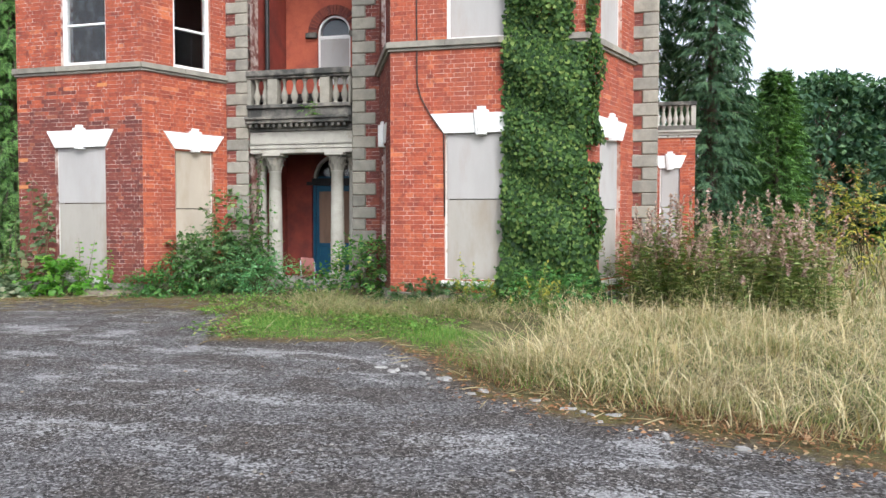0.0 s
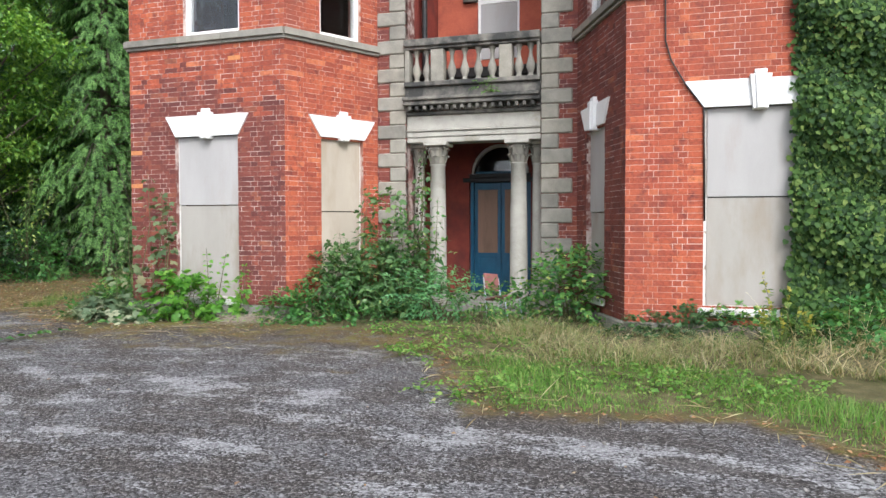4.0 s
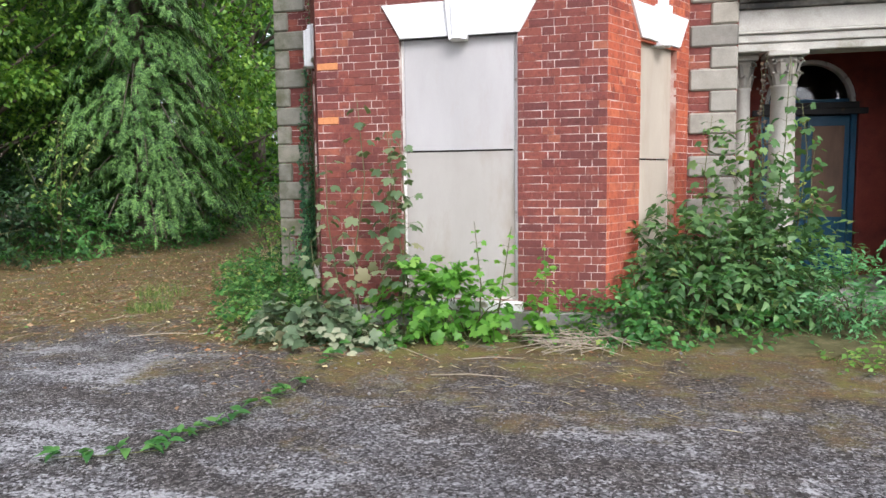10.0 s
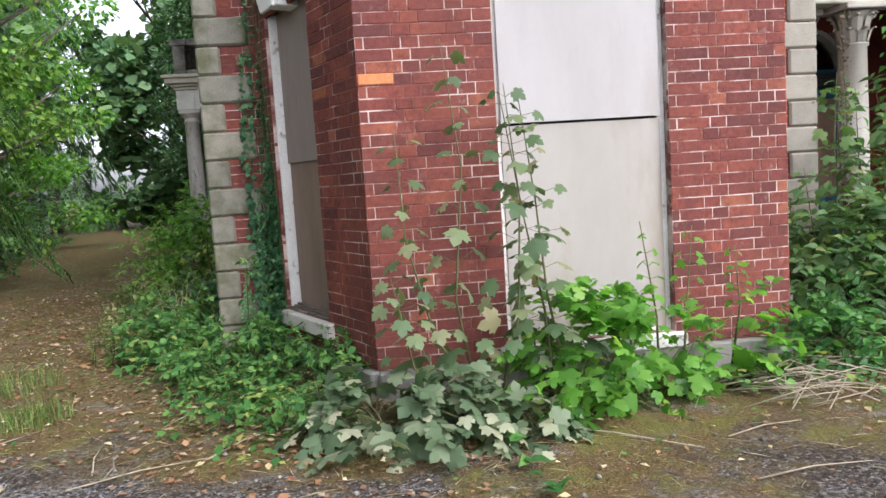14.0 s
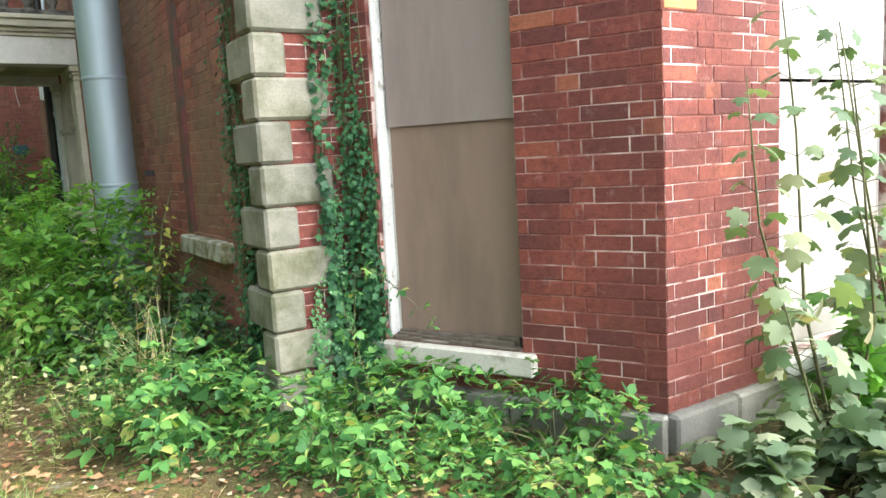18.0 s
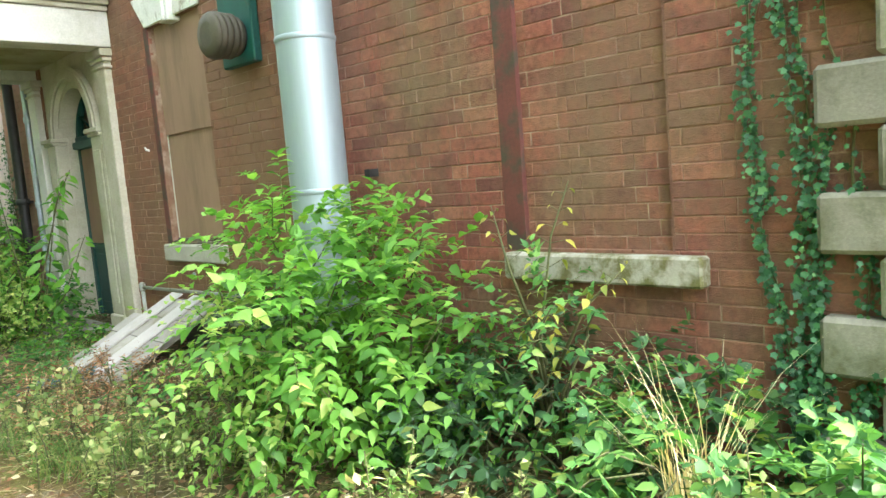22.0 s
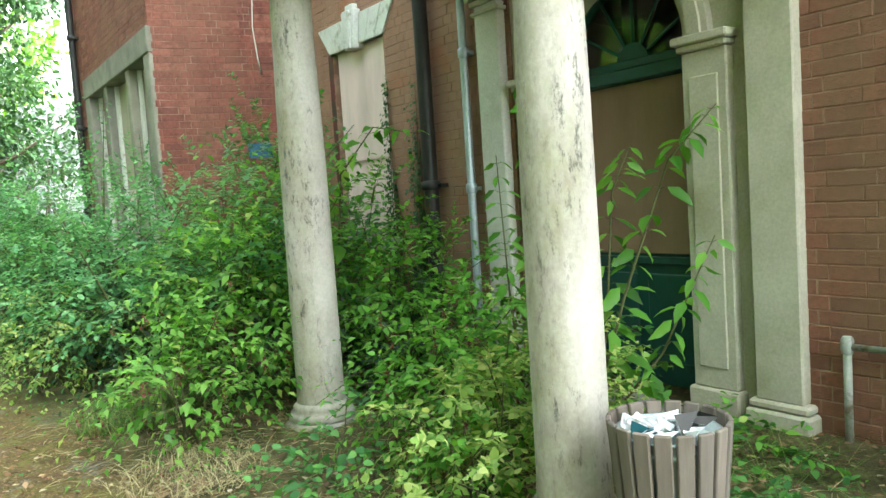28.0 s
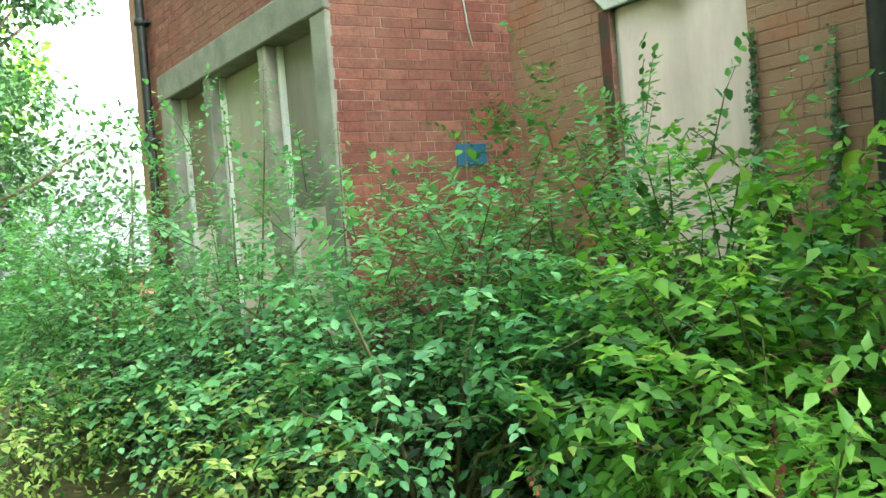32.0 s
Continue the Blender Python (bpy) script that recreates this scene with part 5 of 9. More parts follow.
def corinthian(x, y, z0, z1, r, label, half=False):
    """A stone column with a leafy capital."""
    ob = thing("stone_column", label, "column", pose(x, y, 0), "columns of the entrance")
    part("base", Geo().box(-r * 1.45, r * 1.45, -r * 1.45, r * 1.45, z0 - 0.02, z0 + 0.09).lathe([(r * 1.4, z0 + 0.09), (r * 1.42, z0 + 0.13), (r * 1.15, z0 + 0.16), (r * 1.22, z0 + 0.19), (r * 1.02, z0 + 0.22)], n=20), STONE_PALE, ob)
    zc = z1 - 0.36
    part("shaft", Geo().lathe([(r, z0 + 0.22), (r, z0 + (zc - z0) * 0.35), (r * 0.93, z0 + (zc - z0) * 0.7), (r * 0.85, zc - 0.03), (r * 0.97, zc - 0.02), (r * 0.97, zc)], n=24), STONE_PALE, ob)
    cap = part("capital", Geo().lathe([(r * 0.82, zc), (r * 0.86, zc + 0.15), (r * 1.0, zc + 0.24), (r * 1.18, zc + 0.29)], n=20), STONE, ob, "carved leafy capital")
    part("abacus", Geo().prism([(-r * 1.42, 0), (r * 1.42, 0), (r * 1.42, 0.06), (-r * 1.42, 0.06)], -r * 1.42, r * 1.42), STONE_PALE, cap, bevel=0.01, at=pose(0, 0, zc + 0.30))
    for row, (n, zz, hh, rr) in enumerate(((8, zc + 0.01, 0.13, 0.86), (8, zc + 0.11, 0.15, 0.92))):
        for i in range(n):
            a = 2 * math.pi * (i + 0.5 * row) / n
            w = r * 0.30
            prof = [(rr, 0.0, 1.0), (rr + 0.10, 0.45, 1.05), (rr + 0.22, 0.8, 0.9), (rr + 0.42, 1.0, 0.6), (rr + 0.46, 0.86, 0.25)]
            v = []
            for q0, u, ww in prof:
                for s in (-1, 0, 1):
                    v.append((r * q0 + (0.014 if s == 0 else 0), s * w * ww, zz + hh * u))
            f = [(3 * k + j, 3 * k + j + 1, 3 * k + j + 4, 3 * k + j + 3) for k in range(4) for j in range(2)]
            part("acanthus_leaf", Geo().add(v, f), STONE, cap, at=pose(0, 0, 0, 0, 0, math.degrees(a)))
    for i in range(4):
        a = math.pi / 4 + i * math.pi / 2
        g = Geo()
        g.tube([(r * 1.25 + 0.03 * math.cos(t), 0, zc + 0.255 + 0.03 * math.sin(t)) for t in np.linspace(0, 4.9, 9)], [0.014] * 9, 5)
        part("volute", g, STONE, cap, at=pose(0, 0, 0, 0, 0, math.degrees(a)))
    return ob


for x, y in ((-6.79, 14.22), (-5.41, 14.22), (-7.18, 14.42), (-5.13, 14.42)):
    corinthian(x, y, 0.16, 2.83, 0.145 if y < 14.3 else 0.10, "weathered pale stone column with a leafy capital")

ent = thing("entablature", "soot-stained stone entablature over the entrance", "entablature", kind="structure")
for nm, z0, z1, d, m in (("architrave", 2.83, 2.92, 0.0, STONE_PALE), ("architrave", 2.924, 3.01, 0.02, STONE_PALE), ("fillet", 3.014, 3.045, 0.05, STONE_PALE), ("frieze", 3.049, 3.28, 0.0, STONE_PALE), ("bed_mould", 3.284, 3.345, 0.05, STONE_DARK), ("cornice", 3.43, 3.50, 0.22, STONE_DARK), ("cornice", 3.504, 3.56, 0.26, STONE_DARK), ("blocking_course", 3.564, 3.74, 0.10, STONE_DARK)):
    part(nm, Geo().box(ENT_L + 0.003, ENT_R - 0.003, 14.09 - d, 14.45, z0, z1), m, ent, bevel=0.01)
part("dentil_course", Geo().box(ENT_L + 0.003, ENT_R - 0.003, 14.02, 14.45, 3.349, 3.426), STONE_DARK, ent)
n = 17
for i in range(n):
    x = ENT_L + 0.05 + (ENT_R - ENT_L - 0.1) * (i + 0.5) / n
    part("modillion", Geo().box(x - 0.028, x + 0.028, 13.90, 14.02, 3.352, 3.424), STONE_DARK, ent, bevel=0.006)


def baluster_mesh(h, r, material):
    prof = [(0.75, 0), (0.75, 0.06), (0.5, 0.09), (0.55, 0.13), (1.0, 0.30), (0.92, 0.40), (0.45, 0.62), (0.36, 0.80), (0.55, 0.84), (0.5, 0.90), (0.75, 0.92), (0.75, 1.0)]
    return Geo().lathe([(a * r, b * h) for a, b in prof], n=14).mesh("baluster", material)


bal = thing("balustrade", "sooty stone balustrade with bulbous balusters", "balustrade", pose(0, 14.05, 0))
part("plinth_rail", Geo().box(ENT_L + 0.004, ENT_R - 0.004, -0.12, 0.16, 3.744, 3.82), STONE_DARK, bal, bevel=0.01)
part("top_rail", Geo().box(ENT_L + 0.004, ENT_R - 0.004, -0.14, 0.18, 4.40, 4.52).box(ENT_L + 0.006, ENT_R - 0.006, -0.10, 0.14, 4.35, 4.398), STONE_DARK, bal, "blackened coping", 0.012)
for x0, x1 in ((ENT_L + 0.01, ENT_L + 0.09), (-6.84, -6.62), (-5.69, -5.48), (ENT_R - 0.06, ENT_R - 0.01)):
    part("pedestal", Geo().box(x0, x1, -0.08, 0.12, 3.822, 4.348), STONE, bal, bevel=0.008)
bm_ = baluster_mesh(0.528, 0.075, STONE)
for x in (-7.11, -6.93, -6.50, -6.28, -6.05, -5.82, -5.38, -5.19):
    part("baluster", bm_, STONE, bal, at=pose(x, 0.02, 3.822))

BRICK_BACK = surface("orange_red_wash", (0.36, 0.08, 0.045), (0.44, 0.11, 0.055), 5, 0.8, 0.5, 40, (0.22, 0.05, 0.035), 1.6)
# the recessed wall over the entrance with its arched window
AX, AR, AZ = -6.12, 0.40, 5.75
up = Geo().box(ENT_L, AX - AR, 0, 0.3, 3.5, AZ).box(AX + AR, ENT_R, 0, 0.3, 3.5, AZ).box(AX - AR, AX + AR, 0, 0.3, 3.5, 4.55)
gs = spandrel(AX, AZ, AR, ENT_L, ENT_R, TOP, 0, 0.3)
up.add(gs.v, gs.f)
tagged(part("wall_over_entrance", up, BRICK_BACK, at=pose(0, 15.9, 0)), "dark red rendered wall behind the balcony", "wall", kind="structure")
tagged(part("floor_balcony", Geo().box(ENT_L + 0.004, ENT_R - 0.004, 14.46, 15.89, 3.5, 3.62), STONE_DARK), "stone balcony floor", "floor", kind="structure")
aw = thing("window_balcony", "arched white window, boarded below the glass", "window", pose(0, 15.98, 0), kind="structure")
part("arched_head", arch(AX, AZ, AR - 0.05, AR + 0.0, -0.03, 0.08), WHITE, aw)
part("window_frame", Geo().box(AX - AR, AX - AR + 0.05, -0.03, 0.08, 4.55, AZ).box(AX + AR - 0.05, AX + AR, -0.03, 0.08, 4.55, AZ).box(AX - AR + 0.052, AX + AR - 0.052, -0.03, 0.08, AZ - 0.14, AZ - 0.06), WHITE, aw, bevel=0.005)
part("board", Geo().box(AX - AR + 0.05, AX + AR - 0.05, -0.02, -0.008, 4.58, AZ - 0.143), BOARD, aw)
part("pane", Geo().prism([(AX + (AR - 0.05) * math.cos(math.pi * i / 16), AZ - 0.058 + (AR - 0.05) * math.sin(math.pi * i / 16)) for i in range(17)], 0.02, 0.026), GLASS, aw)
hm = thing("hood_mould", "brick arch with small stone imposts over the window", "arch", pose(0, 15.9, 0), kind="structure")
for i in range(22):
    a, b = math.pi * i / 22 + 0.01, math.pi * (i + 1) / 22 - 0.01
    part("brick", Geo().prism([(AX + AR * math.cos(a), AZ + AR * math.sin(a)), (AX + (AR + 0.22) * math.cos(a), AZ + (AR + 0.22) * math.sin(a)), (AX + (AR + 0.22) * math.cos(b), AZ + (AR + 0.22) * math.sin(b)), (AX + AR * math.cos(b), AZ + AR * math.sin(b))], -0.025, 0.02), BRICK, hm)
for s in (-1, 1):
    part("impost", Geo().box(AX + s * (AR + 0.13) - 0.13, AX + s * (AR + 0.13) + 0.13, -0.10, 0.05, AZ - 0.12, AZ), STONE_DARK, hm, bevel=0.01)


def downpipe(name, label, at, z0, z1, r, material, joints, bracket=0.09):
    ob = thing(name, label, "drainpipe", at)
    pipe = part("pipe", Geo().lathe([(r, z0), (r, z1)], n=14), material, ob)
    for z in joints:
        part("collar", Geo().lathe([(r * 1.05, z), (r * 1.35, z + 0.01), (r * 1.35, z + 0.07), (r * 1.05, z + 0.08)], n=14), material, pipe)
        part("bracket", Geo().box(-r * 2.0, r * 2.0, r * 0.2, bracket, z + 0.02, z + 0.05), material, ob)
    return ob


downpipe("drainpipe", "black iron drainpipe behind the balcony", pose(-7.16, 14.65, 0), 3.62, TOP, 0.05, IRON, (4.6, 6.4), 0.03)
downpipe("cable", "thin cable pinned down the pier by the bay", wall_frame(-7.84, 14.03, 1, 0), 2.9, TOP, 0.012, IRON, (3.4, 4.6, 6.0), 0.03)

for x0, z0 in ((0.006, 2.069), (0.01, 2.61), (1.9, 4.03)):
    part("brick", Geo().box(x0, x0 + 0.222, -0.0065, 0.01, z0 + 0.001, z0 + 0.068), BRICK_PALE, w_left, "pale orange brick", 0.003)

# ---- west side fittings ----
def west_window(s0, s1, z0, z1, mid, mats, label, sill, jamb=True):
    at = west(s1)
    w = s1 - s0
    boarded(at, 0.0, w, z0, z1, mid, mats, WHITE_WORN, label, depth=0.095, left=0.06, right=0.025, sill=sill, sill_mat=STONE_PALE)
    lintel(at, w / 2, z1, w / 2 + 0.03, w / 2 + 0.25, LINTEL_WORN, "flaking white stone lintel with a fluted keystone", zh=0.28, fan=True)
    rotten_rail(at, 0.062, w - 0.03, z0, -0.02, 0.044)
    if jamb:
        jb = thing("window_jamb", "dark red painted brick jamb strip", "jamb", at, kind="structure")
        part("jamb_strip", Geo().box(-0.085, -0.003, -0.006, 0.05, z0 - 0.02, z1), JAMB, jb)


JAMB = surface("dark_red_jamb_paint", (0.115, 0.036, 0.03), (0.155, 0.048, 0.038), 6, 0.7, 0.4, 50, (0.065, 0.05, 0.035), 5, 0.45, 0.6)
west_window(4.40, 5.36, 0.98, 2.94, 1.97, (BOARD_TAN, BOARD_TAN), "sash window boarded with tan sheets, its paint peeling", (0.06, 0.155, 0.07))
west_window(10.12, 11.10, 1.05, 2.91, 1.80, (BOARD_PALE, BOARD_PALE), "sash window boarded with pinkish-grey sheets", (0.10, 0.13, 0.07))
bs = thing("blocked_window_sill", "lichen-stained stone sill under the bricked-up window", "window sill", west(1.20), kind="structure")
part("window_sill", Geo().box(-0.10, 1.00, -0.08, 0.12, 0.845, 0.983), SILL_MOSSY, bs, bevel=0.012)
for x in (0.0,):
    part("jamb_strip", Geo().box(x - 0.125, x + 0.008, -0.004, 0.031, 0.99, 2.95), JAMB, bs, "dark red strip of the old window edge")

part("reveal_strip", Geo().box(0.832, 0.845, -0.001, 0.032, 0.99, 2.95), BRICK_WEST, bs, "brick edge of the recess")

# flue
fl = thing("steel_flue", "tall brushed steel flue pipe strapped to the wall", "flue", west(2.58, -0.29))
tube = part("pipe", Geo().lathe([(0.183, 0.05), (0.183, 9.2)], n=40), FLUE, fl)
for z in (1.36, 2.29, 3.22, 4.15, 5.08, 6.01, 6.94, 7.87):
    part("locking_band", Geo().lathe([(0.183, z), (0.1895, z + 0.006), (0.1895, z + 0.03), (0.183, z + 0.036)], n=40), FLUE, tube)
for z in (0.9, 3.8, 6.8):
    part("wall_bracket", Geo().box(-0.03, 0.03, 0.175, 0.30, z, z + 0.04), GALV, fl)
part("side_box", Geo().box(0.19, 0.24, 0.215, 0.288, 1.44, 1.49), IRON, fl, "small black box at the foot of the flue")

# balanced-flue cowl
cw = thing("vent_cowl", "round olive vent cowl on a dark green wall box", "vent", west(3.72, 0.0, 2.55))
part("wall_box", Geo().box(-0.26, 0.20, -0.07, 0.0, -0.20, 0.55), GREEN_BOX, cw, bevel=0.01)
for k, (y, r) in enumerate(((-0.08, 0.145), (-0.13, 0.165), (-0.18, 0.165), (-0.23, 0.17))):
    g = Geo().lathe([(r - 0.02, 0), (r, 0.012), (r, 0.04), (r - 0.02, 0.052)], n=28)
    part("cowl_ring", g, COWL, cw, at=pose(0, y, 0, 90, 0, 0))
part("cowl_core", Geo().lathe([(0.13, 0), (0.13, 0.24)], n=24), IRON, cw, at=pose(0, -0.05, 0, 90, 0, 0))
part("cowl_face", Geo().lathe([(0.16, 0), (0.165, 0.01), (0.15, 0.03), (0.09, 0.04)], n=28), COWL, cw, at=pose(0, -0.285, 0, 90, 0, 0))

# pipes by the porch
downpipe("drainpipe", "black cast-iron drainpipe, ivy climbing on it", west(9.38, -0.09), 0.05, TOP, 0.062, IRON, (1.45, 3.2, 5.0, 6.8), 0.09)
downpipe("galvanised_pipe", "slim galvanised pipe clipped to the wall", west(8.88, -0.055), 0.4, TOP, 0.032, GALV, (1.4, 2.45, 4.0), 0.06)

# handrail and cover over the cellar light
rail = thing("pipe_rail", "low grey pipe rail along the foot of the wall", "rail", west(0))
part("rail_bar", Geo().tube([(-6.05, -0.05, 0.535), (-3.9, -0.05, 0.57), (-3.1, -0.05, 0.58)], 0.017, 10), PIPE_GREY, rail)
for s in (6.05, 3.95):
    part("rail_post", Geo().tube([(-s, -0.05, 0.0), (-s, -0.05, 0.545)], 0.02, 10), PIPE_GREY, rail)
    part("elbow", Geo().lathe([(0.026, 0.50), (0.03, 0.52), (0.03, 0.57), (0.02, 0.585)], x=-s, y=-0.05, n=12), PIPE_GREY, rail)
SLAB = surface("mossy_slab", (0.075, 0.085, 0.05), (0.13, 0.135, 0.09), 5, 0.7, 0.4, 50, (0.07, 0.09, 0.035), 4, 0.45, 0.6)
well = thing("cellar_light", "stained slab over the dark cellar light", "cellar light", west(4.35), kind="structure")
# Flat black sheet: the shade inside the open pit is painted on the wall.
part("dark_opening", Geo().box(-0.95, 0.9, -0.012, 0.0, 0.03, 0.46), IRON, well, "black sheet for the shade in the cellar opening")
part("sheet", Geo().add([(0.05, -0.34, 0.36), (0.72, -0.34, 0.40), (0.72, -0.02, 0.57), (0.05, -0.02, 0.53), (0.05, -0.34, 0.385), (0.72, -0.34, 0.425), (0.72, -0.02, 0.595), (0.05, -0.02, 0.555)], [(3, 2, 1, 0), (4, 5, 6, 7), (0, 1, 5, 4), (1, 2, 6, 5), (2, 3, 7, 6), (3, 0, 4, 7)]), SLAB, well, "tilted mossy slab", 0.006)

hatch = thing("board_cover", "sloping cover of pale boards over the cellar light", "hatch", west(4.93, -0.12, 0.50) @ pose(0, 0, 0, 26, 0, 0))
rnd = random.Random(4)
for r, (x, end) in enumerate(((-0.44, 0.50), (-0.62, 0.49), (-0.55, 0.50), (-0.60, 0.44))):   # cross boards, laid from the wall outwards
    y1 = -0.01 - 0.262 * r
    cut = rnd.uniform(-0.1, 0.1)
    for a, b in ((x, cut), (cut, end)):
        part("cross_board", Geo().box(a + 0.003, b - 0.003, y1 - 0.255, y1, -0.02 + rnd.uniform(0, 0.004), 0.0), PLANK, hatch, bevel=0.003)
for x, y0 in ((-0.265, -1.05), (0.155, -1.10)):
    part("long_board", Geo().box(x - 0.097, x + 0.097, y0, 0.04, 0.006, 0.028), PLANK_TOP, hatch, "pale long board nailed on top", 0.004)
for x in (-0.38, 0.40):
    part("bearer", Geo().box(x - 0.03, x + 0.03, -1.0, 0.0, -0.075, -0.026), PLANK, hatch)

tap = thing("wall_stub", "small blue-grey pipe stub in the wall under the sill", "pipe stub", west(5.0, 0, 0.70))
part("pipe", Geo().tube([(0, 0.0, 0), (0, -0.03, 0)], 0.011, 8), GALV, tap)
part("flange", Geo().lathe([(0.0001, 0.0), (0.024, 0.0), (0.024, 0.008), (0.012, 0.012)], n=14), GALV, tap, at=pose(0, -0.001, 0, 90, 0, 0))
hook = thing("wall_hook", "small white painted hook stub on the brick", "hook", west(5.62, 0, 1.86))
part("hook_stub", Geo().tube([(0, 0.0, 0), (0, -0.03, 0.005), (0.004, -0.045, 0.03)], [0.012, 0.011, 0.008], 8), WHITE_WORN, hook)

# ---- side porch ----
SP0, SP1, SPOUT = 6.18, 8.80, 1.65    # along the wall, and how far its columns stand out


def sp(s, d, z=0.0):
    return west(s, -d, z)


porch = thing("side_porch", "cream stone side porch with an arched doorway", "porch", west(0), kind="structure")
# arched doorway
DC, DR, SPR = 7.48, 0.57, 2.10
g = spandrel(-DC, SPR, DR + 0.02, -8.40, -6.56, 3.10, 0.02, 0.30)
g.box(-8.40, -DC - DR - 0.02, 0.02, 0.30, 0, SPR).box(-DC + DR + 0.02, -6.56, 0.02, 0.30, 0, SPR)
part("door_surround", g, STUCCO, porch, "cream stucco round the arch")
part("arch_mould", arch(-DC, SPR + 0.09, DR, DR + 0.16, -0.035, 0.05, 24), STUCCO, porch, "moulded arch band")
part("arch_mould", arch(-DC, SPR + 0.09, DR + 0.035, DR + 0.12, -0.055, -0.03, 24), STUCCO, porch)
for s, nm in ((DC - DR - 0.13, "r"), (DC + DR + 0.13, "l")):
    pier = part("impost_pier", Geo().box(-s - 0.14, -s + 0.14, -0.045, 0.10, 0.20, SPR), STUCCO, porch, "panelled pier", 0.008)
    part("pier_panel", Geo().box(-s - 0.09, -s + 0.09, -0.058, -0.045, 0.32, SPR - 0.14), STUCCO, pier, bevel=0.006)
    part("impost", Geo().box(-s - 0.155, -s + 0.155, -0.075, 0.1, SPR, SPR + 0.035).box(-s - 0.175, -s + 0.175, -0.10, 0.1, SPR + 0.037, SPR + 0.085), STUCCO, pier, bevel=0.008)
    part("pier_base", Geo().box(-s - 0.16, -s + 0.16, -0.075, 0.1, 0.05, 0.20), STUCCO, pier, bevel=0.012)
# wall pilasters
for s in (6.39, 8.57):
    shaft = part("pilaster", Geo().box(-s - 0.13, -s + 0.13, -0.075, 0.02, 0.20, 2.79), BEAM if s > 7 else STUCCO, porch, "plain cream-painted pilaster", 0.008)
    part("pilaster_base", Geo().box(-s - 0.18, -s + 0.18, -0.11, 0.02, 0.02, 0.15).box(-s - 0.165, -s + 0.165, -0.095, 0.02, 0.152, 0.20), STUCCO, shaft, bevel=0.014)
    part("pilaster_cap", Geo().box(-s - 0.16, -s + 0.16, -0.09, 0.02, 2.72, 2.75).box(-s - 0.165, -s + 0.165, -0.095, 0.02, 2.79, 2.83).box(-s - 0.19, -s + 0.19, -0.12, 0.02, 2.832, 2.91), STUCCO, shaft, bevel=0.008)
part("soffit", Geo().box(-SP1 + 0.05, -SP0 - 0.05, -SPOUT - 0.12, -0.01, 3.03, 3.10), SOFFIT, porch, "brown-stained cream soffit")
for a, b, y0, y1 in ((-SP1 - 0.0, -SP0 + 0.0, -SPOUT - 0.17, -SPOUT + 0.13), (-SP1, -SP1 + 0.32, -SPOUT + 0.132, -0.005), (-SP0 - 0.32, -SP0, -SPOUT + 0.132, -0.005)):
    part("architrave", Geo().box(a, b, y0, y1, 2.912, 3.25), BEAM, porch, "broad plain white-painted beam", 0.008)
for z0, z1, o in ((3.254, 3.30, 0.03), (3.304, 3.35, 0.07), (3.354, 3.44, 0.14), (3.444, 3.50, 0.18)):
    part("cornice", Geo().box(-SP1 - o, -SP0 + o, -SPOUT - 0.17 - o, -0.005, z0, z1), STUCCO, porch, bevel=0.008)
lamp = thing("porch_light", "round cream bulkhead light, unlit, on the porch soffit", "light fitting", west(7.32, -0.86, 3.03))
part("fitting_base", Geo().lathe([(0.0001, -0.035), (0.10, -0.035), (0.115, -0.02), (0.115, 0.0)], n=24), STUCCO, lamp)
part("diffuser", Geo().lathe([(0.0001, -0.075), (0.05, -0.07), (0.085, -0.05), (0.09, -0.036)], n=24), WHITE_WORN, lamp, "dirty glass bowl")
pb = thing("balustrade", "dark weathered balustrade on the side porch roof", "balustrade", west(0, 0, 3.504))
part("plinth_rail", Geo().box(-SP1, -SP0, -SPOUT - 0.17, -SPOUT + 0.05, 0, 0.09), STONE_DARK, pb, bevel=0.01)
part("top_rail", Geo().box(-SP1 - 0.03, -SP0 + 0.03, -SPOUT - 0.20, -SPOUT + 0.08, 0.50, 0.60), STONE_DARK, pb, bevel=0.01)
part("side_rail", Geo().box(-SP0 - 0.22, -SP0, -SPOUT + 0.06, -0.02, 0, 0.09).box(-SP0 - 0.24, -SP0 + 0.02, -SPOUT + 0.09, -0.02, 0.50, 0.60), STONE_DARK, pb, bevel=0.01)
bs_ = baluster_mesh(0.41, 0.075, STONE_DARK)
for i in range(9):
    part("baluster", bs_, STONE_DARK, pb, at=pose(-SP1 + 0.28 + i * (SP1 - SP0 - 0.56) / 8, -SPOUT - 0.06, 0.09))
for i in range(5):
    part("baluster", bs_, STONE_DARK, pb, at=pose(-SP0 - 0.11, -SPOUT + 0.35 + i * 0.27, 0.09))
for x in (-SP1 + 0.09, -SP0 - 0.09):
    part("pedestal", Geo().box(x - 0.09, x + 0.09, -SPOUT - 0.16, -SPOUT + 0.04, 0.09, 0.498), STONE_DARK, pb, bevel=0.008)
part("porch_step", Geo().box(-8.3, -6.7, -0.75, -0.005, -0.03, 0.06), FLAG, porch, "mossy flagstone step", 0.012)


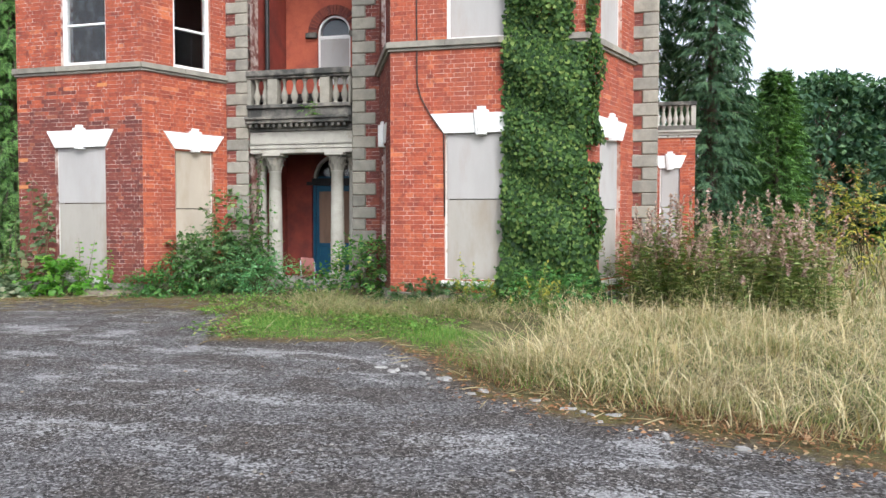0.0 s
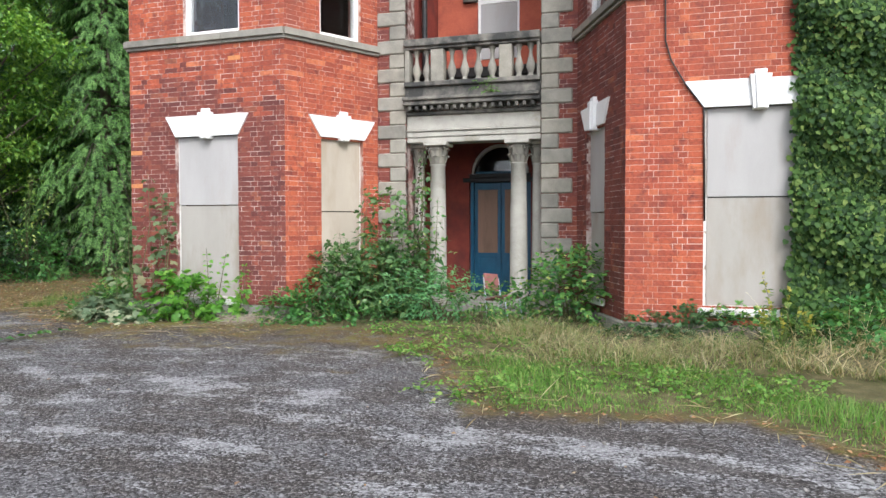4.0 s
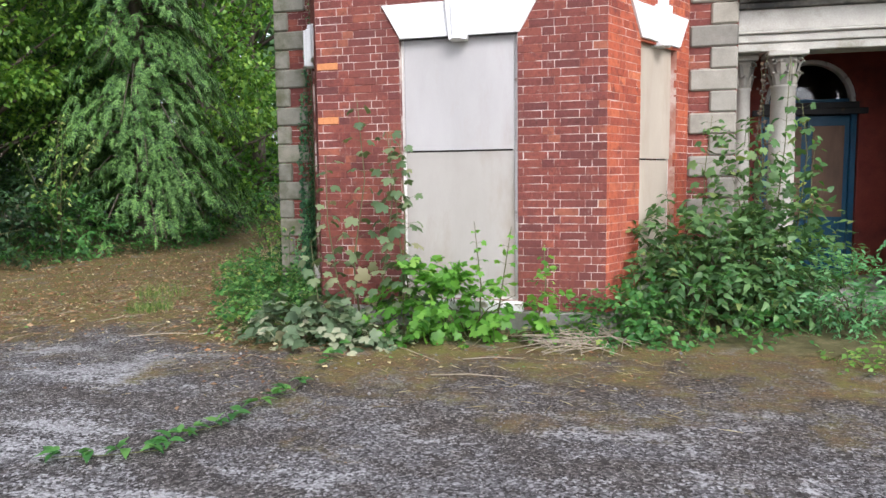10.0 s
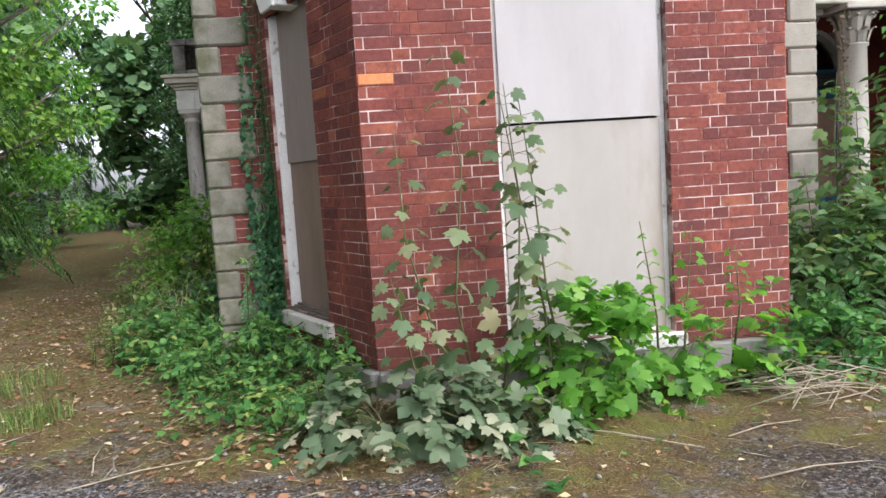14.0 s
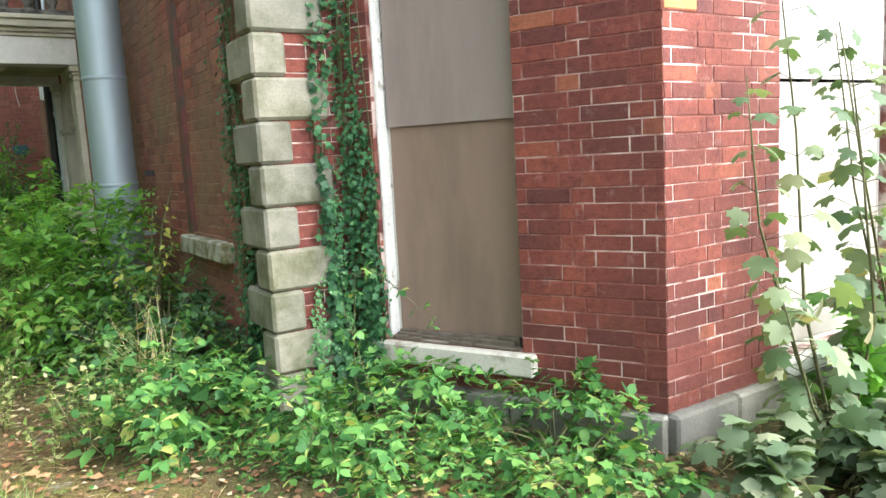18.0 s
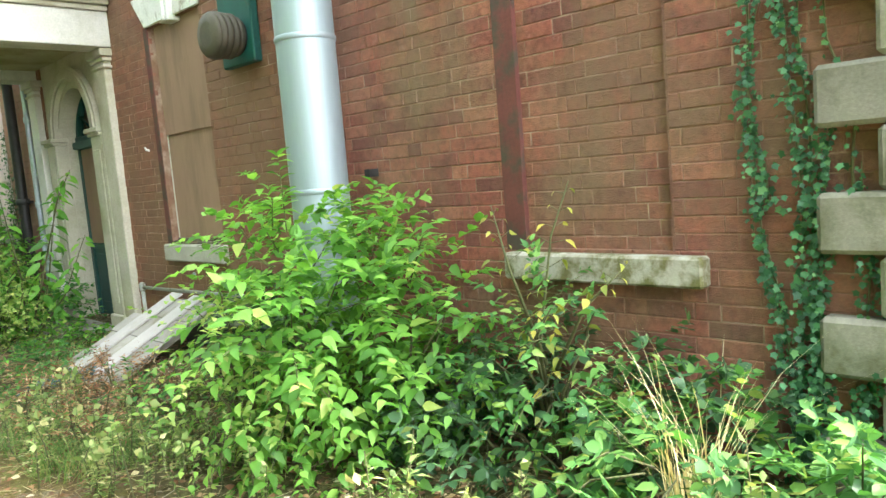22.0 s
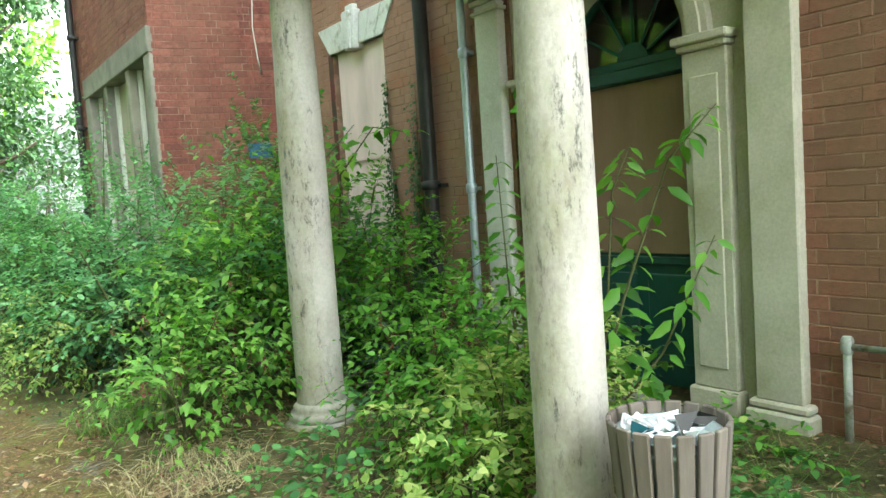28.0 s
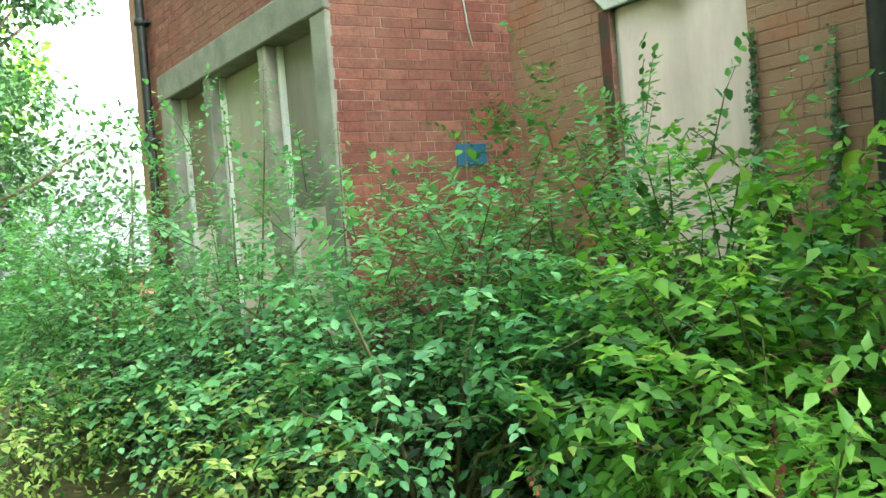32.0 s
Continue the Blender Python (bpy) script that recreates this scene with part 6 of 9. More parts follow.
def tuscan(x, y, label):
    ob = thing("porch_column", label, "column", pose(x, y, 0), "columns of the side porch")
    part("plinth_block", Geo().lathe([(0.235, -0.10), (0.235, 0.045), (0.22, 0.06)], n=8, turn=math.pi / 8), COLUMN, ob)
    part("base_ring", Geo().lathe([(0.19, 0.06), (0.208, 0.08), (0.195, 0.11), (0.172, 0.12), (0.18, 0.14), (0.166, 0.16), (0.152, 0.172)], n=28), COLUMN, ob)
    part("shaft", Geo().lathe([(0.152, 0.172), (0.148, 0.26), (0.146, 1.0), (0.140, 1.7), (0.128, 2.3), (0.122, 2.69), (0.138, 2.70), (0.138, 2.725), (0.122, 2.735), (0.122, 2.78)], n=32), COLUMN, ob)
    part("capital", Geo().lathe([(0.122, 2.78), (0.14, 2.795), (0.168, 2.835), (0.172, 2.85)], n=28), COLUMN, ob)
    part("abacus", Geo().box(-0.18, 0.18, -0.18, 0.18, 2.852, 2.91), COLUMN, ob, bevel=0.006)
    return ob


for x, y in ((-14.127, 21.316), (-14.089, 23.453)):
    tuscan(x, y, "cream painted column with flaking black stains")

sd = thing("door_2", "dark teal door, boarded above with a tan sheet", "door", west(0, 0.24), kind="structure")
part("door_frame", Geo().box(-DC - DR - 0.02, -DC - DR + 0.05, -0.03, 0.06, 0.06, 2.10).box(-DC + DR - 0.05, -DC + DR + 0.02, -0.03, 0.06, 0.06, 2.10), TEAL, sd, bevel=0.005)
lf = part("door_leaf", Geo().box(-DC - DR + 0.055, -DC + DR - 0.055, 0.0, 0.05, 0.07, 2.08), TEAL, sd)
part("boarded_panel", Geo().box(-DC - DR + 0.05, -DC + DR - 0.05, -0.02, -0.002, 0.93, 2.04), BOARD_DOOR, lf, "tan sheet over the upper door", 0.003)
for x0, x1 in ((-DC - 0.42, -DC - 0.04), (-DC + 0.04, -DC + 0.42)):
    part("raised_panel", Geo().box(x0, x1, -0.016, 0.0, 0.22, 0.80), TEAL, lf, bevel=0.01)
part("bottom_rail_mould", Geo().box(-DC - DR + 0.06, -DC + DR - 0.06, -0.025, 0.0, 0.86, 0.91), TEAL, lf, bevel=0.006)
part("transom", Geo().box(-DC - DR, -DC + DR, -0.09, 0.06, 2.05, 2.13).box(-DC - DR, -DC + DR, -0.05, 0.06, 2.13, 2.19), TEAL, sd, "dark green moulded transom", 0.006)
fn = thing("window_side_fanlight", "dark fanlight with radiating bars", "window", west(0, 0.24), kind="structure")
part("window_frame", arch(-DC, SPR + 0.07, DR - 0.045, DR + 0.02, -0.03, 0.05, 22), TEAL, fn)
part("pane", Geo().prism([(-DC + (DR - 0.03) * math.cos(math.pi * i / 20), SPR + 0.08 + (DR - 0.03) * math.sin(math.pi * i / 20)) for i in range(21)], 0.02, 0.026), GLASS, fn)
part("hub", arch(-DC, SPR + 0.07, 0.0, 0.13, -0.015, 0.02, 10), TEAL, fn)
for i in range(1, 6):
    a = math.pi * i / 6
    d = Vector((math.cos(a), 0, math.sin(a)))
    part("glazing_bar", Geo().tube([tuple(Vector((-DC, 0, SPR + 0.07)) + d * 0.12), tuple(Vector((-DC, 0, SPR + 0.07)) + d * (DR - 0.03))], 0.011, 6), TEAL, fn)
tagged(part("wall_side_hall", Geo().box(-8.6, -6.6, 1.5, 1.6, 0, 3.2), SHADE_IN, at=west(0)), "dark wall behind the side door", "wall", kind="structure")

# slatted litter bin
bn = thing("litter_bin", "slatted wooden litter bin full of rubbish by the column", "bin", pose(-14.172, 20.836, 0))
liner = part("liner", Geo().lathe([(0.12, 0.08), (0.172, 0.55), (0.178, 0.56), (0.166, 0.56), (0.15, 0.50)], n=28), GALV, bn, "grey metal liner")
g = Geo().box(-0.026, 0.026, -0.009, 0.009, 0.0, 0.585)
g.v = [(x * (0.86 + 0.36 * z), y - 0.085 * z, z) for x, y, z in g.v]
slat = g.mesh("slat", BIN_WOOD, 0.004)
for i in range(18):
    a = 360 * i / 18
    part("slat", slat, BIN_WOOD, bn, at=pose(0.146 * math.sin(math.radians(a)), -0.146 * math.cos(math.radians(a)), 0.015, 0, 0, a))
for z, r in ((0.10, 0.132), (0.50, 0.166)):
    part("hoop", Geo().lathe([(r, z), (r + 0.008, z), (r + 0.008, z + 0.025), (r, z + 0.025)], n=28), GALV, bn)
part("foot", Geo().lathe([(0.05, -0.02), (0.05, 0.09)], n=12), IRON, bn)
rub = np.random.default_rng(8)
for i in range(9):
    a, r = rub.uniform(0, 6.28), rub.uniform(0, 0.12)
    g = Geo()
    n = 7
    g.add([(rub.normal(0, 0.045), rub.normal(0, 0.045), rub.normal(0, 0.02)) for _ in range(n)], [(0, 1, 2), (0, 2, 3), (0, 3, 4), (0, 4, 5), (0, 5, 6), (1, 3, 5)])
    part("crumpled_litter", g, (PAPER, GALV, PAPER, PAPER, TEAL_BAG, PAPER, IRON, GALV, PAPER)[i], liner, at=pose(r * math.cos(a), r * math.sin(a), 0.56 + 0.03 * rub.random()))

# wing window: stone lintel, jambs, mullions and boards
wg = thing("window_wing", "tall stone-mullioned window with boarded lights", "window", WING_W @ Matrix.Translation((-0.25, 0, 0)), kind="structure")
part("stone_lintel", Geo().box(0.56, 4.06, -0.03, 0.33, 3.12, 3.40), STONE, wg, "broad weathered stone lintel", 0.012)
for x0, x1 in ((0.58, 0.86), (3.83, 4.058)):
    part("stone_jamb", Geo().box(x0, x1, -0.02, 0.33, 0.8, 3.118), STONE, wg, bevel=0.012)
for x in (1.79, 2.98):
    part("mullion", Geo().box(x - 0.07, x + 0.07, 0.0, 0.17, 0.8, 3.118), STONE, wg, "plain stone mullion", 0.012)
part("window_sill", Geo().box(0.5, 4.06, -0.10, 0.33, 0.66, 0.798), STONE, wg, bevel=0.012)
for x0, x1, sheet in ((0.86, 1.72, BOARD_TAUPE), (1.86, 2.91, BOARD_WARM), (3.05, 3.83, BOARD_PINK)):
    part("board", Geo().box(x0 + 0.04, x1 - 0.002, 0.15, 0.165, 1.75, 3.10), sheet, wg)
    part("board", Geo().box(x0 + 0.04, x1 - 0.002, 0.155, 0.17, 0.82, 1.744), BOARD_PALE, wg)
    part("window_frame", Geo().box(x0 + 0.002, x0 + 0.045, 0.10, 0.20, 0.82, 3.11), WHITE_WORN, wg, "flaking white frame member", 0.005)
downpipe("drainpipe", "black iron drainpipe at the wing corner", WING_W @ Matrix.Translation((0.12, -0.08, 0)), 0.0, 6.4, 0.05, IRON, (1.5, 2.7, 4.0), 0.08)
wb = thing("loose_wire", "thin pale wire hanging down the wing wall", "wire", WING_S)
part("wire", Geo().tube([(1.10, -0.01, 5.0), (1.12, -0.012, 4.0), (1.08, -0.012, 3.4), (1.11, -0.02, 3.05), (1.14, -0.02, 2.88)], 0.007, 5), WHITE_WORN, wb)
sg = thing("wall_plate", "small blue enamel plate on the wing wall", "sign", WING_S @ Matrix.Translation((1.06, 0, 1.96)))
part("plate", Geo().box(-0.13, 0.13, -0.02, -0.004, 0, 0.17), BLUE, sg, bevel=0.004)

# ---- east wing and front bits ----
EW = wall_frame(0.93, 20.0, 1, 0)
ew = brick_wall("wall_east_wing", "red brick front of the low east wing", EW, 1.32, 0.0, 3.62, [(0.44, 0.94, 0.7, 2.83)], BRICK_ORANGE, MORTAR_RED)
tagged(part("wall_east_wing_side", Geo().box(0.05, 5, 0.004, 0.3, 0, 3.62), BRICK, at=wall_frame(2.25, 20.0, 0, 1)), "red brick side of the low east wing", "wall", kind="structure")
tagged(part("roof_east_wing", Geo().box(-0.02, 1.31, 0.02, 5.0, 3.62, 3.66), STONE_DARK, at=EW), "flat roof of the east wing", "roof", kind="structure")
boarded(EW, 0.44, 0.94, 0.7, 2.83, 1.8, (BOARD, BOARD), WHITE, "narrow boarded window of the east wing")
lintel(EW, 0.69, 2.83, 0.27, 0.41, WHITE, PAINT_LINTEL)
ewc = thing("east_wing_cornice", "pale stone cornice of the east wing", "cornice", EW, kind="structure")
for z0, z1, o, m in ((3.62, 3.68, 0.04, WHITE_WORN), (3.684, 3.75, 0.09, STONE_PALE), (3.754, 3.81, 0.13, STONE_PALE)):
    part("cornice", Geo().box(-0.01, 1.32 + o, -o, 0.3, z0, z1), m, ewc, bevel=0.008)
eb = thing("balustrade", "sooty stone balustrade on the east wing roof", "balustrade", EW @ Matrix.Translation((0, 0, 3.812)))
part("plinth_rail", Geo().box(0, 1.32, -0.06, 0.14, 0, 0.12), STONE_DARK, eb, bevel=0.008)
part("top_rail", Geo().box(0, 1.34, -0.08, 0.16, 0.64, 0.74), STONE_DARK, eb, bevel=0.008)
part("pedestal", Geo().box(1.20, 1.32, -0.05, 0.12, 0.122, 0.638), STONE_PALE, eb, bevel=0.008)
be = baluster_mesh(0.518, 0.07, STONE_PALE)
for i in range(8):
    part("baluster", be, STONE_PALE, eb, at=pose(0.07 + i * 0.15, 0.04, 0.121))

# cable that crosses the right bay
cb = thing("wall_cable", "dark cable sagging down the brick bay wall", "cable", F_RIGHT)
part("stem", Geo().tube([(0.48, -0.02, 6.4), (0.47, -0.02, 5.0), (0.48, -0.03, 3.75), (0.55, -0.03, 3.5), (0.72, -0.03, 3.2), (0.94, -0.02, 2.9), (0.96, -0.02, 1.5)], 0.011, 6), IRON, cb)

# red chair left in the weeds before the entrance
ch = thing("chair", "faded red plastic chair half hidden in weeds", "chair", pose(-5.36, 12.95, -0.04, -12, 6, 62))
part("seat", Geo().box(-0.2, 0.2, -0.2, 0.2, 0.40, 0.435), RED_CHAIR, ch, bevel=0.015)
part("backrest", Geo().prism([(-0.19, 0.55), (0.19, 0.55), (0.16, 0.82), (-0.16, 0.82)], 0.19, 0.215), RED_CHAIR, ch, bevel=0.01)
for x in (-0.17, 0.17):
    part("leg", Geo().tube([(x, -0.17, 0.40), (x, -0.2, -0.05)], 0.011, 8), GALV, ch)
    part("leg", Geo().tube([(x, 0.2, 0.75), (x, 0.19, 0.40), (x, 0.22, -0.05)], 0.011, 8), GALV, ch)

# slate-roofed outhouse behind the wing
oh = thing("outhouse", "low brick outhouse with a mossy grey slate roof", "outbuilding", pose(-14.2, 38.6, 0))
for x0, x1, y0, y1 in ((0, 3.6, 0, 0.22), (0, 0.22, 0.224, 3.2), (3.38, 3.6, 0.224, 3.2), (0.224, 3.376, 2.98, 3.2)):
    part("wall", Geo().box(x0, x1, y0, y1, 0, 1.22), BRICK_WING, oh)
for k in range(12):
    u0, u1 = k / 12, (k + 1.2) / 12
    x0 = -0.15 + 1.5 * u0                 # the hip cuts the west end
    ring = lambda dz: [(x0, -0.2 + 3.4 * u0, 1.28 + 3.2 * u0 + dz + 0.03), (3.75, -0.2 + 3.4 * u0, 1.28 + 3.2 * u0 + dz + 0.03), (3.75, -0.2 + 3.4 * u1, 1.28 + 3.2 * u1 + dz + 0.01), (x0 + 0.15, -0.2 + 3.4 * u1, 1.28 + 3.2 * u1 + dz + 0.01)]
    part("slate_course", Geo().add(ring(0.0) + ring(0.02), [(3, 2, 1, 0), (4, 5, 6, 7), (0, 1, 5, 4), (1, 2, 6, 5), (2, 3, 7, 6), (3, 0, 4, 7)]), SLATE, oh)

# ---- ground ----
GRASS_EDGE = [(-8.6, 12.3), (-7.0, 11.9), (-5.7, 11.1), (-5.1, 9.3), (-4.4, 8.0), (-2.5, 8.3), (-1.7, 7.3), (-0.97, 6.0), (-0.2, 5.5), (1.6, 4.7), (6.0, 3.3), (14.0, 1.4)]
VERGE = [(-30.0, 2.0), (-23.0, 10.0), (-20.6, 14.0), (-18.9, 17.0), (-18.0, 20.0), (-18.6, 24.0), (-20.2, 30.0), (-22.9, 41.0), (-25.0, 60.0)]
BANK = [(-8.9, 12.0), (-10.5, 11.9), (-11.6, 11.8), (-12.6, 12.3), (-13.4, 13.6), (-13.9, 15.0), (-14.3, 17.0), (-14.4, 19.2), (-15.1, 21.0), (-15.2, 24.5), (-15.8, 28.0), (-16.0, 34.0), (-18.5, 60.0)]


def inside(px, py, poly):
    r = np.zeros(px.shape, bool)
    for (ax, ay), (bx, by) in zip(poly, poly[1:] + poly[:1]):
        hit = ((ay > py) != (by > py)) & (px < (bx - ax) * (py - ay) / (by - ay + 1e-12) + ax)
        r ^= hit
    return r


def gap(px, py, line):
    """Distance to a line of points."""
    best = np.full(px.shape, 1e9)
    for (ax, ay), (bx, by) in zip(line, line[1:]):
        dx, dy = bx - ax, by - ay
        k = np.clip(((px - ax) * dx + (py - ay) * dy) / (dx * dx + dy * dy), 0, 1)
        best = np.minimum(best, np.hypot(px - ax - k * dx, py - ay - k * dy))
    return best


def signed(px, py, line, closing):
    d = gap(px, py, line)
    return np.where(inside(px, py, line + closing), d, -d)


def grassy(px, py):
    a = signed(px, py, GRASS_EDGE, [(60, -20), (60, 80), (-8.6, 80)])
    b = signed(px, py, VERGE, [(-80, 60), (-80, 2)])
    c = signed(px, py, BANK, [(-8, 60), (-8, 12.0)])
    return np.maximum(np.maximum(a, b), c)


def mossy(px, py):
    """How far the growth of moss and soil has crept over the drive."""
    w = np.clip((-11.5 - px) / 3.0, 0, 1) * np.clip((py - 9.0 - 0.35 * (px + 14)) / 4.0, 0, 1)
    edge = np.clip(1.0 + grassy(px, py) / np.where(px > -7.5, 0.45, 1.6), 0, 1)
    front = np.clip(1.1 - (12.4 - py) / 3.6, 0, 1) * np.clip((px + 14) / 3, 0, 1)
    return np.clip(np.maximum(np.maximum(w, edge * 0.9), front * 0.85), 0, 1)


def ground_sheet():
    xs = np.concatenate([[-400, -150, -70, -45], np.arange(-30, 16.01, 0.3), [22, 40, 80, 160, 400]])
    ys = np.concatenate([[-400, -120, -50, -20], np.arange(-8, 36.01, 0.3), [45, 60, 90, 160, 400]])
    X, Y = np.meshgrid(xs, ys)
    soil = grassy(X, Y)
    Z = np.clip(soil, 0, 1.5) * 0.035
    near = (np.abs(X + 7) < 24) & (np.abs(Y - 14) < 23)
    Z += np.where(near, 0.012 * np.sin(X * 1.7 + 0.6 * np.sin(Y * 1.3)) * np.sin(Y * 1.1), 0)
    nx, ny = len(xs), len(ys)
    i = np.arange(nx * ny).reshape(ny, nx)
    q = np.stack([i[:-1, :-1], i[:-1, 1:], i[1:, 1:], i[1:, :-1]], -1).reshape(-1, 4)
    me = bpy.data.meshes.new("ground")
    me.from_pydata(np.stack([X, Y, Z], -1).reshape(-1, 3).tolist(), [], q.tolist())
    me.polygons.foreach_set("use_smooth", [True] * len(q))
    for nm, val in (("soil", np.clip(soil / 0.9 + 0.5, 0, 1)), ("moss", mossy(X, Y))):
        me.attributes.new(nm, "FLOAT", "POINT").data.foreach_set("value", val.astype(np.float32).ravel())
    return me


def ground_material():
    m, t, p = node_mat("worn_drive_and_soil")
    attr = lambda nm: field_of(t, nm)
    fine = grain(t, 140, 6, 0.75)
    chips = t.nodes.new("ShaderNodeTexVoronoi")
    chips.inputs["Scale"].default_value = 62
    t.links.new(t.nodes.new("ShaderNodeNewGeometry").outputs["Position"], chips.inputs["Vector"])
    each = t.nodes.new("ShaderNodeSeparateColor")
    t.links.new(chips.outputs["Color"], each.inputs[0])
    grit = calc(t, "ADD", calc(t, "MULTIPLY", each.outputs[0], 0.75), calc(t, "MULTIPLY", grain(t, 55, 5, 0.75, low=0.3, high=0.7), 0.25))
    tar = ramp(t, grit, [(0.12, (0.024, 0.022, 0.022)), (0.45, (0.090, 0.086, 0.086)), (0.7, (0.155, 0.150, 0.150)), (0.92, (0.34, 0.335, 0.335))])

    def broken(field, low, high):
        """Patches whose edges break up along the chippings."""
        mr_ = t.nodes.new("ShaderNodeMapRange")
        mr_.inputs[1].default_value, mr_.inputs[2].default_value = low, high
        t.links.new(calc(t, "ADD", field, calc(t, "MULTIPLY", calc(t, "SUBTRACT", grit, 0.5), 0.09)), mr_.inputs[0])
        return mr_.outputs[0]

    worn = broken(grain(t, 1.7, 9, 0.66, stretch=(0.55, 1.15, 1), offset=2), 0.525, 0.575)
    tar = mixer(t, calc(t, "MULTIPLY", worn, 0.92), tar, ramp(t, grit, [(0.1, (0.16, 0.157, 0.157)), (0.5, (0.28, 0.277, 0.276)), (0.9, (0.43, 0.427, 0.424))]))
    dark = broken(calc(t, "SUBTRACT", 1.0, grain(t, 1.9, 11, 0.76, stretch=(0.6, 1.0, 1), offset=9)), 0.47, 0.53)
    dark = calc(t, "SUBTRACT", 1.0, dark)
    tar = mixer(t, calc(t, "MULTIPLY", dark, 0.85), tar, ramp(t, grit, [(0.1, (0.020, 0.017, 0.015)), (0.6, (0.064, 0.055, 0.049)), (0.82, (0.13, 0.115, 0.10)), (1.0, (0.42, 0.40, 0.38))]))
    specks = grain(t, 95, 3, 0.65, low=0.635, high=0.665)
    tar = mixer(t, calc(t, "MULTIPLY", specks, 0.95), tar, (0.55, 0.53, 0.50))
    # soil and black moss work into the tar well before they cover it
    creep = t.nodes.new("ShaderNodeMapRange")
    creep.inputs[1].default_value, creep.inputs[2].default_value = 0.22, 0.62
    t.links.new(calc(t, "ADD", attr("moss"), calc(t, "MULTIPLY", calc(t, "SUBTRACT", grain(t, 2.1, 8, 0.75, offset=51), 0.5), 1.1)), creep.inputs[0])
    tar = mixer(t, calc(t, "MULTIPLY", creep.outputs[0], 0.85), tar, ramp(t, grit, [(0.1, (0.022, 0.017, 0.012)), (0.6, (0.072, 0.056, 0.040)), (0.84, (0.14, 0.115, 0.085)), (0.96, (0.46, 0.42, 0.37))]))
    moss_c = ramp(t, grain(t, 7, 7, 0.7), [(0.28, (0.058, 0.042, 0.020)), (0.45, (0.155, 0.098, 0.042)), (0.58, (0.125, 0.105, 0.032)), (0.72, (0.26, 0.19, 0.085))])
    moss_c = mixer(t, 0.8, moss_c, ramp(t, grain(t, 45, 7, 0.8, offset=12), [(0.32, (0.25, 0.25, 0.25)), (0.5, (0.9, 0.9, 0.9)), (0.66, (1.6, 1.55, 1.45))]), "MULTIPLY")
    moss_c = mixer(t, calc(t, "MULTIPLY", grain(t, 2.3, 7, 0.75, low=0.54, high=0.62, offset=14), 0.7), moss_c, ramp(t, grit, [(0.1, (0.06, 0.052, 0.046)), (0.9, (0.30, 0.28, 0.25))]))
    moss_c = mixer(t, grain(t, 70, 4, 0.7, low=0.60, high=0.65, offset=31), moss_c, (0.40, 0.32, 0.21))
    moss_c = mixer(t, grain(t, 26, 6, 0.75, low=0.56, high=0.64, offset=37), moss_c, (0.045, 0.032, 0.02))
    moss_c = mixer(t, calc(t, "MULTIPLY", grain(t, 3.1, 6, 0.7, low=0.49, high=0.64, offset=41), 0.72), moss_c, (0.14, 0.138, 0.028))
    moss = calc(t, "ADD", attr("moss"), calc(t, "MULTIPLY", calc(t, "SUBTRACT", grain(t, 1.3, 7, 0.7, offset=4), 0.5), 2.2))
    mr = t.nodes.new("ShaderNodeMapRange")
    mr.inputs[1].default_value, mr.inputs[2].default_value = 0.40, 0.72
    t.links.new(moss, mr.inputs[0])
    col = mixer(t, mr.outputs[0], tar, moss_c)
    earth = ramp(t, grain(t, 5, 7, 0.7, offset=6), [(0.3, (0.06, 0.052, 0.024)), (0.5, (0.115, 0.105, 0.042)), (0.7, (0.23, 0.185, 0.095))])
    earth = mixer(t, 0.5, earth, ramp(t, fine, [(0.3, (0.35, 0.35, 0.35)), (0.7, (1.2, 1.2, 1.2))]), "MULTIPLY")
    soil = calc(t, "ADD", attr("soil"), calc(t, "MULTIPLY", calc(t, "SUBTRACT", grain(t, 2.6, 6, 0.7, offset=8), 0.5), 0.9))
    sr = t.nodes.new("ShaderNodeMapRange")
    sr.inputs[1].default_value, sr.inputs[2].default_value = 0.42, 0.62
    t.links.new(soil, sr.inputs[0])
    col = mixer(t, sr.outputs[0], col, earth)
    t.links.new(col, p.inputs["Base Color"])
    p.inputs["Roughness"].default_value = 0.92
    p.inputs["Specular IOR Level"].default_value = 0.25
    relief(t, p, calc(t, "ADD", calc(t, "MULTIPLY", chips.outputs["Distance"], -1.0), calc(t, "MULTIPLY", fine, 0.8)), 1.0, 0.012)
    return m


def field_of(t, nm):
    n = t.nodes.new("ShaderNodeAttribute")
    n.attribute_name = nm
    return n.outputs["Fac"]


gm = ground_sheet()
gm.materials.append(ground_material())
tagged(part("ground", gm, None), "cracked tarmac drive creeping over with moss, soil and grass", "ground", kind="structure")

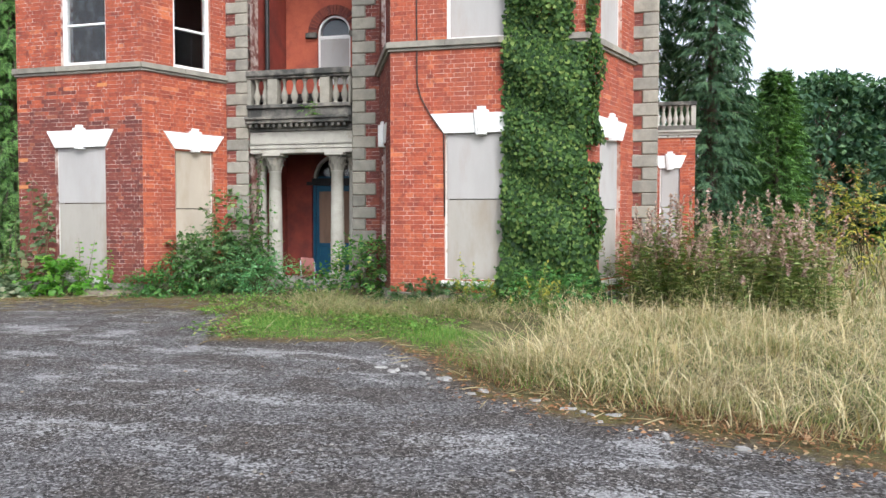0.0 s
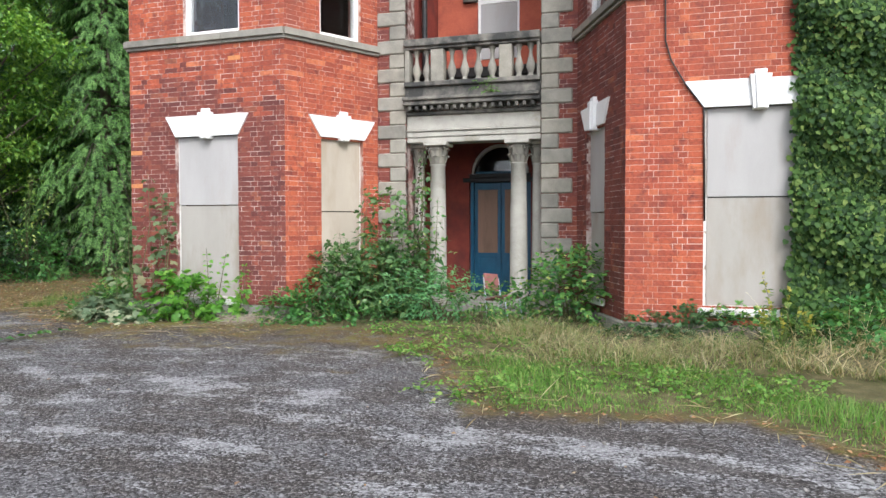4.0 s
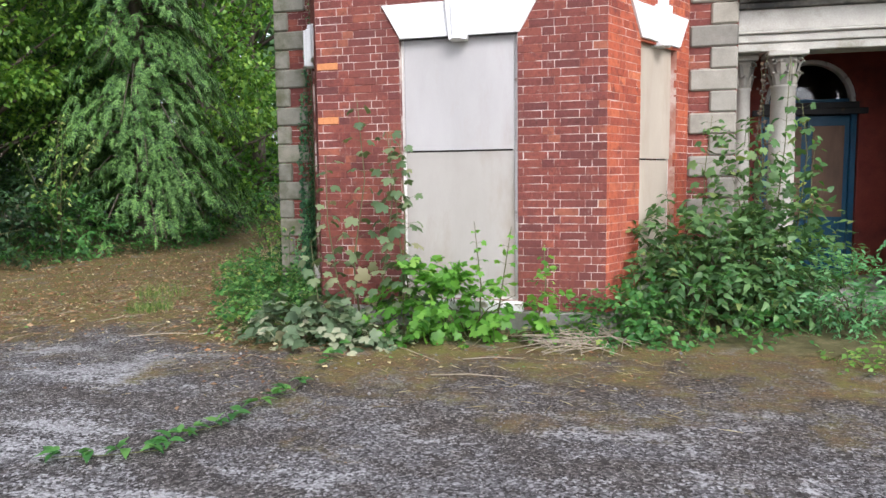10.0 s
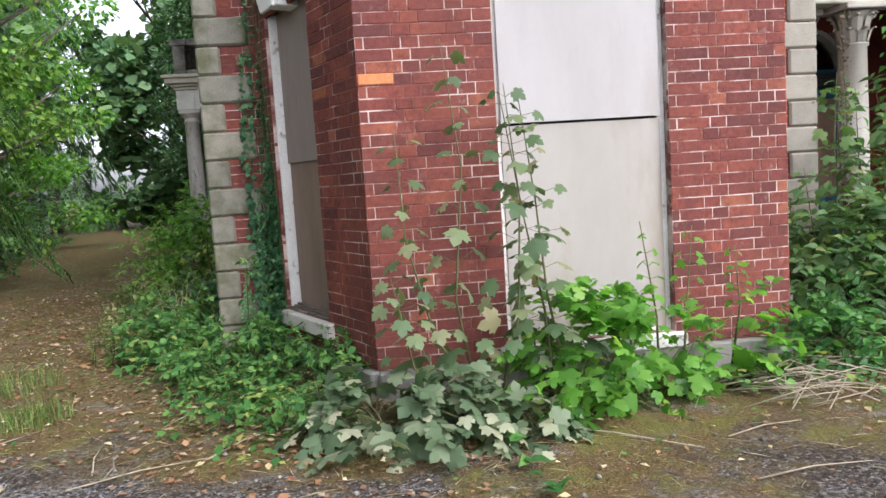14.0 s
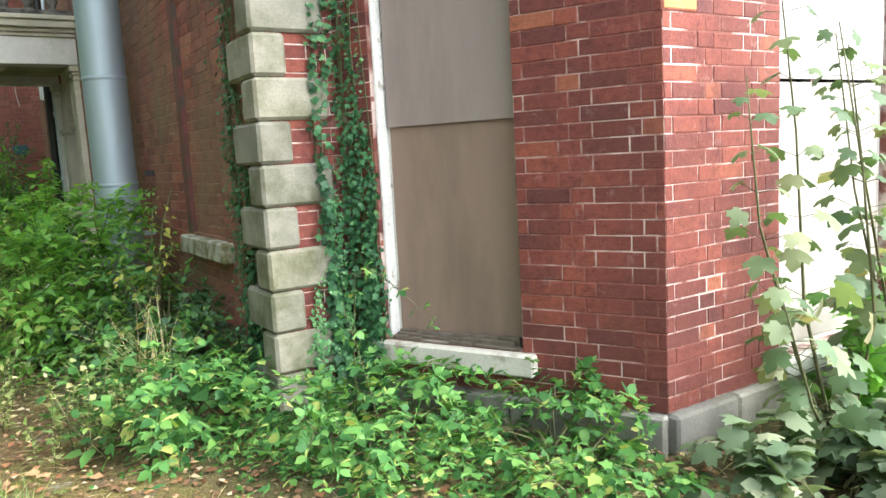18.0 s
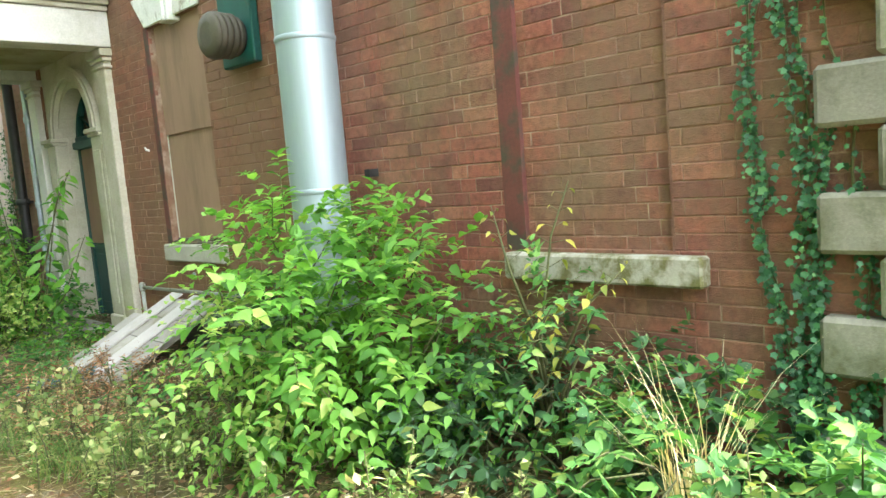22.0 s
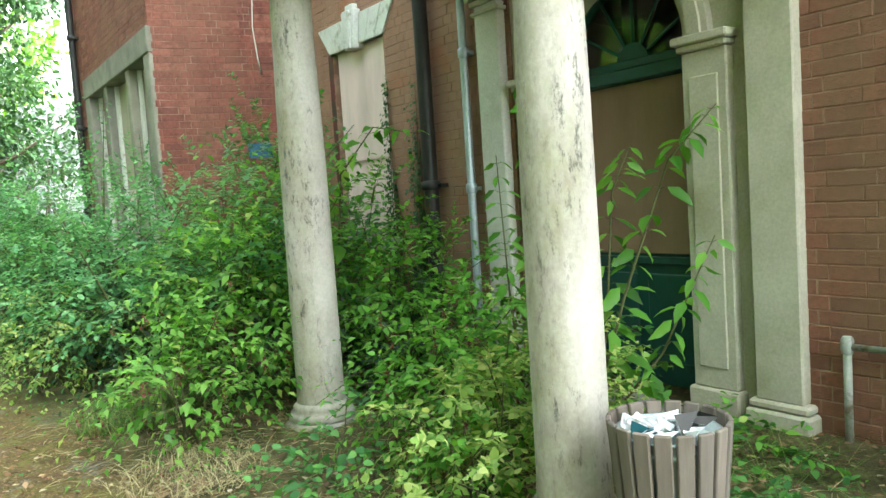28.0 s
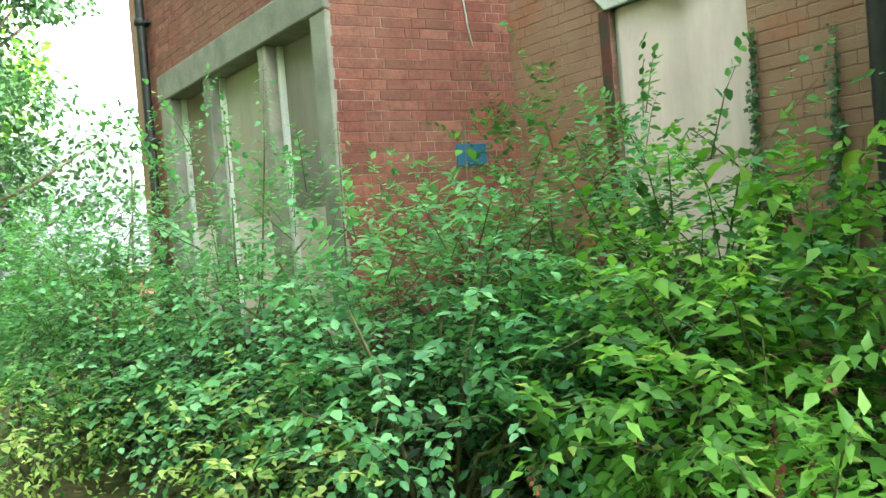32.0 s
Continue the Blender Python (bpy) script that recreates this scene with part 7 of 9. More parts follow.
# ---- trees ----
def broadleaf(name, label, x, y, h, spread, leaf, material, seed, clumps=60, per=260, low=0.12, shape=DIAMOND, lean=0.0, group=""):
    """A tapered trunk with limbs, and a crown of many leaves in uneven clumps."""
    rng = np.random.default_rng(seed)
    base = thing(name, label, "tree", pose(x, y, 0), group)
    g = Geo()
    r0 = 0.018 * h + 0.04
    top = (lean * h * 0.3, 0, h * 0.82)
    g.tube([(0, 0, -0.1), (0.05, 0.02, h * 0.25), (top[0] * 0.5 - 0.05, 0.05, h * 0.55), top], [r0 * 1.3, r0, r0 * 0.6, r0 * 0.2], 9)
    u = rng.uniform(low, 1.0, clumps)
    a = rng.uniform(0, 2 * np.pi, clumps)
    rad = spread * (0.35 + 0.65 * np.sin(np.pi * np.clip(u * 0.85 + 0.15, 0, 1)) ** 0.7) * rng.uniform(0.35, 1.05, clumps)
    c = np.stack([np.cos(a) * rad + top[0] * u, np.sin(a) * rad, h * u], 1)
    for k in range(clumps):
        s = np.array([top[0] * u[k] * 0.5, 0, max(0.1, h * (u[k] * 0.8 - 0.06))])
        m = s * 0.45 + c[k] * 0.55 + np.array([0, 0, -0.05 * h * 0.3])
        g.tube([tuple(s), tuple(m), tuple(c[k])], [r0 * 0.3, r0 * 0.17, 0.012], 5)
    part("trunk", g, BARK, base)
    n = clumps * per
    k = np.repeat(np.arange(clumps), per)
    size = spread * rng.uniform(0.20, 0.36, clumps)
    d = unit(rng.normal(0, 1, (n, 3)))
    q = rng.random(n)[:, None] ** 0.45
    pos = c[k] + d * q * size[k][:, None] * np.array([1.15, 1.15, 0.62])
    pos[:, 2] = np.maximum(pos[:, 2], 0.05)
    axis = d * 0.8 + rng.normal(0, 0.5, (n, 3)) + np.array([0, 0, -0.35])
    up = np.array([0, 0, 1.0]) + rng.normal(0, 0.55, (n, 3))
    part("crown", leaf_mesh("crown", pos, axis, up, leaf * rng.uniform(0.6, 1.3, n), shape, material), material, base)
    return base


def conifer(name, label, x, y, h, spread, material, seed, branches=240, per=46, spray=0.30, droop=0.6, low=0.04, group="", dense=1.0):
    """A conifer of whorled branches that droop at the tips, hung with flat sprays."""
    rng = np.random.default_rng(seed)
    base = thing(name, label, "tree", pose(x, y, 0), group)
    g = Geo()
    r0 = 0.014 * h + 0.05
    g.tube([(0, 0, -0.1), (0.02, 0.0, h * 0.5), (0, 0, h)], [r0, r0 * 0.6, 0.02], 9)
    u = low + (1 - low) * (np.arange(branches) + rng.random(branches)) / branches
    a = np.arange(branches) * 2.4 + rng.normal(0, 0.3, branches)
    L = spread * (1.05 - u) ** 0.75 * rng.uniform(0.65, 1.1, branches) + 0.15
    out = np.stack([np.cos(a), np.sin(a), np.zeros(branches)], 1)
    P, A, U, S = [], [], [], []
    for k in range(branches):
        w = np.sort(rng.uniform(0.12, 1.0, per) ** 0.8)[:, None]
        z = h * u[k] + 0.12 * L[k] * np.sin(w * 2.2) - droop * L[k] * w ** 2.2
        pts = np.concatenate([out[k, :2][None] * w * L[k], z], 1)
        side = np.array([-out[k, 1], out[k, 0], 0])
        s = rng.choice((-1.0, 1.0), (per, 1)) * rng.uniform(0.2, 1.0, (per, 1))
        pts = pts + side * s * L[k] * 0.20 * (1.1 - w * 0.5) * dense
        P.append(pts)
        A.append(out[k] * 0.55 + side * s * 0.5 + np.array([0, 0, -0.35 - droop * 0.9]) * (0.4 + w) + rng.normal(0, 0.2, (per, 3)))
        U.append(np.array([0, 0, 1.0]) + out[k] * 0.8 + rng.normal(0, 0.35, (per, 3)))
        S.append(spray * rng.uniform(0.6, 1.3, per))
        if k % 2 == 0:
            e = out[k] * L[k]
            g.tube([(0, 0, h * u[k]), tuple(e * 0.5 + np.array([0, 0, h * u[k] + 0.05 * L[k]])), tuple(e + np.array([0, 0, h * u[k] - droop * L[k]]))], [0.03, 0.018, 0.005], 4)
    part("trunk", g, BARK, base)
    P = np.concatenate(P)
    P[:, 2] = np.maximum(P[:, 2], 0.05)
    part("crown", leaf_mesh("crown", P, np.concatenate(A), np.concatenate(U), np.concatenate(S), FROND, material), material, base)
    return base


# the wood along the west verge
broadleaf("broadleaf_tree", "bright green broadleaved tree at the edge of the drive", -22.6, 13.6, 11.5, 4.0, 0.135, L_TREE, 11, 85, 400, 0.10)
broadleaf("broadleaf_tree", "bright green broadleaved tree overhanging the drive", -21.3, 17.4, 11.0, 2.9, 0.13, L_TREE, 12, 95, 400, 0.24)
conifer("cypress_tree", "drooping green cypress with hanging sprays", -19.2, 20.6, 12.5, 2.6, L_CONIFER, 13, 340, 48, 0.31, 0.42, 0.08)
conifer("cypress_tree", "drooping green cypress with hanging sprays", -23.6, 23.0, 13.0, 3.0, L_CONIFER, 14, 180, 20, 0.56, 0.42, 0.06)
broadleaf("broadleaf_tree", "yellow-green tree arching over the far drive", -21.8, 27.5, 12.0, 3.4, 0.185, L_TREE, 15, 110, 190, 0.06)
sapling("lime_sapling", "sapling with bright yellow-green sprays at the verge", (-18.6, 17.1, 0), [[(0, 0, 0), (0.1, -0.05, 1.2), (0.3, -0.15, 2.2), (0.6, -0.3, 2.7)], [(0, 0, 0.8), (-0.1, 0.1, 1.8), (0.1, 0.1, 2.8)], [(0, 0, 1.0), (0.4, 0.2, 1.9), (0.7, 0.3, 2.3)], [(0, 0, 0.6), (-0.3, -0.2, 1.5), (-0.4, -0.4, 2.2)]], 0.13, L_YGREEN, POINT, 14, 0.16, 16, tilt=0.6)
broadleaf("broadleaf_tree", "yellow-green tree arching over the far drive", -22.5, 33.0, 13.0, 3.8, 0.22, L_LIME, 16, 60, 200, 0.06)
broadleaf("broadleaf_tree", "dark tree at the bend of the drive", -19.5, 47.0, 14.0, 4.5, 0.40, L_FAR, 17, 60, 120, 0.05, CLUMP)
conifer("cypress_tree", "dark conifer closing the view down the drive", -24.5, 44.0, 15.0, 3.6, L_FAR, 18, 180, 18, 0.75, 0.5, 0.03)
broadleaf("broadleaf_tree", "dark tree closing the view down the drive", -28.0, 40.0, 15.0, 4.8, 0.40, L_FAR, 19, 60, 110, 0.05, CLUMP)
broadleaf("broadleaf_tree", "tall dark tree behind the verge", -27.5, 5.0, 11.0, 4.2, 0.42, L_FAR, 23, 60, 90, 0.05, CLUMP)
broadleaf("broadleaf_tree", "sunlit green tree beyond the rear wing", -13.6, 46.5, 9.4, 3.0, 0.24, L_TREE, 24, 70, 150, 0.15)
broadleaf("broadleaf_tree", "green tree beyond the rear wing", -17.0, 44.5, 9.5, 3.0, 0.20, L_DARK, 25, 70, 170, 0.06)
# Backing trees added to cut off low western sky light behind the wood.
for i, (x, y, h, sp_) in enumerate(((-31.0, 9.0, 13.0, 4.6), (-30.0, 17.0, 14.0, 4.6), (-29.0, 24.0, 13.0, 4.2), (-28.0, 31.0, 14.0, 4.2))):
    broadleaf("broadleaf_tree", "tall dark tree added behind the wood against the sky", x, y, h, sp_, 0.46, L_BELT, 500 + i, 60, 110, 0.05, CLUMP)
k = 0
# L_UNDER shrubs carry the shade under the trees in their leaf colour.
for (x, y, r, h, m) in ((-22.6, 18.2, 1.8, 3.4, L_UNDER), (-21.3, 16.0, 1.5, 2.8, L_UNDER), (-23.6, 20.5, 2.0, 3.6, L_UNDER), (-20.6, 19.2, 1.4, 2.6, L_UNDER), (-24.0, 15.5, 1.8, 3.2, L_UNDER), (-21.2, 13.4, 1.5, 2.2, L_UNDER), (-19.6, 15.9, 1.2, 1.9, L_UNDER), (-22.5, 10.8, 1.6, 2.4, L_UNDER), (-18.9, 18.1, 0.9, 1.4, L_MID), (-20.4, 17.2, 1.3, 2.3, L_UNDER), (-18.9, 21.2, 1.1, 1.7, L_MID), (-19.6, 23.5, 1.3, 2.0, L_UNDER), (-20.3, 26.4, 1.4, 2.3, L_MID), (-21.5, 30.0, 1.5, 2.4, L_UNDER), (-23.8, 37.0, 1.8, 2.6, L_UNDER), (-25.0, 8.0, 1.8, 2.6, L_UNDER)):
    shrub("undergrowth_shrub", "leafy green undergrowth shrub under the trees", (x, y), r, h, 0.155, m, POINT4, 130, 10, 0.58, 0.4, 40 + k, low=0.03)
    k += 1
ground_cover("verge_weeds", "low weeds and brambles along the verge", [(-20.6, 13.2, 1.4, 0.8), (-19.0, 16.4, 0.8, 0.9), (-18.1, 19.4, 0.6, 1.1), (-18.7, 23.0, 0.6, 1.6), (-20.0, 28.0, 0.8, 2.0), (-22.6, 10.4, 1.6, 0.8), (-21.6, 34.0, 0.8, 2.4)], 0.085, L_MID, DIAMOND, 520, 0.34, 61, "weeds", 0.35, 8)

# the grounds to the east
conifer("columnar_conifer", "tall dark columnar conifer east of the house", 3.5, 26.5, 15.0, 1.75, L_BELT, 26, 400, 20, 0.45, 0.10, 0.03, dense=1.5)
conifer("columnar_conifer", "tall dark columnar conifer east of the house", 1.6, 28.5, 16.0, 1.7, L_BELT, 27, 200, 16, 0.60, 0.15, 0.03, dense=1.3)
conifer("columnar_conifer", "lighter green young conifer in the grounds", 6.2, 29.5, 7.0, 1.3, L_CONIFER, 28, 200, 20, 0.44, -0.25, 0.02, dense=1.2)
for i, (x, y, h, s) in enumerate(((9, 46, 8.5, 3.6), (13.0, 50, 10.4, 3.6), (17, 49, 9.6, 3.4), (21.0, 52, 11.2, 3.8), (25.0, 50, 9.2, 3.4), (6, 50, 10, 3.6), (29, 52, 9.6, 4.0), (34, 50, 10.5, 4.2), (16, 41, 6.0, 3.0), (39, 49, 11, 4.4), (12.5, 57, 11.0, 4.2), (16.5, 58, 11.5, 4.4), (22, 59, 12.0, 4.6))):
    broadleaf("parkland_tree", "dark green tree in the belt behind the lawn", x, y, h, s * 0.9, 0.42, L_BELT, 70 + i, 75, 85, 0.04, group="tree belt")
for i, (x, y, r, h, m, lf) in enumerate(((6.6, 21.0, 1.5, 3.0, L_YELLOW, 0.13), (9.0, 22.5, 1.7, 3.4, L_MID, 0.14), (11.5, 24.0, 1.8, 3.6, L_DARK, 0.15), (8.0, 27.5, 1.0, 4.3, L_RUSSET, 0.12), (14.0, 27.0, 2.0, 3.4, L_MID, 0.16), (5.0, 24.5, 1.4, 2.4, L_DARK, 0.14), (17.5, 29, 2.2, 3.6, L_DARK, 0.17))):
    shrub("garden_shrub", "overgrown garden shrub at the edge of the lawn", (x, y), r, h, lf * 1.1, m, POINT4, 140, 9, 0.6, 0.35, 90 + i, low=0.04)

# ---- climbers ----
def ivy_on(name, label, at, patches, leaf, count, seed, material, thick=0.14, shape=LOBED):
    """Ivy on a wall: leaves that hang from patches of (x, z, half width, half height), and its stems."""
    rng = np.random.default_rng(seed)
    base = thing(name, label, "ivy", at)
    area = np.array([p[2] * p[3] for p in patches])
    k = rng.choice(len(patches), count, p=area / area.sum())
    pp = np.array(patches)[k]
    e = rng.uniform(-1, 1, (count, 2))
    x, z = pp[:, 0] + e[:, 0] * pp[:, 2], pp[:, 1] + e[:, 1] * pp[:, 3]
    bulge = thick * (1 - 0.75 * np.abs(e[:, 0]) ** 2.5) * (0.75 + 0.35 * np.sin(z * 5 + x * 3))
    x = x + rng.normal(0, 0.035, count)
    pos = np.stack([x, -bulge * rng.uniform(0.1, 1.0, count) ** 0.6, np.maximum(z, 0.02)], 1)
    axis = np.stack([rng.normal(0, 0.45, count), rng.normal(-0.25, 0.25, count), -np.ones(count)], 1)
    up = np.stack([rng.normal(0, 0.6, count), -np.ones(count), rng.normal(0.45, 0.55, count)], 1)
    tagged(part("foliage", leaf_mesh("foliage", pos, axis, up, leaf * rng.uniform(0.55, 1.25, count), shape, material), material, base), kind="stuff")
    g = Geo()
    for p in patches:
        for s in np.linspace(-0.7, 0.7, 4):
            xx = p[0] + s * p[2]
            g.tube([(xx, -0.02, max(0, p[1] - p[3])), (xx + rng.normal(0, 0.04), -0.025, p[1]), (xx + rng.normal(0, 0.05), -0.02, p[1] + p[3])], [0.012, 0.009, 0.004], 5)
    tagged(part("branching", g, STEM, base), kind="stuff")
    return base


def ivy_strands(name, label, at, strands, leaf, seed, material, stand=0.05, low=1.4):
    """Wandering ivy stems on a wall, each (x, z from, x, z to, spread, leaves), with leaves to both sides."""
    rng = np.random.default_rng(seed)
    base = thing(name, label, "ivy", at)
    g, P, S = Geo(), [], []
    for x0, z0, x1, z1, wide, n in strands:
        m, n = 9, int(n * 1.25)
        u = np.linspace(0, 1, m)
        px = x0 + (x1 - x0) * u + np.cumsum(rng.normal(0, 0.02, m)) * np.sin(u * np.pi) ** 0.5
        pz = z0 + (z1 - z0) * u
        g.tube([(a, -0.012, max(b, 0)) for a, b in zip(px, pz)], [0.008 - 0.0007 * i for i in range(m)], 5)
        q = rng.random(n) ** low
        clump = 0.55 + 0.45 * np.sin(q * 23 + x0 * 40) * np.sin(q * 9 + z0 * 7)
        P.append(np.stack([np.interp(q, u, px) + rng.normal(0, 1, n) * wide * clump * (1.1 - 0.75 * q), -0.015 - np.abs(rng.normal(0, stand, n)) * (1.1 - 0.6 * q), np.maximum(np.interp(q, u, pz) + rng.normal(0, 0.02, n), 0.02)], 1))
        S.append(leaf * rng.uniform(0.5, 1.25, n) * (1.15 - 0.45 * q))
    P, S = np.concatenate(P), np.concatenate(S)
    n = len(P)
    axis = np.stack([rng.normal(0, 0.6, n), rng.normal(-0.5, 0.35, n), -np.ones(n)], 1)
    up = np.stack([rng.normal(0, 0.55, n), -np.ones(n), rng.normal(0.75, 0.45, n)], 1)
    tagged(part("foliage", leaf_mesh("foliage", P, axis, up, S, LOBED, material), material, base), kind="stuff")
    tagged(part("branching", g, STEM, base), kind="stuff")
    return base


ivy_on("ivy", "dense mass of ivy climbing the brick bay", F_RIGHT, [(2.62, 1.2, 0.66, 1.2), (2.60, 3.1, 0.62, 1.2), (2.52, 4.9, 0.52, 1.1), (2.42, 6.6, 0.45, 1.0), (2.95, 3.3, 0.34, 1.0), (3.02, 0.6, 0.34, 0.6), (1.98, 0.35, 0.1, 0.35)], 0.066, 32000, 5, L_IVY, 0.36, IVY4)
ivy_on("ivy", "ivy spilling round the corner of the bay", F_RCANT_E, [(0.18, 3.6, 0.2, 0.9), (0.2, 1.2, 0.22, 1.2), (0.12, 5.0, 0.12, 0.7)], 0.066, 3800, 6, L_IVY, 0.25, IVY4)
ivy_strands("ivy", "dark ivy strand on the brick by the corner quoins", F_CORNER, [(0.36, 0, 0.34, 2.6, 0.05, 260), (0.33, 0, 0.40, 3.3, 0.04, 200)], 0.05, 7, L_WALL)
ivy_strands("ivy", "dark ivy strand climbing beside the boarded window", F_LCANT_W, [(0.06, 0, 0.05, 2.2, 0.05, 240), (0.13, 0, 0.15, 2.6, 0.04, 330), (0.18, 0, 0.15, 1.9, 0.05, 330), (0.04, 0, 0.02, 4.4, 0.02, 130), (0.10, 0.8, 0.13, 3.1, 0.02, 110), (0.0, 0, -0.06, 1.4, 0.06, 200), (0.17, 0, 0.19, 1.7, 0.05, 320), (0.20, 0, 0.20, 2.4, 0.02, 130), (0.15, 0, 0.2, 1.1, 0.07, 260), (0.16, 1.0, 0.17, 4.0, 0.015, 80)], 0.036, 71, L_WALL, 0.06, 1.25)
ivy_strands("ivy", "pale grey-green small-leaved ivy at the foot of the quoins", F_CORNER, [(0.36, 0, 0.40, 1.25, 0.07, 330), (0.30, 0, 0.30, 0.85, 0.07, 260), (0.42, 0, 0.44, 1.5, 0.04, 240), (0.22, 0, 0.20, 0.6, 0.06, 130)], 0.026, 75, L_BLUE, 0.07)
ivy_strands("ivy", "thin trailing ivy strands beside the corner quoins", west(0.0), [(0.24, 0, 0.10, 2.2, 0.05, 420), (0.16, 0, 0.0, 3.3, 0.03, 330), (0.30, 0, 0.22, 3.0, 0.035, 380), (0.22, 0, 0.30, 1.5, 0.07, 480), (0.06, 1.2, 0.02, 2.4, 0.05, 130), (0.36, 0, 0.40, 1.35, 0.06, 190), (0.30, 0, 0.42, 1.0, 0.06, 160), (0.38, 1.0, 0.30, 2.3, 0.03, 60), (0.12, 1.9, 0.05, 3.9, 0.03, 90)], 0.030, 8, L_WALL, 0.04, 1.2)
ivy_strands("ivy", "ivy climbing the black drainpipe", west(9.62), [(0.03, 0, 0.0, 1.9, 0.045, 480), (-0.05, 0, -0.02, 2.4, 0.04, 420), (0.08, 0, 0.06, 1.4, 0.05, 260)], 0.042, 9, L_DARK, 0.08)
ivy_strands("ivy", "thin ivy strand beside the boarded window", west(10.08), [(0.02, 0, 0.0, 2.5, 0.03, 460), (0.04, 0, 0.02, 1.7, 0.045, 300)], 0.04, 10, L_DARK, 0.05, 1.0)

# ---- along the front ----
sapling("sycamore_sapling", "dusty sycamore sapling leaning on the brick bay", (-11.1, 12.05, 0), [[(0.1, 0.0, 0), (0.0, 0.1, 0.7), (0.1, 0.2, 1.5), (0.02, 0.25, 2.3)], [(0.15, 0.05, 0), (-0.15, 0.05, 0.5), (-0.28, 0.15, 1.1), (-0.3, 0.2, 1.75)], [(0.2, 0, 0), (0.35, -0.05, 0.6), (0.42, 0.05, 1.3), (0.38, 0.15, 2.0)], [(0.1, 0, 0), (-0.3, -0.1, 0.35), (-0.4, 0, 0.9)]], 0.155, L_OLIVE, MAPLE, 13, 0.15, 3, tilt=0.35)
sapling("sycamore_sapling", "slender sycamore shoot before the boarded window", (-10.55, 11.95, 0), [[(0, 0, 0), (-0.02, 0.1, 0.6), (-0.1, 0.2, 1.2), (-0.2, 0.25, 1.95)], [(0.1, 0, 0), (0.0, 0.1, 0.7), (-0.02, 0.2, 1.3), (-0.08, 0.25, 1.9)]], 0.145, L_OLIVE, MAPLE, 13, 0.15, 4, tilt=0.35)
shrub("bright_shrub", "bright lime-green maple-leaved shoots under the window", (-10.0, 12.0), (0.72, 0.34), 0.80, 0.115, L_LIME, MAPLE, 95, 7, 0.28, 0.35, 6, low=0.08, lumps=7)
sapling("sycamore_sapling", "lime-green upright shoots before the board", (-9.85, 12.05, 0), [[(0, 0, 0), (0.02, 0.05, 0.5), (-0.05, 0.1, 1.1)], [(0.15, 0, 0), (0.22, 0.05, 0.5), (0.3, 0.1, 1.05)], [(0.5, 0.05, 0), (0.62, 0.1, 0.5), (0.6, 0.12, 0.9)]], 0.10, L_LIME, MAPLE, 10, 0.09, 5, tilt=0.7)
shrub("trailing_shrub", "grey-green cream-edged leaves sprawling on the drive", (-11.55, 11.75), (0.52, 0.40), 0.42, 0.135, L_PALE, MAPLE, 66, 6, 0.30, 0.55, 8, low=0.06, lumps=5)
shrub("trailing_shrub", "grey-green cream-edged leaves sprawling on the drive", (-10.85, 11.8), (0.34, 0.26), 0.28, 0.12, L_PALE, MAPLE, 30, 6, 0.26, 0.55, 9, low=0.06, lumps=4)
ground_cover("ivy_carpet", "ground ivy and brambles along the plinth", [(-8.9, 12.05, 0.7, 0.25), (-8.1, 12.6, 0.5, 0.5), (-10.6, 11.85, 0.6, 0.2), (-12.3, 12.3, 0.5, 0.5)], 0.075, L_BRAMBLE, LOBED, 150, 0.22, 21, "ground cover", 0.28, 6)
shrub("elder_bush", "green elder bush beside the entrance", (-7.75, 13.0), (0.72, 0.55), 1.35, 0.125, L_ELDER, POINT, 210, 9, 0.46, 0.5, 22, low=0.05, lumps=11)
shrub("elder_bush", "green elder bush beside the entrance", (-6.95, 13.15), (0.55, 0.5), 1.45, 0.12, L_ELDER, POINT, 140, 9, 0.44, 0.5, 23, low=0.05)
shrub("elder_bush", "loose tall elder growth before the entrance column", (-7.25, 13.25), (0.42, 0.38), 2.15, 0.13, L_ELDER, POINT, 105, 8, 0.46, 0.45, 148, low=0.2, lumps=9, stems=12)
sapling("sycamore_sapling", "leggy sycamore saplings standing above the elder bush", (-7.6, 13.2, 0), [[(0, 0, 0), (-0.1, 0, 0.8), (-0.12, 0.05, 1.5), (-0.05, 0.1, 2.1)], [(0.2, 0.1, 0), (0.3, 0, 0.9), (0.42, 0.0, 1.6), (0.4, 0.05, 2.0)], [(-0.2, 0, 0), (-0.4, -0.1, 0.7), (-0.5, -0.1, 1.35)], [(0.5, 0.1, 0), (0.75, 0, 0.9), (0.85, 0.1, 1.7), (0.8, 0.15, 2.2)]], 0.15, L_ELDER, MAPLE, 15, 0.15, 74, tilt=0.7)
shrub("bramble_bush", "lighter green bramble sprawling on the drive edge", (-7.9, 12.35), (0.85, 0.4), 0.62, 0.08, L_MID, OVAL, 170, 8, 0.34, 0.5, 24, low=0.05)
sapling("leggy_sapling", "leggy sapling climbing past the porch columns", (-7.0, 13.7, 0), [[(0, 0, 0), (0.05, 0, 0.9), (0.12, -0.05, 1.8), (0.16, 0, 2.75)], [(0.0, 0, 0), (-0.2, -0.1, 0.9), (-0.25, -0.1, 2.0)], [(0.2, 0, 0), (0.35, -0.1, 0.9), (0.4, -0.1, 1.9)]], 0.15, L_BRAMBLE, POINT, 20, 0.09, 25)
ivy_strands("ivy", "dead dark ivy hanging between the porch columns", wall_frame(-7.02, 14.05, 1, 0), [(0.0, 0.16, 0.02, 2.8, 0.05, 170), (0.05, 0.16, -0.04, 2.7, 0.04, 120)], 0.046, 72, L_DEAD)
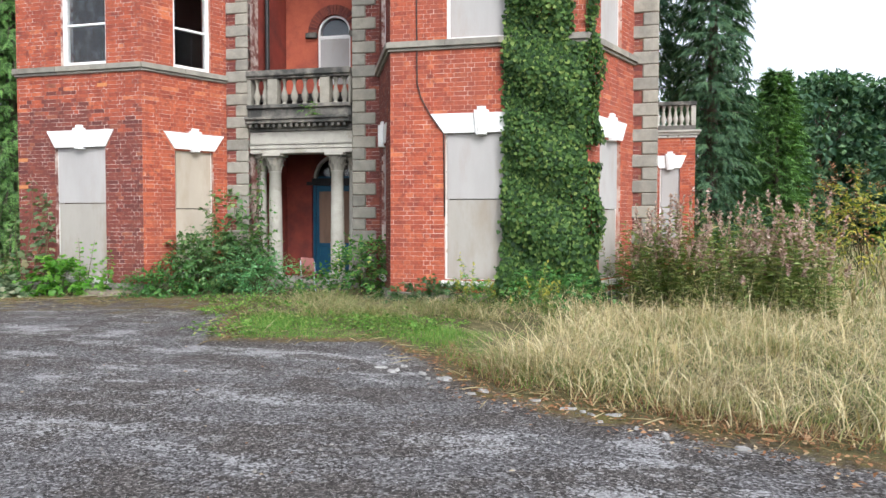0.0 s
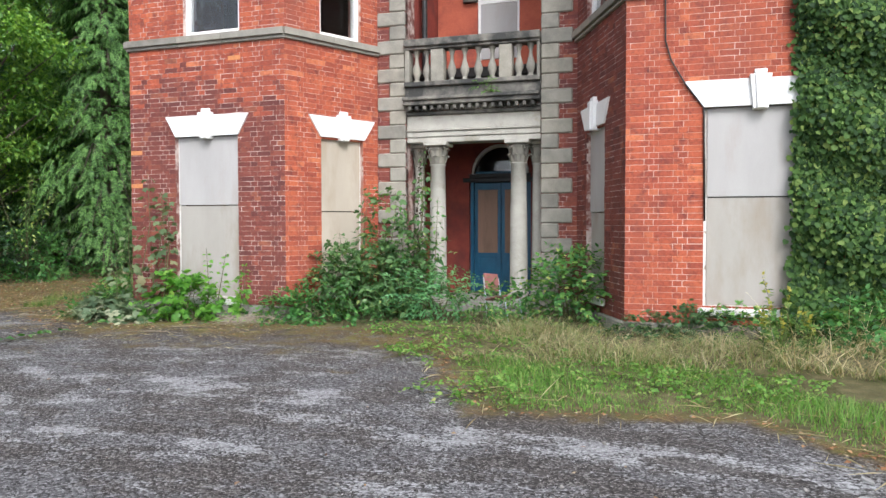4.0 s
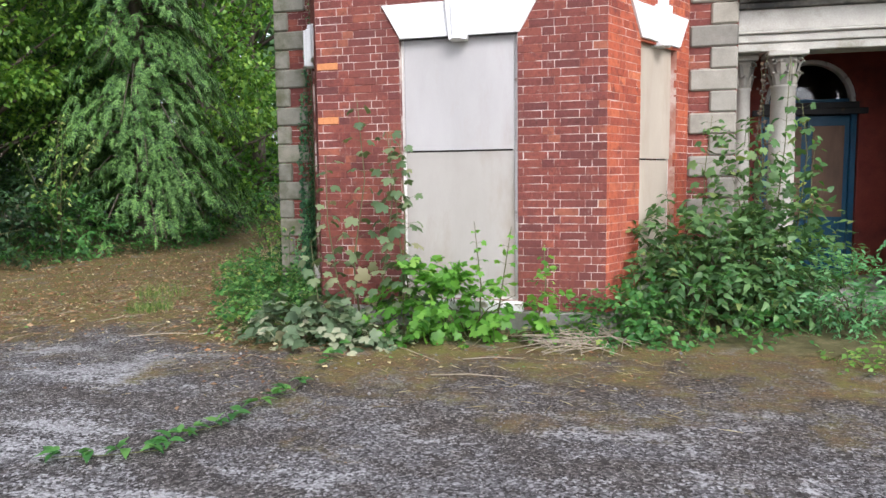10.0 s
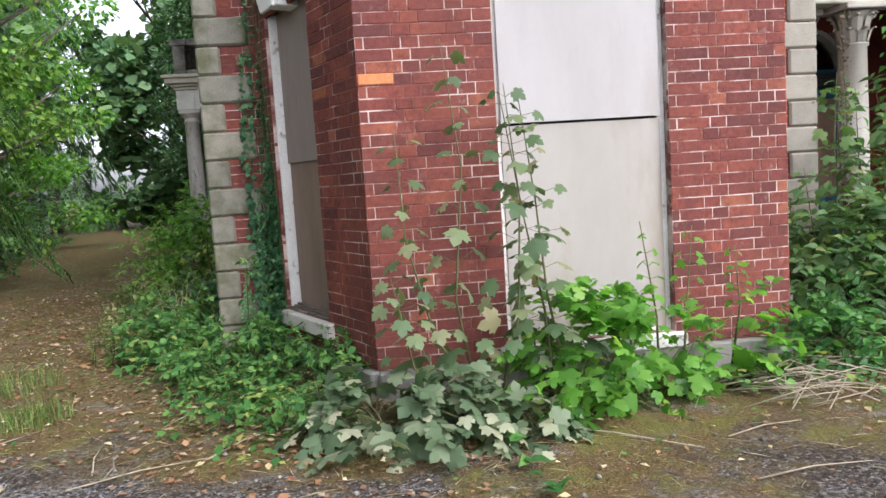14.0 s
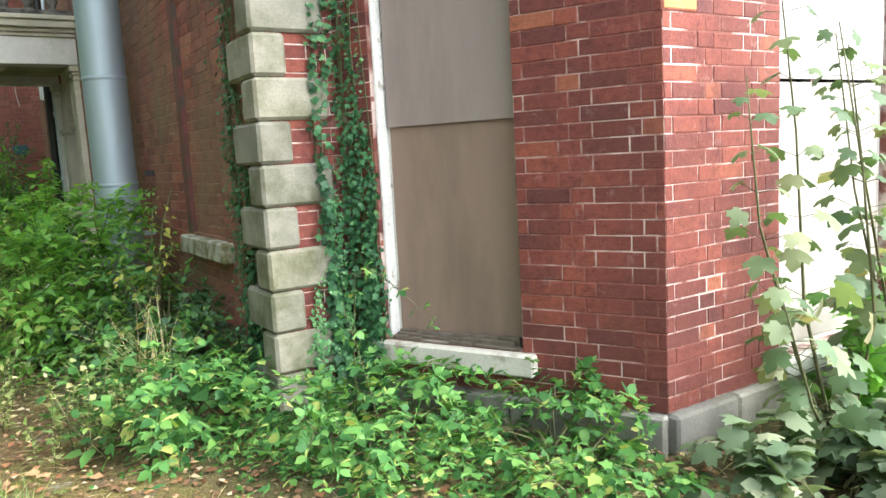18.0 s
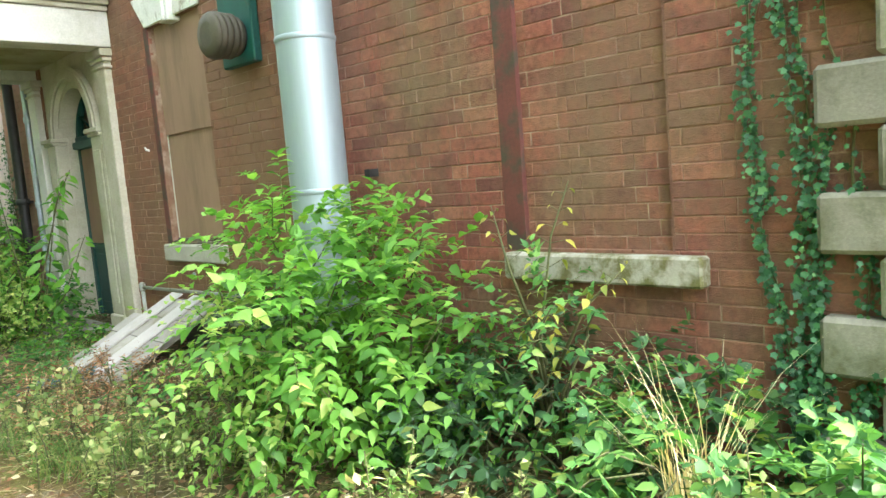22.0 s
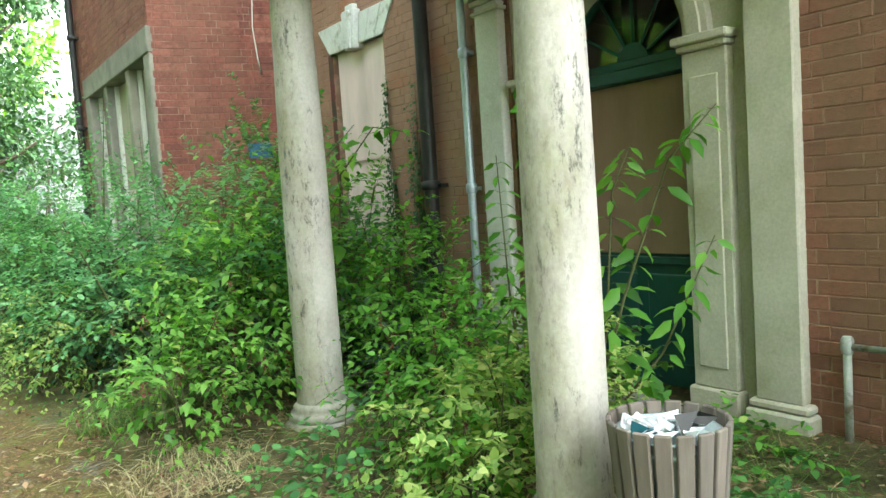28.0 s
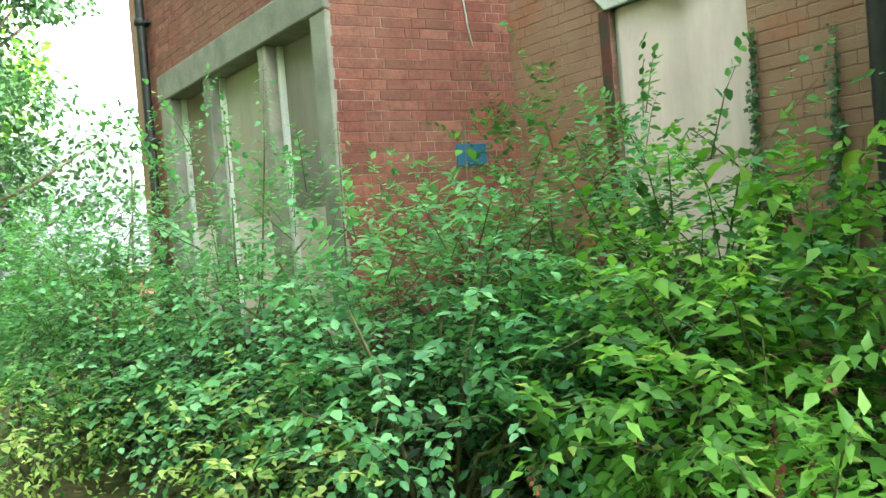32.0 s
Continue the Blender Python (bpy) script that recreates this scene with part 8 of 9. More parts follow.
shrub("rough_weeds", "green weeds grown up round the chair", (-5.6, 12.5), (0.65, 0.32), 0.64, 0.075, L_BRAMBLE, POINT, 90, 8, 0.26, 0.4, 73, low=0.05, category="weeds")
shrub("fern_clump", "grey-green ferny clump before the porch", (-6.35, 12.75), (0.62, 0.4), 0.95, 0.08, L_BLUE, LANCE, 190, 11, 0.4, 0.4, 26, low=0.05)
shrub("laurel_bush", "dark laurel bush between the entrance and bay", (-4.45, 13.0), (0.95, 0.62), 1.2, 0.10, L_BRAMBLE, OVAL, 280, 9, 0.42, 0.4, 27, low=0.05, lumps=10)
shrub("bramble_bush", "brambles along the foot of the bay", (-3.1, 11.75), (0.7, 0.3), 0.55, 0.098, L_DARK, TRI, 90, 8, 0.3, 0.5, 28, low=0.05)
shrub("bramble_bush", "brambles under the boarded bay window", (-1.9, 11.6), (0.7, 0.35), 0.5, 0.098, L_BRAMBLE, TRI, 90, 8, 0.3, 0.5, 29, low=0.05)
shrub("rough_weeds", "rank weeds below the ivy", (-0.7, 11.3), (0.8, 0.5), 0.75, 0.09, L_MID, OVAL, 110, 8, 0.35, 0.4, 30, low=0.05)
ground_cover("nettle_patch", "green nettles and weeds at the grass edge", [(-5.2, 10.4, 1.0, 0.8), (-6.2, 11.6, 0.9, 0.4), (-3.6, 9.3, 1.0, 0.5), (-2.6, 9.2, 1.0, 0.6), (-4.6, 8.4, 0.6, 0.4)], 0.055, L_TURF, DIAMOND, 520, 0.18, 31, "weeds", 0.25, 7)
shrub("balcony_fern", "small yellow-green fern rooted in the cornice", (-5.85, 13.95, 3.56), (0.14, 0.1), 0.26, 0.08, L_LIME, NARROW, 22, 8, 0.16, 0.4, 32, stems=3, lumps=3)

# weeds in flower east of the bay
def tall_weeds(name, label, spots, height, count, seed, plume, green, leaf=0.09, heads=26):
    rng = np.random.default_rng(seed)
    x0, y0 = spots[0][:2]
    base = thing(name, label, "weeds", pose(x0, y0, 0))
    sp_ = np.array(spots)[rng.integers(0, len(spots), count)]
    a, q = rng.uniform(0, 6.28, count), np.sqrt(rng.random(count))
    root = np.stack([sp_[:, 0] + np.cos(a) * q * sp_[:, 2] - x0, sp_[:, 1] + np.sin(a) * q * sp_[:, 3] - y0, np.zeros(count)], 1)
    h = height * rng.uniform(0.6, 1.15, count) * (1.05 - 0.45 * q ** 2)
    tip = root + np.stack([rng.normal(0, 0.12, count) * h, rng.normal(0, 0.12, count) * h, h], 1)
    g = Geo()
    for r, t_ in zip(root, tip):
        m = (r + t_) / 2 + rng.normal(0, 0.03, 3)
        g.tube([tuple(r), tuple(m), tuple(t_)], [0.005, 0.004, 0.002], 3)
    tagged(part("branching", g, STEM, base), kind="stuff")
    n = 30
    u = np.tile(np.linspace(0.12, 0.9, n), count)
    k = np.repeat(np.arange(count), n)
    pos = root[k] + (tip - root)[k] * u[:, None]
    ang = rng.uniform(0, 6.28, len(k))
    axis = np.stack([np.cos(ang), np.sin(ang), rng.uniform(0.0, 0.7, len(k))], 1)
    part("foliage", leaf_mesh("foliage", pos, axis, np.array([0, 0, 1.0]) + rng.normal(0, 0.3, (len(k), 3)), leaf * rng.uniform(0.6, 1.3, len(k)), NARROW, green), green, base)
    n = heads
    u = np.tile(np.linspace(0.82, 1.02, n), count)
    k = np.repeat(np.arange(count), n)
    pos = root[k] + (tip - root)[k] * u[:, None]
    axis = rng.normal(0, 1, (len(k), 3)) + np.array([0, 0, 0.5])
    tagged(part("seed_head", leaf_mesh("seed_head", pos, axis, rng.normal(0, 1, (len(k), 3)), 0.05 * rng.uniform(0.6, 1.3, len(k)), DIAMOND, plume), plume, base, "faded flower plume"), kind="stuff")
    return base


tall_weeds("willowherb_stand", "tall willowherb gone to seed beside the house", [(1.9, 11.4, 1.1, 0.9), (2.6, 11.3, 0.7, 0.8), (1.0, 11.4, 0.6, 0.5)], 1.62, 230, 33, L_PLUME, L_PALEGRASS, 0.14, 34)
tall_weeds("willowherb_stand", "tall brown dock and willowherb by the corner", [(0.6, 12.8, 0.5, 0.6), (1.5, 13.2, 0.9, 0.6)], 1.6, 70, 34, L_PLUME, L_GRASS, 0.14, 8)
tall_weeds("goldenrod_stand", "yellowing upright weeds in the grass", [(-0.9, 9.6, 0.35, 0.3), (-1.9, 10.7, 0.35, 0.25)], 0.8, 26, 35, L_YELLOW, L_GRASS, 0.08, 9)

# meadow
rng = np.random.default_rng(77)


def meadow(name, label, box, count, height, width, material, lean, keep, seed):
    r = np.random.default_rng(seed)
    xy = np.stack([r.uniform(box[0], box[1], count), r.uniform(box[2], box[3], count)], 1)
    soil = signed(xy[:, 0], xy[:, 1], GRASS_EDGE, [(60, -20), (60, 80), (-8.6, 80)])
    tuft = np.sin(xy[:, 0] * 2.3 + np.sin(xy[:, 1] * 1.9)) * np.sin(xy[:, 1] * 2.7 + xy[:, 0])
    ok = keep(xy[:, 0], xy[:, 1], soil, tuft) & (soil > r.uniform(-0.05, 0.18, count) + np.clip((xy[:, 0] + 1.6) * 0.2, 0, 0.16) * (0 if "russet" in name else 1))
    ok &= ragged(xy, box, r)
    ok &= ~((xy[:, 1] > 11.9) & (xy[:, 0] < 0.9) & (xy[:, 0] > -4.2))
    xy, tuft, soil = xy[ok], tuft[ok], soil[ok]
    hh = height * (0.72 + 0.45 * tuft) * np.clip(0.35 + soil * 1.2, 0.35, 1)
    return tagged(blades(name, r, xy, hh, width, material, lean), label, "grass", kind="stuff")


def ragged(xy, box, r):
    """Thins the blades out towards the far sides of a plot, so that it has no edge."""
    x, y = xy[:, 0], xy[:, 1]
    d = np.minimum(box[1] - x, (box[3] - y) * 1.6) + 0.8 * np.sin(y * 1.3) * np.sin(x * 0.9 + 1)
    return d > r.uniform(0.0, 3.6, len(x))


dry_zone = lambda x, y, s, t: (x > -1.4 + 0.25 * (y - 6)) | ((y > 9.7) & (x > -5.4) & (t > -0.35))
meadow("tall_dry_grass", "tall bleached dry grass on the old lawn", (-6, 10.5, 4, 14.2), 44000, 0.48, 0.0042, L_DRY, 2.1, dry_zone, 1)
meadow("tall_green_grass", "uncut green grass among the dry stems", (-6, 10.5, 4, 14.2), 52000, 0.44, 0.0048, L_PALEGRASS, 2.0, dry_zone, 2)
meadow("bent_stalks", "tangled golden stalks bent over the grass", (-2, 10.5, 4, 14.2), 17000, 0.66, 0.0062, L_STRAW, 1.9, dry_zone, 6)
meadow("tall_stalks", "thin tall straw stalks standing in the grass", (-2, 10.5, 4, 14.2), 2200, 0.90, 0.0042, L_STRAW, 0.6, dry_zone, 7)
meadow("russet_stalks", "russet dead stalks low at the grass edge", (-2, 8, 3.0, 9), 34000, 0.25, 0.0052, L_RUSSET, 2.1, lambda x, y, s, t: (x > -1.8) & (s < 0.42), 8)
meadow("short_green_grass", "short bright green grass creeping over the drive", (-5.5, 0.5, 5, 11), 64000, 0.16, 0.0042, L_TURF, 0.8, lambda x, y, s, t: (x < -0.6) & (y < 10.4), 3)
meadow("far_meadow", "rough dry grass of the far lawn", (1, 34, 3, 38), 17000, 0.72, 0.024, L_DRY, 0.8, lambda x, y, s, t: (x + 0.8 * y > 13) & ~((x < 2.2) & (y > 14)), 4)
meadow("far_green_meadow", "rough green grass of the far lawn", (1, 34, 3, 38), 9000, 0.62, 0.026, L_GRASS, 0.8, lambda x, y, s, t: (x + 0.8 * y > 13) & ~((x < 2.2) & (y > 14)), 5)


def tuft(name, label, x, y, r, n, h, material, seed, lean=0.7, width=0.003):
    rg = np.random.default_rng(seed)
    base = thing(name, label, "grass", pose(x, y, 0))
    a, q = rg.uniform(0, 6.28, n), np.sqrt(rg.random(n)) * r
    tagged(blades("grass", rg, np.stack([np.cos(a) * q, np.sin(a) * q], 1), h, width, material, lean, base), kind="stuff")
    return base


tuft("grass_tuft", "golden bundle of dry stalks by the corner", -13.32, 14.95, 0.10, 70, 0.86, L_STRAW, 41, 0.65, 0.0034)
tuft("grass_tuft", "bleached dry grass tuft at the drive edge", -0.6, 6.7, 0.5, 380, 0.5, L_DRY, 42, 1.5)
tuft("grass_tuft", "bleached dry grass tuft at the drive edge", 0.9, 5.7, 0.5, 380, 0.5, L_DRY, 43, 1.5)
tuft("grass_tuft", "small green grass tuft in the drive", -13.9, 12.9, 0.28, 420, 0.16, L_GRASS, 44, 0.8)
tuft("grass_tuft", "pale grass at the bend of the drive", -14.4, 13.9, 0.35, 260, 0.22, L_GRASS, 45, 0.8)
for i, (x, y, r, n, h, m) in enumerate(((-14.9, 20.2, 0.45, 260, 0.12, L_DRY), (-14.9, 21.9, 0.45, 280, 0.13, L_DRY), (-14.6, 19.0, 0.5, 500, 0.25, L_GRASS), (-13.6, 20.3, 0.35, 400, 0.20, L_GRASS), (-15.0, 23.2, 0.4, 260, 0.16, L_DRY), (-14.2, 18.0, 0.4, 400, 0.28, L_GRASS), (-13.0, 21.2, 0.4, 420, 0.18, L_GRASS), (-14.9, 24.6, 0.4, 400, 0.24, L_GRASS))):
    tuft("grass_tuft", "rough tuft of %s grass before the porch" % ("dry" if m is L_DRY else "green"), x, y, r, n * 2, h, m, 50 + i, 1.9)

# ---- along the west side ----
shrub("honeysuckle_bush", "lush lime-green bush with pointed drooping leaves", (-13.48, 16.88), (0.58, 0.48), 1.48, 0.105, L_BUSH, POINT, 350, 11, 0.50, 0.5, 101, low=0.04, lumps=12, stems=12, tilt=0.28)
shrub("honeysuckle_bush", "arching lime-green shoots leaning along the wall", (-13.22, 16.55), (0.36, 0.36), 1.2, 0.105, L_BUSH, POINT, 60, 11, 0.55, 0.45, 102, low=0.3, lumps=5, tilt=0.28)
shrub("privet_shrub", "small-leaved yellow-green shrub before the lime bush", (-13.85, 17.15), (0.34, 0.42), 0.95, 0.066, L_YGREEN, POINT, 120, 10, 0.36, 0.4, 147, low=0.06, lumps=7, tilt=0.3)
shrub("bramble_bush", "dark bramble thicket at the foot of the wall", (-13.15, 15.6), (0.55, 0.75), 0.75, 0.098, L_DARK, TRI, 220, 7, 0.34, 0.45, 103, low=0.04)
shrub("bramble_bush", "dark bramble thicket by the corner", (-13.25, 14.75), (0.45, 0.6), 0.62, 0.098, L_BRAMBLE, TRI, 150, 7, 0.34, 0.45, 104, low=0.04)
shrub("bramble_bush", "brambles sprawling under the bay sill", (-12.62, 13.55), (0.48, 0.6), 0.46, 0.088, L_BRAMBLE, TRI, 135, 7, 0.34, 0.5, 105, low=0.04)
shrub("bramble_bush", "brambles sprawling under the bay sill", (-12.0, 12.85), (0.45, 0.45), 0.40, 0.088, L_BRAMBLE, TRI, 105, 7, 0.34, 0.5, 106, low=0.04)
shrub("garden_shrub", "tall thin green shrub before the rear wing", (-14.8, 29.3), (0.42, 0.42), 2.35, 0.06, L_MID, POINT4, 200, 9, 0.45, 0.35, 131, low=0.04)
sapling("bramble_shoot", "thin arching bramble shoot before the sill", (-12.55, 13.85, 0), [[(0, 0, 0), (0.01, -0.01, 0.5), (0.03, -0.04, 0.86), (0.06, -0.13, 0.92), (0.10, -0.26, 0.86), (0.19, -0.41, 0.72), (0.23, -0.50, 0.60)], [(-0.09, -0.45, 0), (-0.13, -0.45, 0.3), (-0.20, -0.45, 0.6), (-0.25, -0.42, 0.82)]], 0.085, L_BRAMBLE, TRI, 8, 0.04, 144, category="bramble", tilt=0.7, thick=0.004)
shrub("burdock_leaves", "clump of large round light green leaves", (-12.95, 14.45), (0.36, 0.34), 0.34, 0.19, L_MID, OVAL, 14, 3, 0.22, 0.3, 145, low=0.2, lumps=4, stems=6, tilt=0.35, category="weeds")
shrub("burdock_leaves", "clump of large round light green leaves", (-13.5, 14.3), (0.3, 0.3), 0.28, 0.15, L_BRAMBLE, OVAL, 14, 3, 0.2, 0.3, 146, low=0.2, lumps=4, stems=6, tilt=0.35, category="weeds")
ground_cover("bramble_carpet", "light green bramble runners on the soil", [(-12.9, 13.75, 0.36, 0.45), (-12.65, 13.05, 0.42, 0.42), (-12.25, 12.45, 0.45, 0.38)], 0.07, L_BRAMBLE, TRI, 120, 0.19, 107, "ground cover", 0.3, 6)
sapling("yellow_sapling", "thin sapling with yellowing leaves by the sill", (-13.05, 15.75, 0), [[(0, 0, 0), (-0.02, 0.02, 0.6), (0.05, -0.03, 1.1), (0.12, -0.1, 1.35)], [(0, 0, 0.4), (-0.05, -0.25, 0.8), (0.0, -0.45, 1.0)], [(0, 0, 0.5), (0.02, 0.2, 0.95), (0.1, 0.35, 1.25)], [(0, 0, 0.3), (-0.2, -0.1, 0.7), (-0.3, -0.25, 0.85)]], 0.078, L_YELLOW, POINT, 9, 0.11, 108, tilt=0.6)
shrub("yellow_sapling", "straggling shrub with olive and yellow leaves by the sill", (-13.05, 15.75), (0.32, 0.35), 1.2, 0.065, L_BRAMBLE, POINT, 90, 9, 0.36, 0.4, 109, low=0.1, lumps=6)
tall_weeds("mugwort_stems", "upright seedling weeds at the drive edge", [(-14.0, 15.6, 0.35, 0.4), (-13.75, 14.6, 0.3, 0.3), (-14.1, 17.2, 0.3, 0.6)], 0.5, 40, 109, L_PALEGRASS, L_PALEGRASS, 0.05, 4)
for i, (x, y, r, h) in enumerate(((-14.3, 18.95, 0.28, 0.42), (-13.85, 19.55, 0.25, 0.32), (-13.6, 19.3, 0.25, 0.30), (-14.15, 18.2, 0.25, 0.28), (-13.75, 18.7, 0.3, 0.3))):
    shrub("low_weeds", "reddish-brown dock and willowherb gone over", (x, y), (r, r), h, 0.045, L_RUSSET, NARROW, 70, 9, 0.20, 0.15, 310 + i, low=0.05, lumps=6, tilt=0.6, category="weeds")
tall_weeds("fleabane_stems", "pale green upright seedlings in the rough ground", [(-14.2, 18.6, 0.4, 0.5), (-14.5, 18.0, 0.3, 0.5), (-14.3, 17.3, 0.25, 0.3)], 0.42, 50, 320, L_PALEGRASS, L_PALEGRASS, 0.045, 6)
for i, (x, y, r, h) in enumerate(((-13.6, 18.3, 0.35, 0.3), (-13.4, 17.9, 0.3, 0.36), (-13.8, 17.9, 0.3, 0.28))):
    shrub("dead_weeds", "brown twiggy dead weeds beside the hatch", (x, y), (r, r), h, 0.04, L_FALLEN, NARROW, 90, 8, 0.26, 0.2, 330 + i, low=0.05, lumps=6, tilt=0.7, category="weeds")
shrub("bramble_bush", "dark brambles beside the cellar light", (-13.0, 18.05), (0.4, 0.5), 0.6, 0.10, L_DARK, TRI, 130, 7, 0.3, 0.45, 111, low=0.04)
shrub("bramble_bush", "dark brambles growing over the pipe rail", (-12.88, 18.5), (0.26, 0.28), 0.75, 0.09, L_DARK, TRI, 60, 7, 0.28, 0.45, 112, low=0.1)
ground_cover("weed_carpet", "green weeds between the column and planks", [(-13.2, 21.2, 0.6, 0.4), (-13.7, 20.6, 0.5, 0.5), (-13.2, 22.0, 0.5, 0.6), (-14.5, 19.6, 0.5, 0.9)], 0.055, L_MID, OVAL, 260, 0.16, 113, "weeds", 0.22, 7)
sapling("buddleia_sapling", "tall narrow-leaved buddleia before the side door", (-13.35, 21.95, 0), [[(0, 0, 0), (0.05, 0.1, 0.7), (0.0, 0.2, 1.4), (-0.05, 0.25, 2.0)], [(0, 0, 0), (0.2, -0.15, 0.8), (0.35, -0.35, 1.5), (0.4, -0.6, 1.75)], [(0, 0, 0), (0.1, 0.3, 0.6), (0.15, 0.55, 1.2)], [(0, 0, 0), (0.3, -0.3, 0.5), (0.5, -0.5, 1.1)], [(-0.1, 0.3, 0), (-0.1, 0.4, 0.8), (-0.05, 0.5, 1.6)], [(0.1, 0, 0), (0.3, 0.05, 0.7), (0.45, 0.1, 1.35), (0.5, 0.0, 1.6)]], 0.20, L_LIME, LANCE, 18, 0.05, 114)
shrub("bramble_bush", "yellow-green brambles between the porch columns", (-13.75, 22.55), (0.55, 0.62), 0.95, 0.066, L_LIME, POINT, 280, 8, 0.36, 0.5, 115, low=0.04, tassels=30)
shrub("bramble_bush", "pale yellow-green brambles before the side door", (-13.55, 22.15), (0.42, 0.4), 1.0, 0.064, L_YGREEN, TRI, 170, 8, 0.36, 0.4, 119, low=0.1)
shrub("bramble_bush", "yellow-green brambles at the column foot", (-14.2, 21.85), (0.32, 0.35), 0.7, 0.072, L_YGREEN, TRI, 110, 8, 0.3, 0.4, 116, low=0.04)
shrub("leafy_shrub", "green shrub pressed against the porch wall", (-13.2, 23.6), (0.55, 0.6), 1.4, 0.075, L_LIME, POINT, 260, 9, 0.42, 0.4, 117, low=0.04)
for i, (x, y, rx, ry, h, lf, m, n) in enumerate(((-14.05, 24.5, 0.75, 0.75, 1.55, 0.095, L_BUSH, 310), (-13.3, 24.9, 0.6, 0.8, 1.7, 0.085, L_MID, 260), (-14.55, 25.6, 0.75, 0.8, 1.8, 0.072, L_BLUE, 340), (-13.6, 26.0, 0.8, 0.8, 2.25, 0.065, L_BLUE, 400), (-14.7, 27.2, 0.8, 0.9, 1.7, 0.072, L_BLUE, 340), (-15.0, 28.8, 0.8, 1.0, 1.75, 0.068, L_MID, 360), (-15.2, 30.6, 0.9, 1.0, 2.3, 0.075, L_BLUE, 380), (-15.4, 33.0, 1.2, 1.2, 2.7, 0.085, L_MID, 400), (-14.0, 35.0, 1.0, 1.0, 2.7, 0.085, L_MID, 320), (-14.2, 37.6, 0.9, 0.7, 2.7, 0.10, L_MID, 260), (-12.8, 37.5, 0.9, 0.7, 2.6, 0.10, L_MID, 260), (-14.8, 23.8, 0.45, 0.5, 0.85, 0.075, L_BUSH, 160), (-15.2, 26.2, 0.45, 0.7, 0.85, 0.065, L_YGREEN, 170), (-15.6, 28.4, 0.5, 0.8, 0.9, 0.065, L_YGREEN, 170))):
    shrub("snowberry_thicket", "tangled %s thicket filling the angle of the wing" % {id(L_LIME): "yellow-green leafy", id(L_BUSH): "bright lime leafy", id(L_YGREEN): "pale yellow-green", id(L_MID): "mid-green leafy", id(L_BLUE): "blue-green snowberry"}[id(m)], (x, y), (rx, ry), h, lf, m, ROUND4 if m in (L_BLUE, L_MID) else POINT4, n, 10, 0.46, 0.45, 120 + i, low=0.30 if m in (L_BLUE, L_BUSH) else 0.16, lumps=11, tilt=0.22, tassels=40 if m in (L_LIME, L_BUSH) and i < 12 else 0)
# Inner shrubs added dark, so that the thicket's gaps read as shade.
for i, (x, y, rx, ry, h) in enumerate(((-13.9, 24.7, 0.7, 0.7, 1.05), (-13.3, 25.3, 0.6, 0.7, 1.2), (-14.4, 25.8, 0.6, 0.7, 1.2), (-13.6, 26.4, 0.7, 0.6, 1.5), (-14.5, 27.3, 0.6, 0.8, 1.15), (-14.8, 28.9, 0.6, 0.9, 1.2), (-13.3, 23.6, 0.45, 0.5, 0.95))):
    shrub("snowberry_thicket", "inner leaves coloured dark for shade in the thicket", (x, y), (rx, ry), h * 0.88, 0.075, L_UNDER, POINT4, 220, 9, 0.4, 0.4, 520 + i, low=0.03, lumps=9)
sapling("leggy_sapling", "arching lime-green shoot leaning past the far window", (-13.55, 24.1, 0), [[(0, 0, 0), (0.05, 0.05, 0.9), (0.1, 0.0, 1.6), (0.25, -0.25, 1.92), (0.3, -0.75, 1.82)], [(0, 0, 0.9), (-0.05, 0.3, 1.5), (0.15, 0.75, 1.85)]], 0.18, L_BUSH, POINT, 17, 0.06, 142, tilt=0.35)
sapling("leggy_sapling", "leafy ash shoots standing above the thicket", (-13.6, 24.7, 0), [[(0, 0, 0), (0.0, 0.0, 0.9), (0.15, -0.1, 1.6), (0.45, -0.35, 2.0)], [(0.1, 0.4, 0), (0.1, 0.5, 1.2), (0.0, 0.7, 1.9)], [(-0.3, 1.2, 0), (-0.25, 1.3, 1.2), (-0.1, 1.4, 2.1)]], 0.15, L_LIME, OVAL, 12, 0.08, 140)
for i, (x, y, rx, ry, h, lf, m) in enumerate(((-13.9, 25.2, 0.8, 0.8, 2.75, 0.06, L_BLUE), (-14.3, 26.6, 0.8, 0.9, 2.8, 0.055, L_BLUE), (-13.1, 25.8, 0.6, 0.7, 2.9, 0.065, L_MID), (-14.3, 28.2, 0.7, 1.0, 3.0, 0.058, L_BLUE), (-14.5, 29.8, 0.7, 1.0, 2.9, 0.06, L_BLUE), (-13.5, 24.4, 0.6, 0.6, 2.0, 0.075, L_LIME))):
    shrub("snowberry_thicket", "open %s snowberry shoots above the thicket" % ("blue-green" if m is L_BLUE else "green"), (x, y), (rx, ry), h, lf, m, ROUND4, 190, 12, 0.5, 0.3, 150 + i, low=0.3, lumps=10, stems=16, tilt=0.28)
sapling("leggy_sapling", "thin blue-green shoots before the wing window", (-14.3, 27.6, 0), [[(0, 0, 0), (0.0, 0.0, 1.2), (0.05, -0.1, 2.1), (0.1, -0.1, 2.7)], [(0.2, 1.0, 0), (0.2, 1.1, 1.4), (0.1, 1.2, 2.5)], [(-0.1, 1.8, 0), (0, 1.9, 1.4), (0.1, 2.0, 2.4)], [(0.3, -0.6, 0), (0.3, -0.6, 1.3), (0.25, -0.7, 2.2)]], 0.075, L_BLUE, OVAL, 22, 0.07, 141)
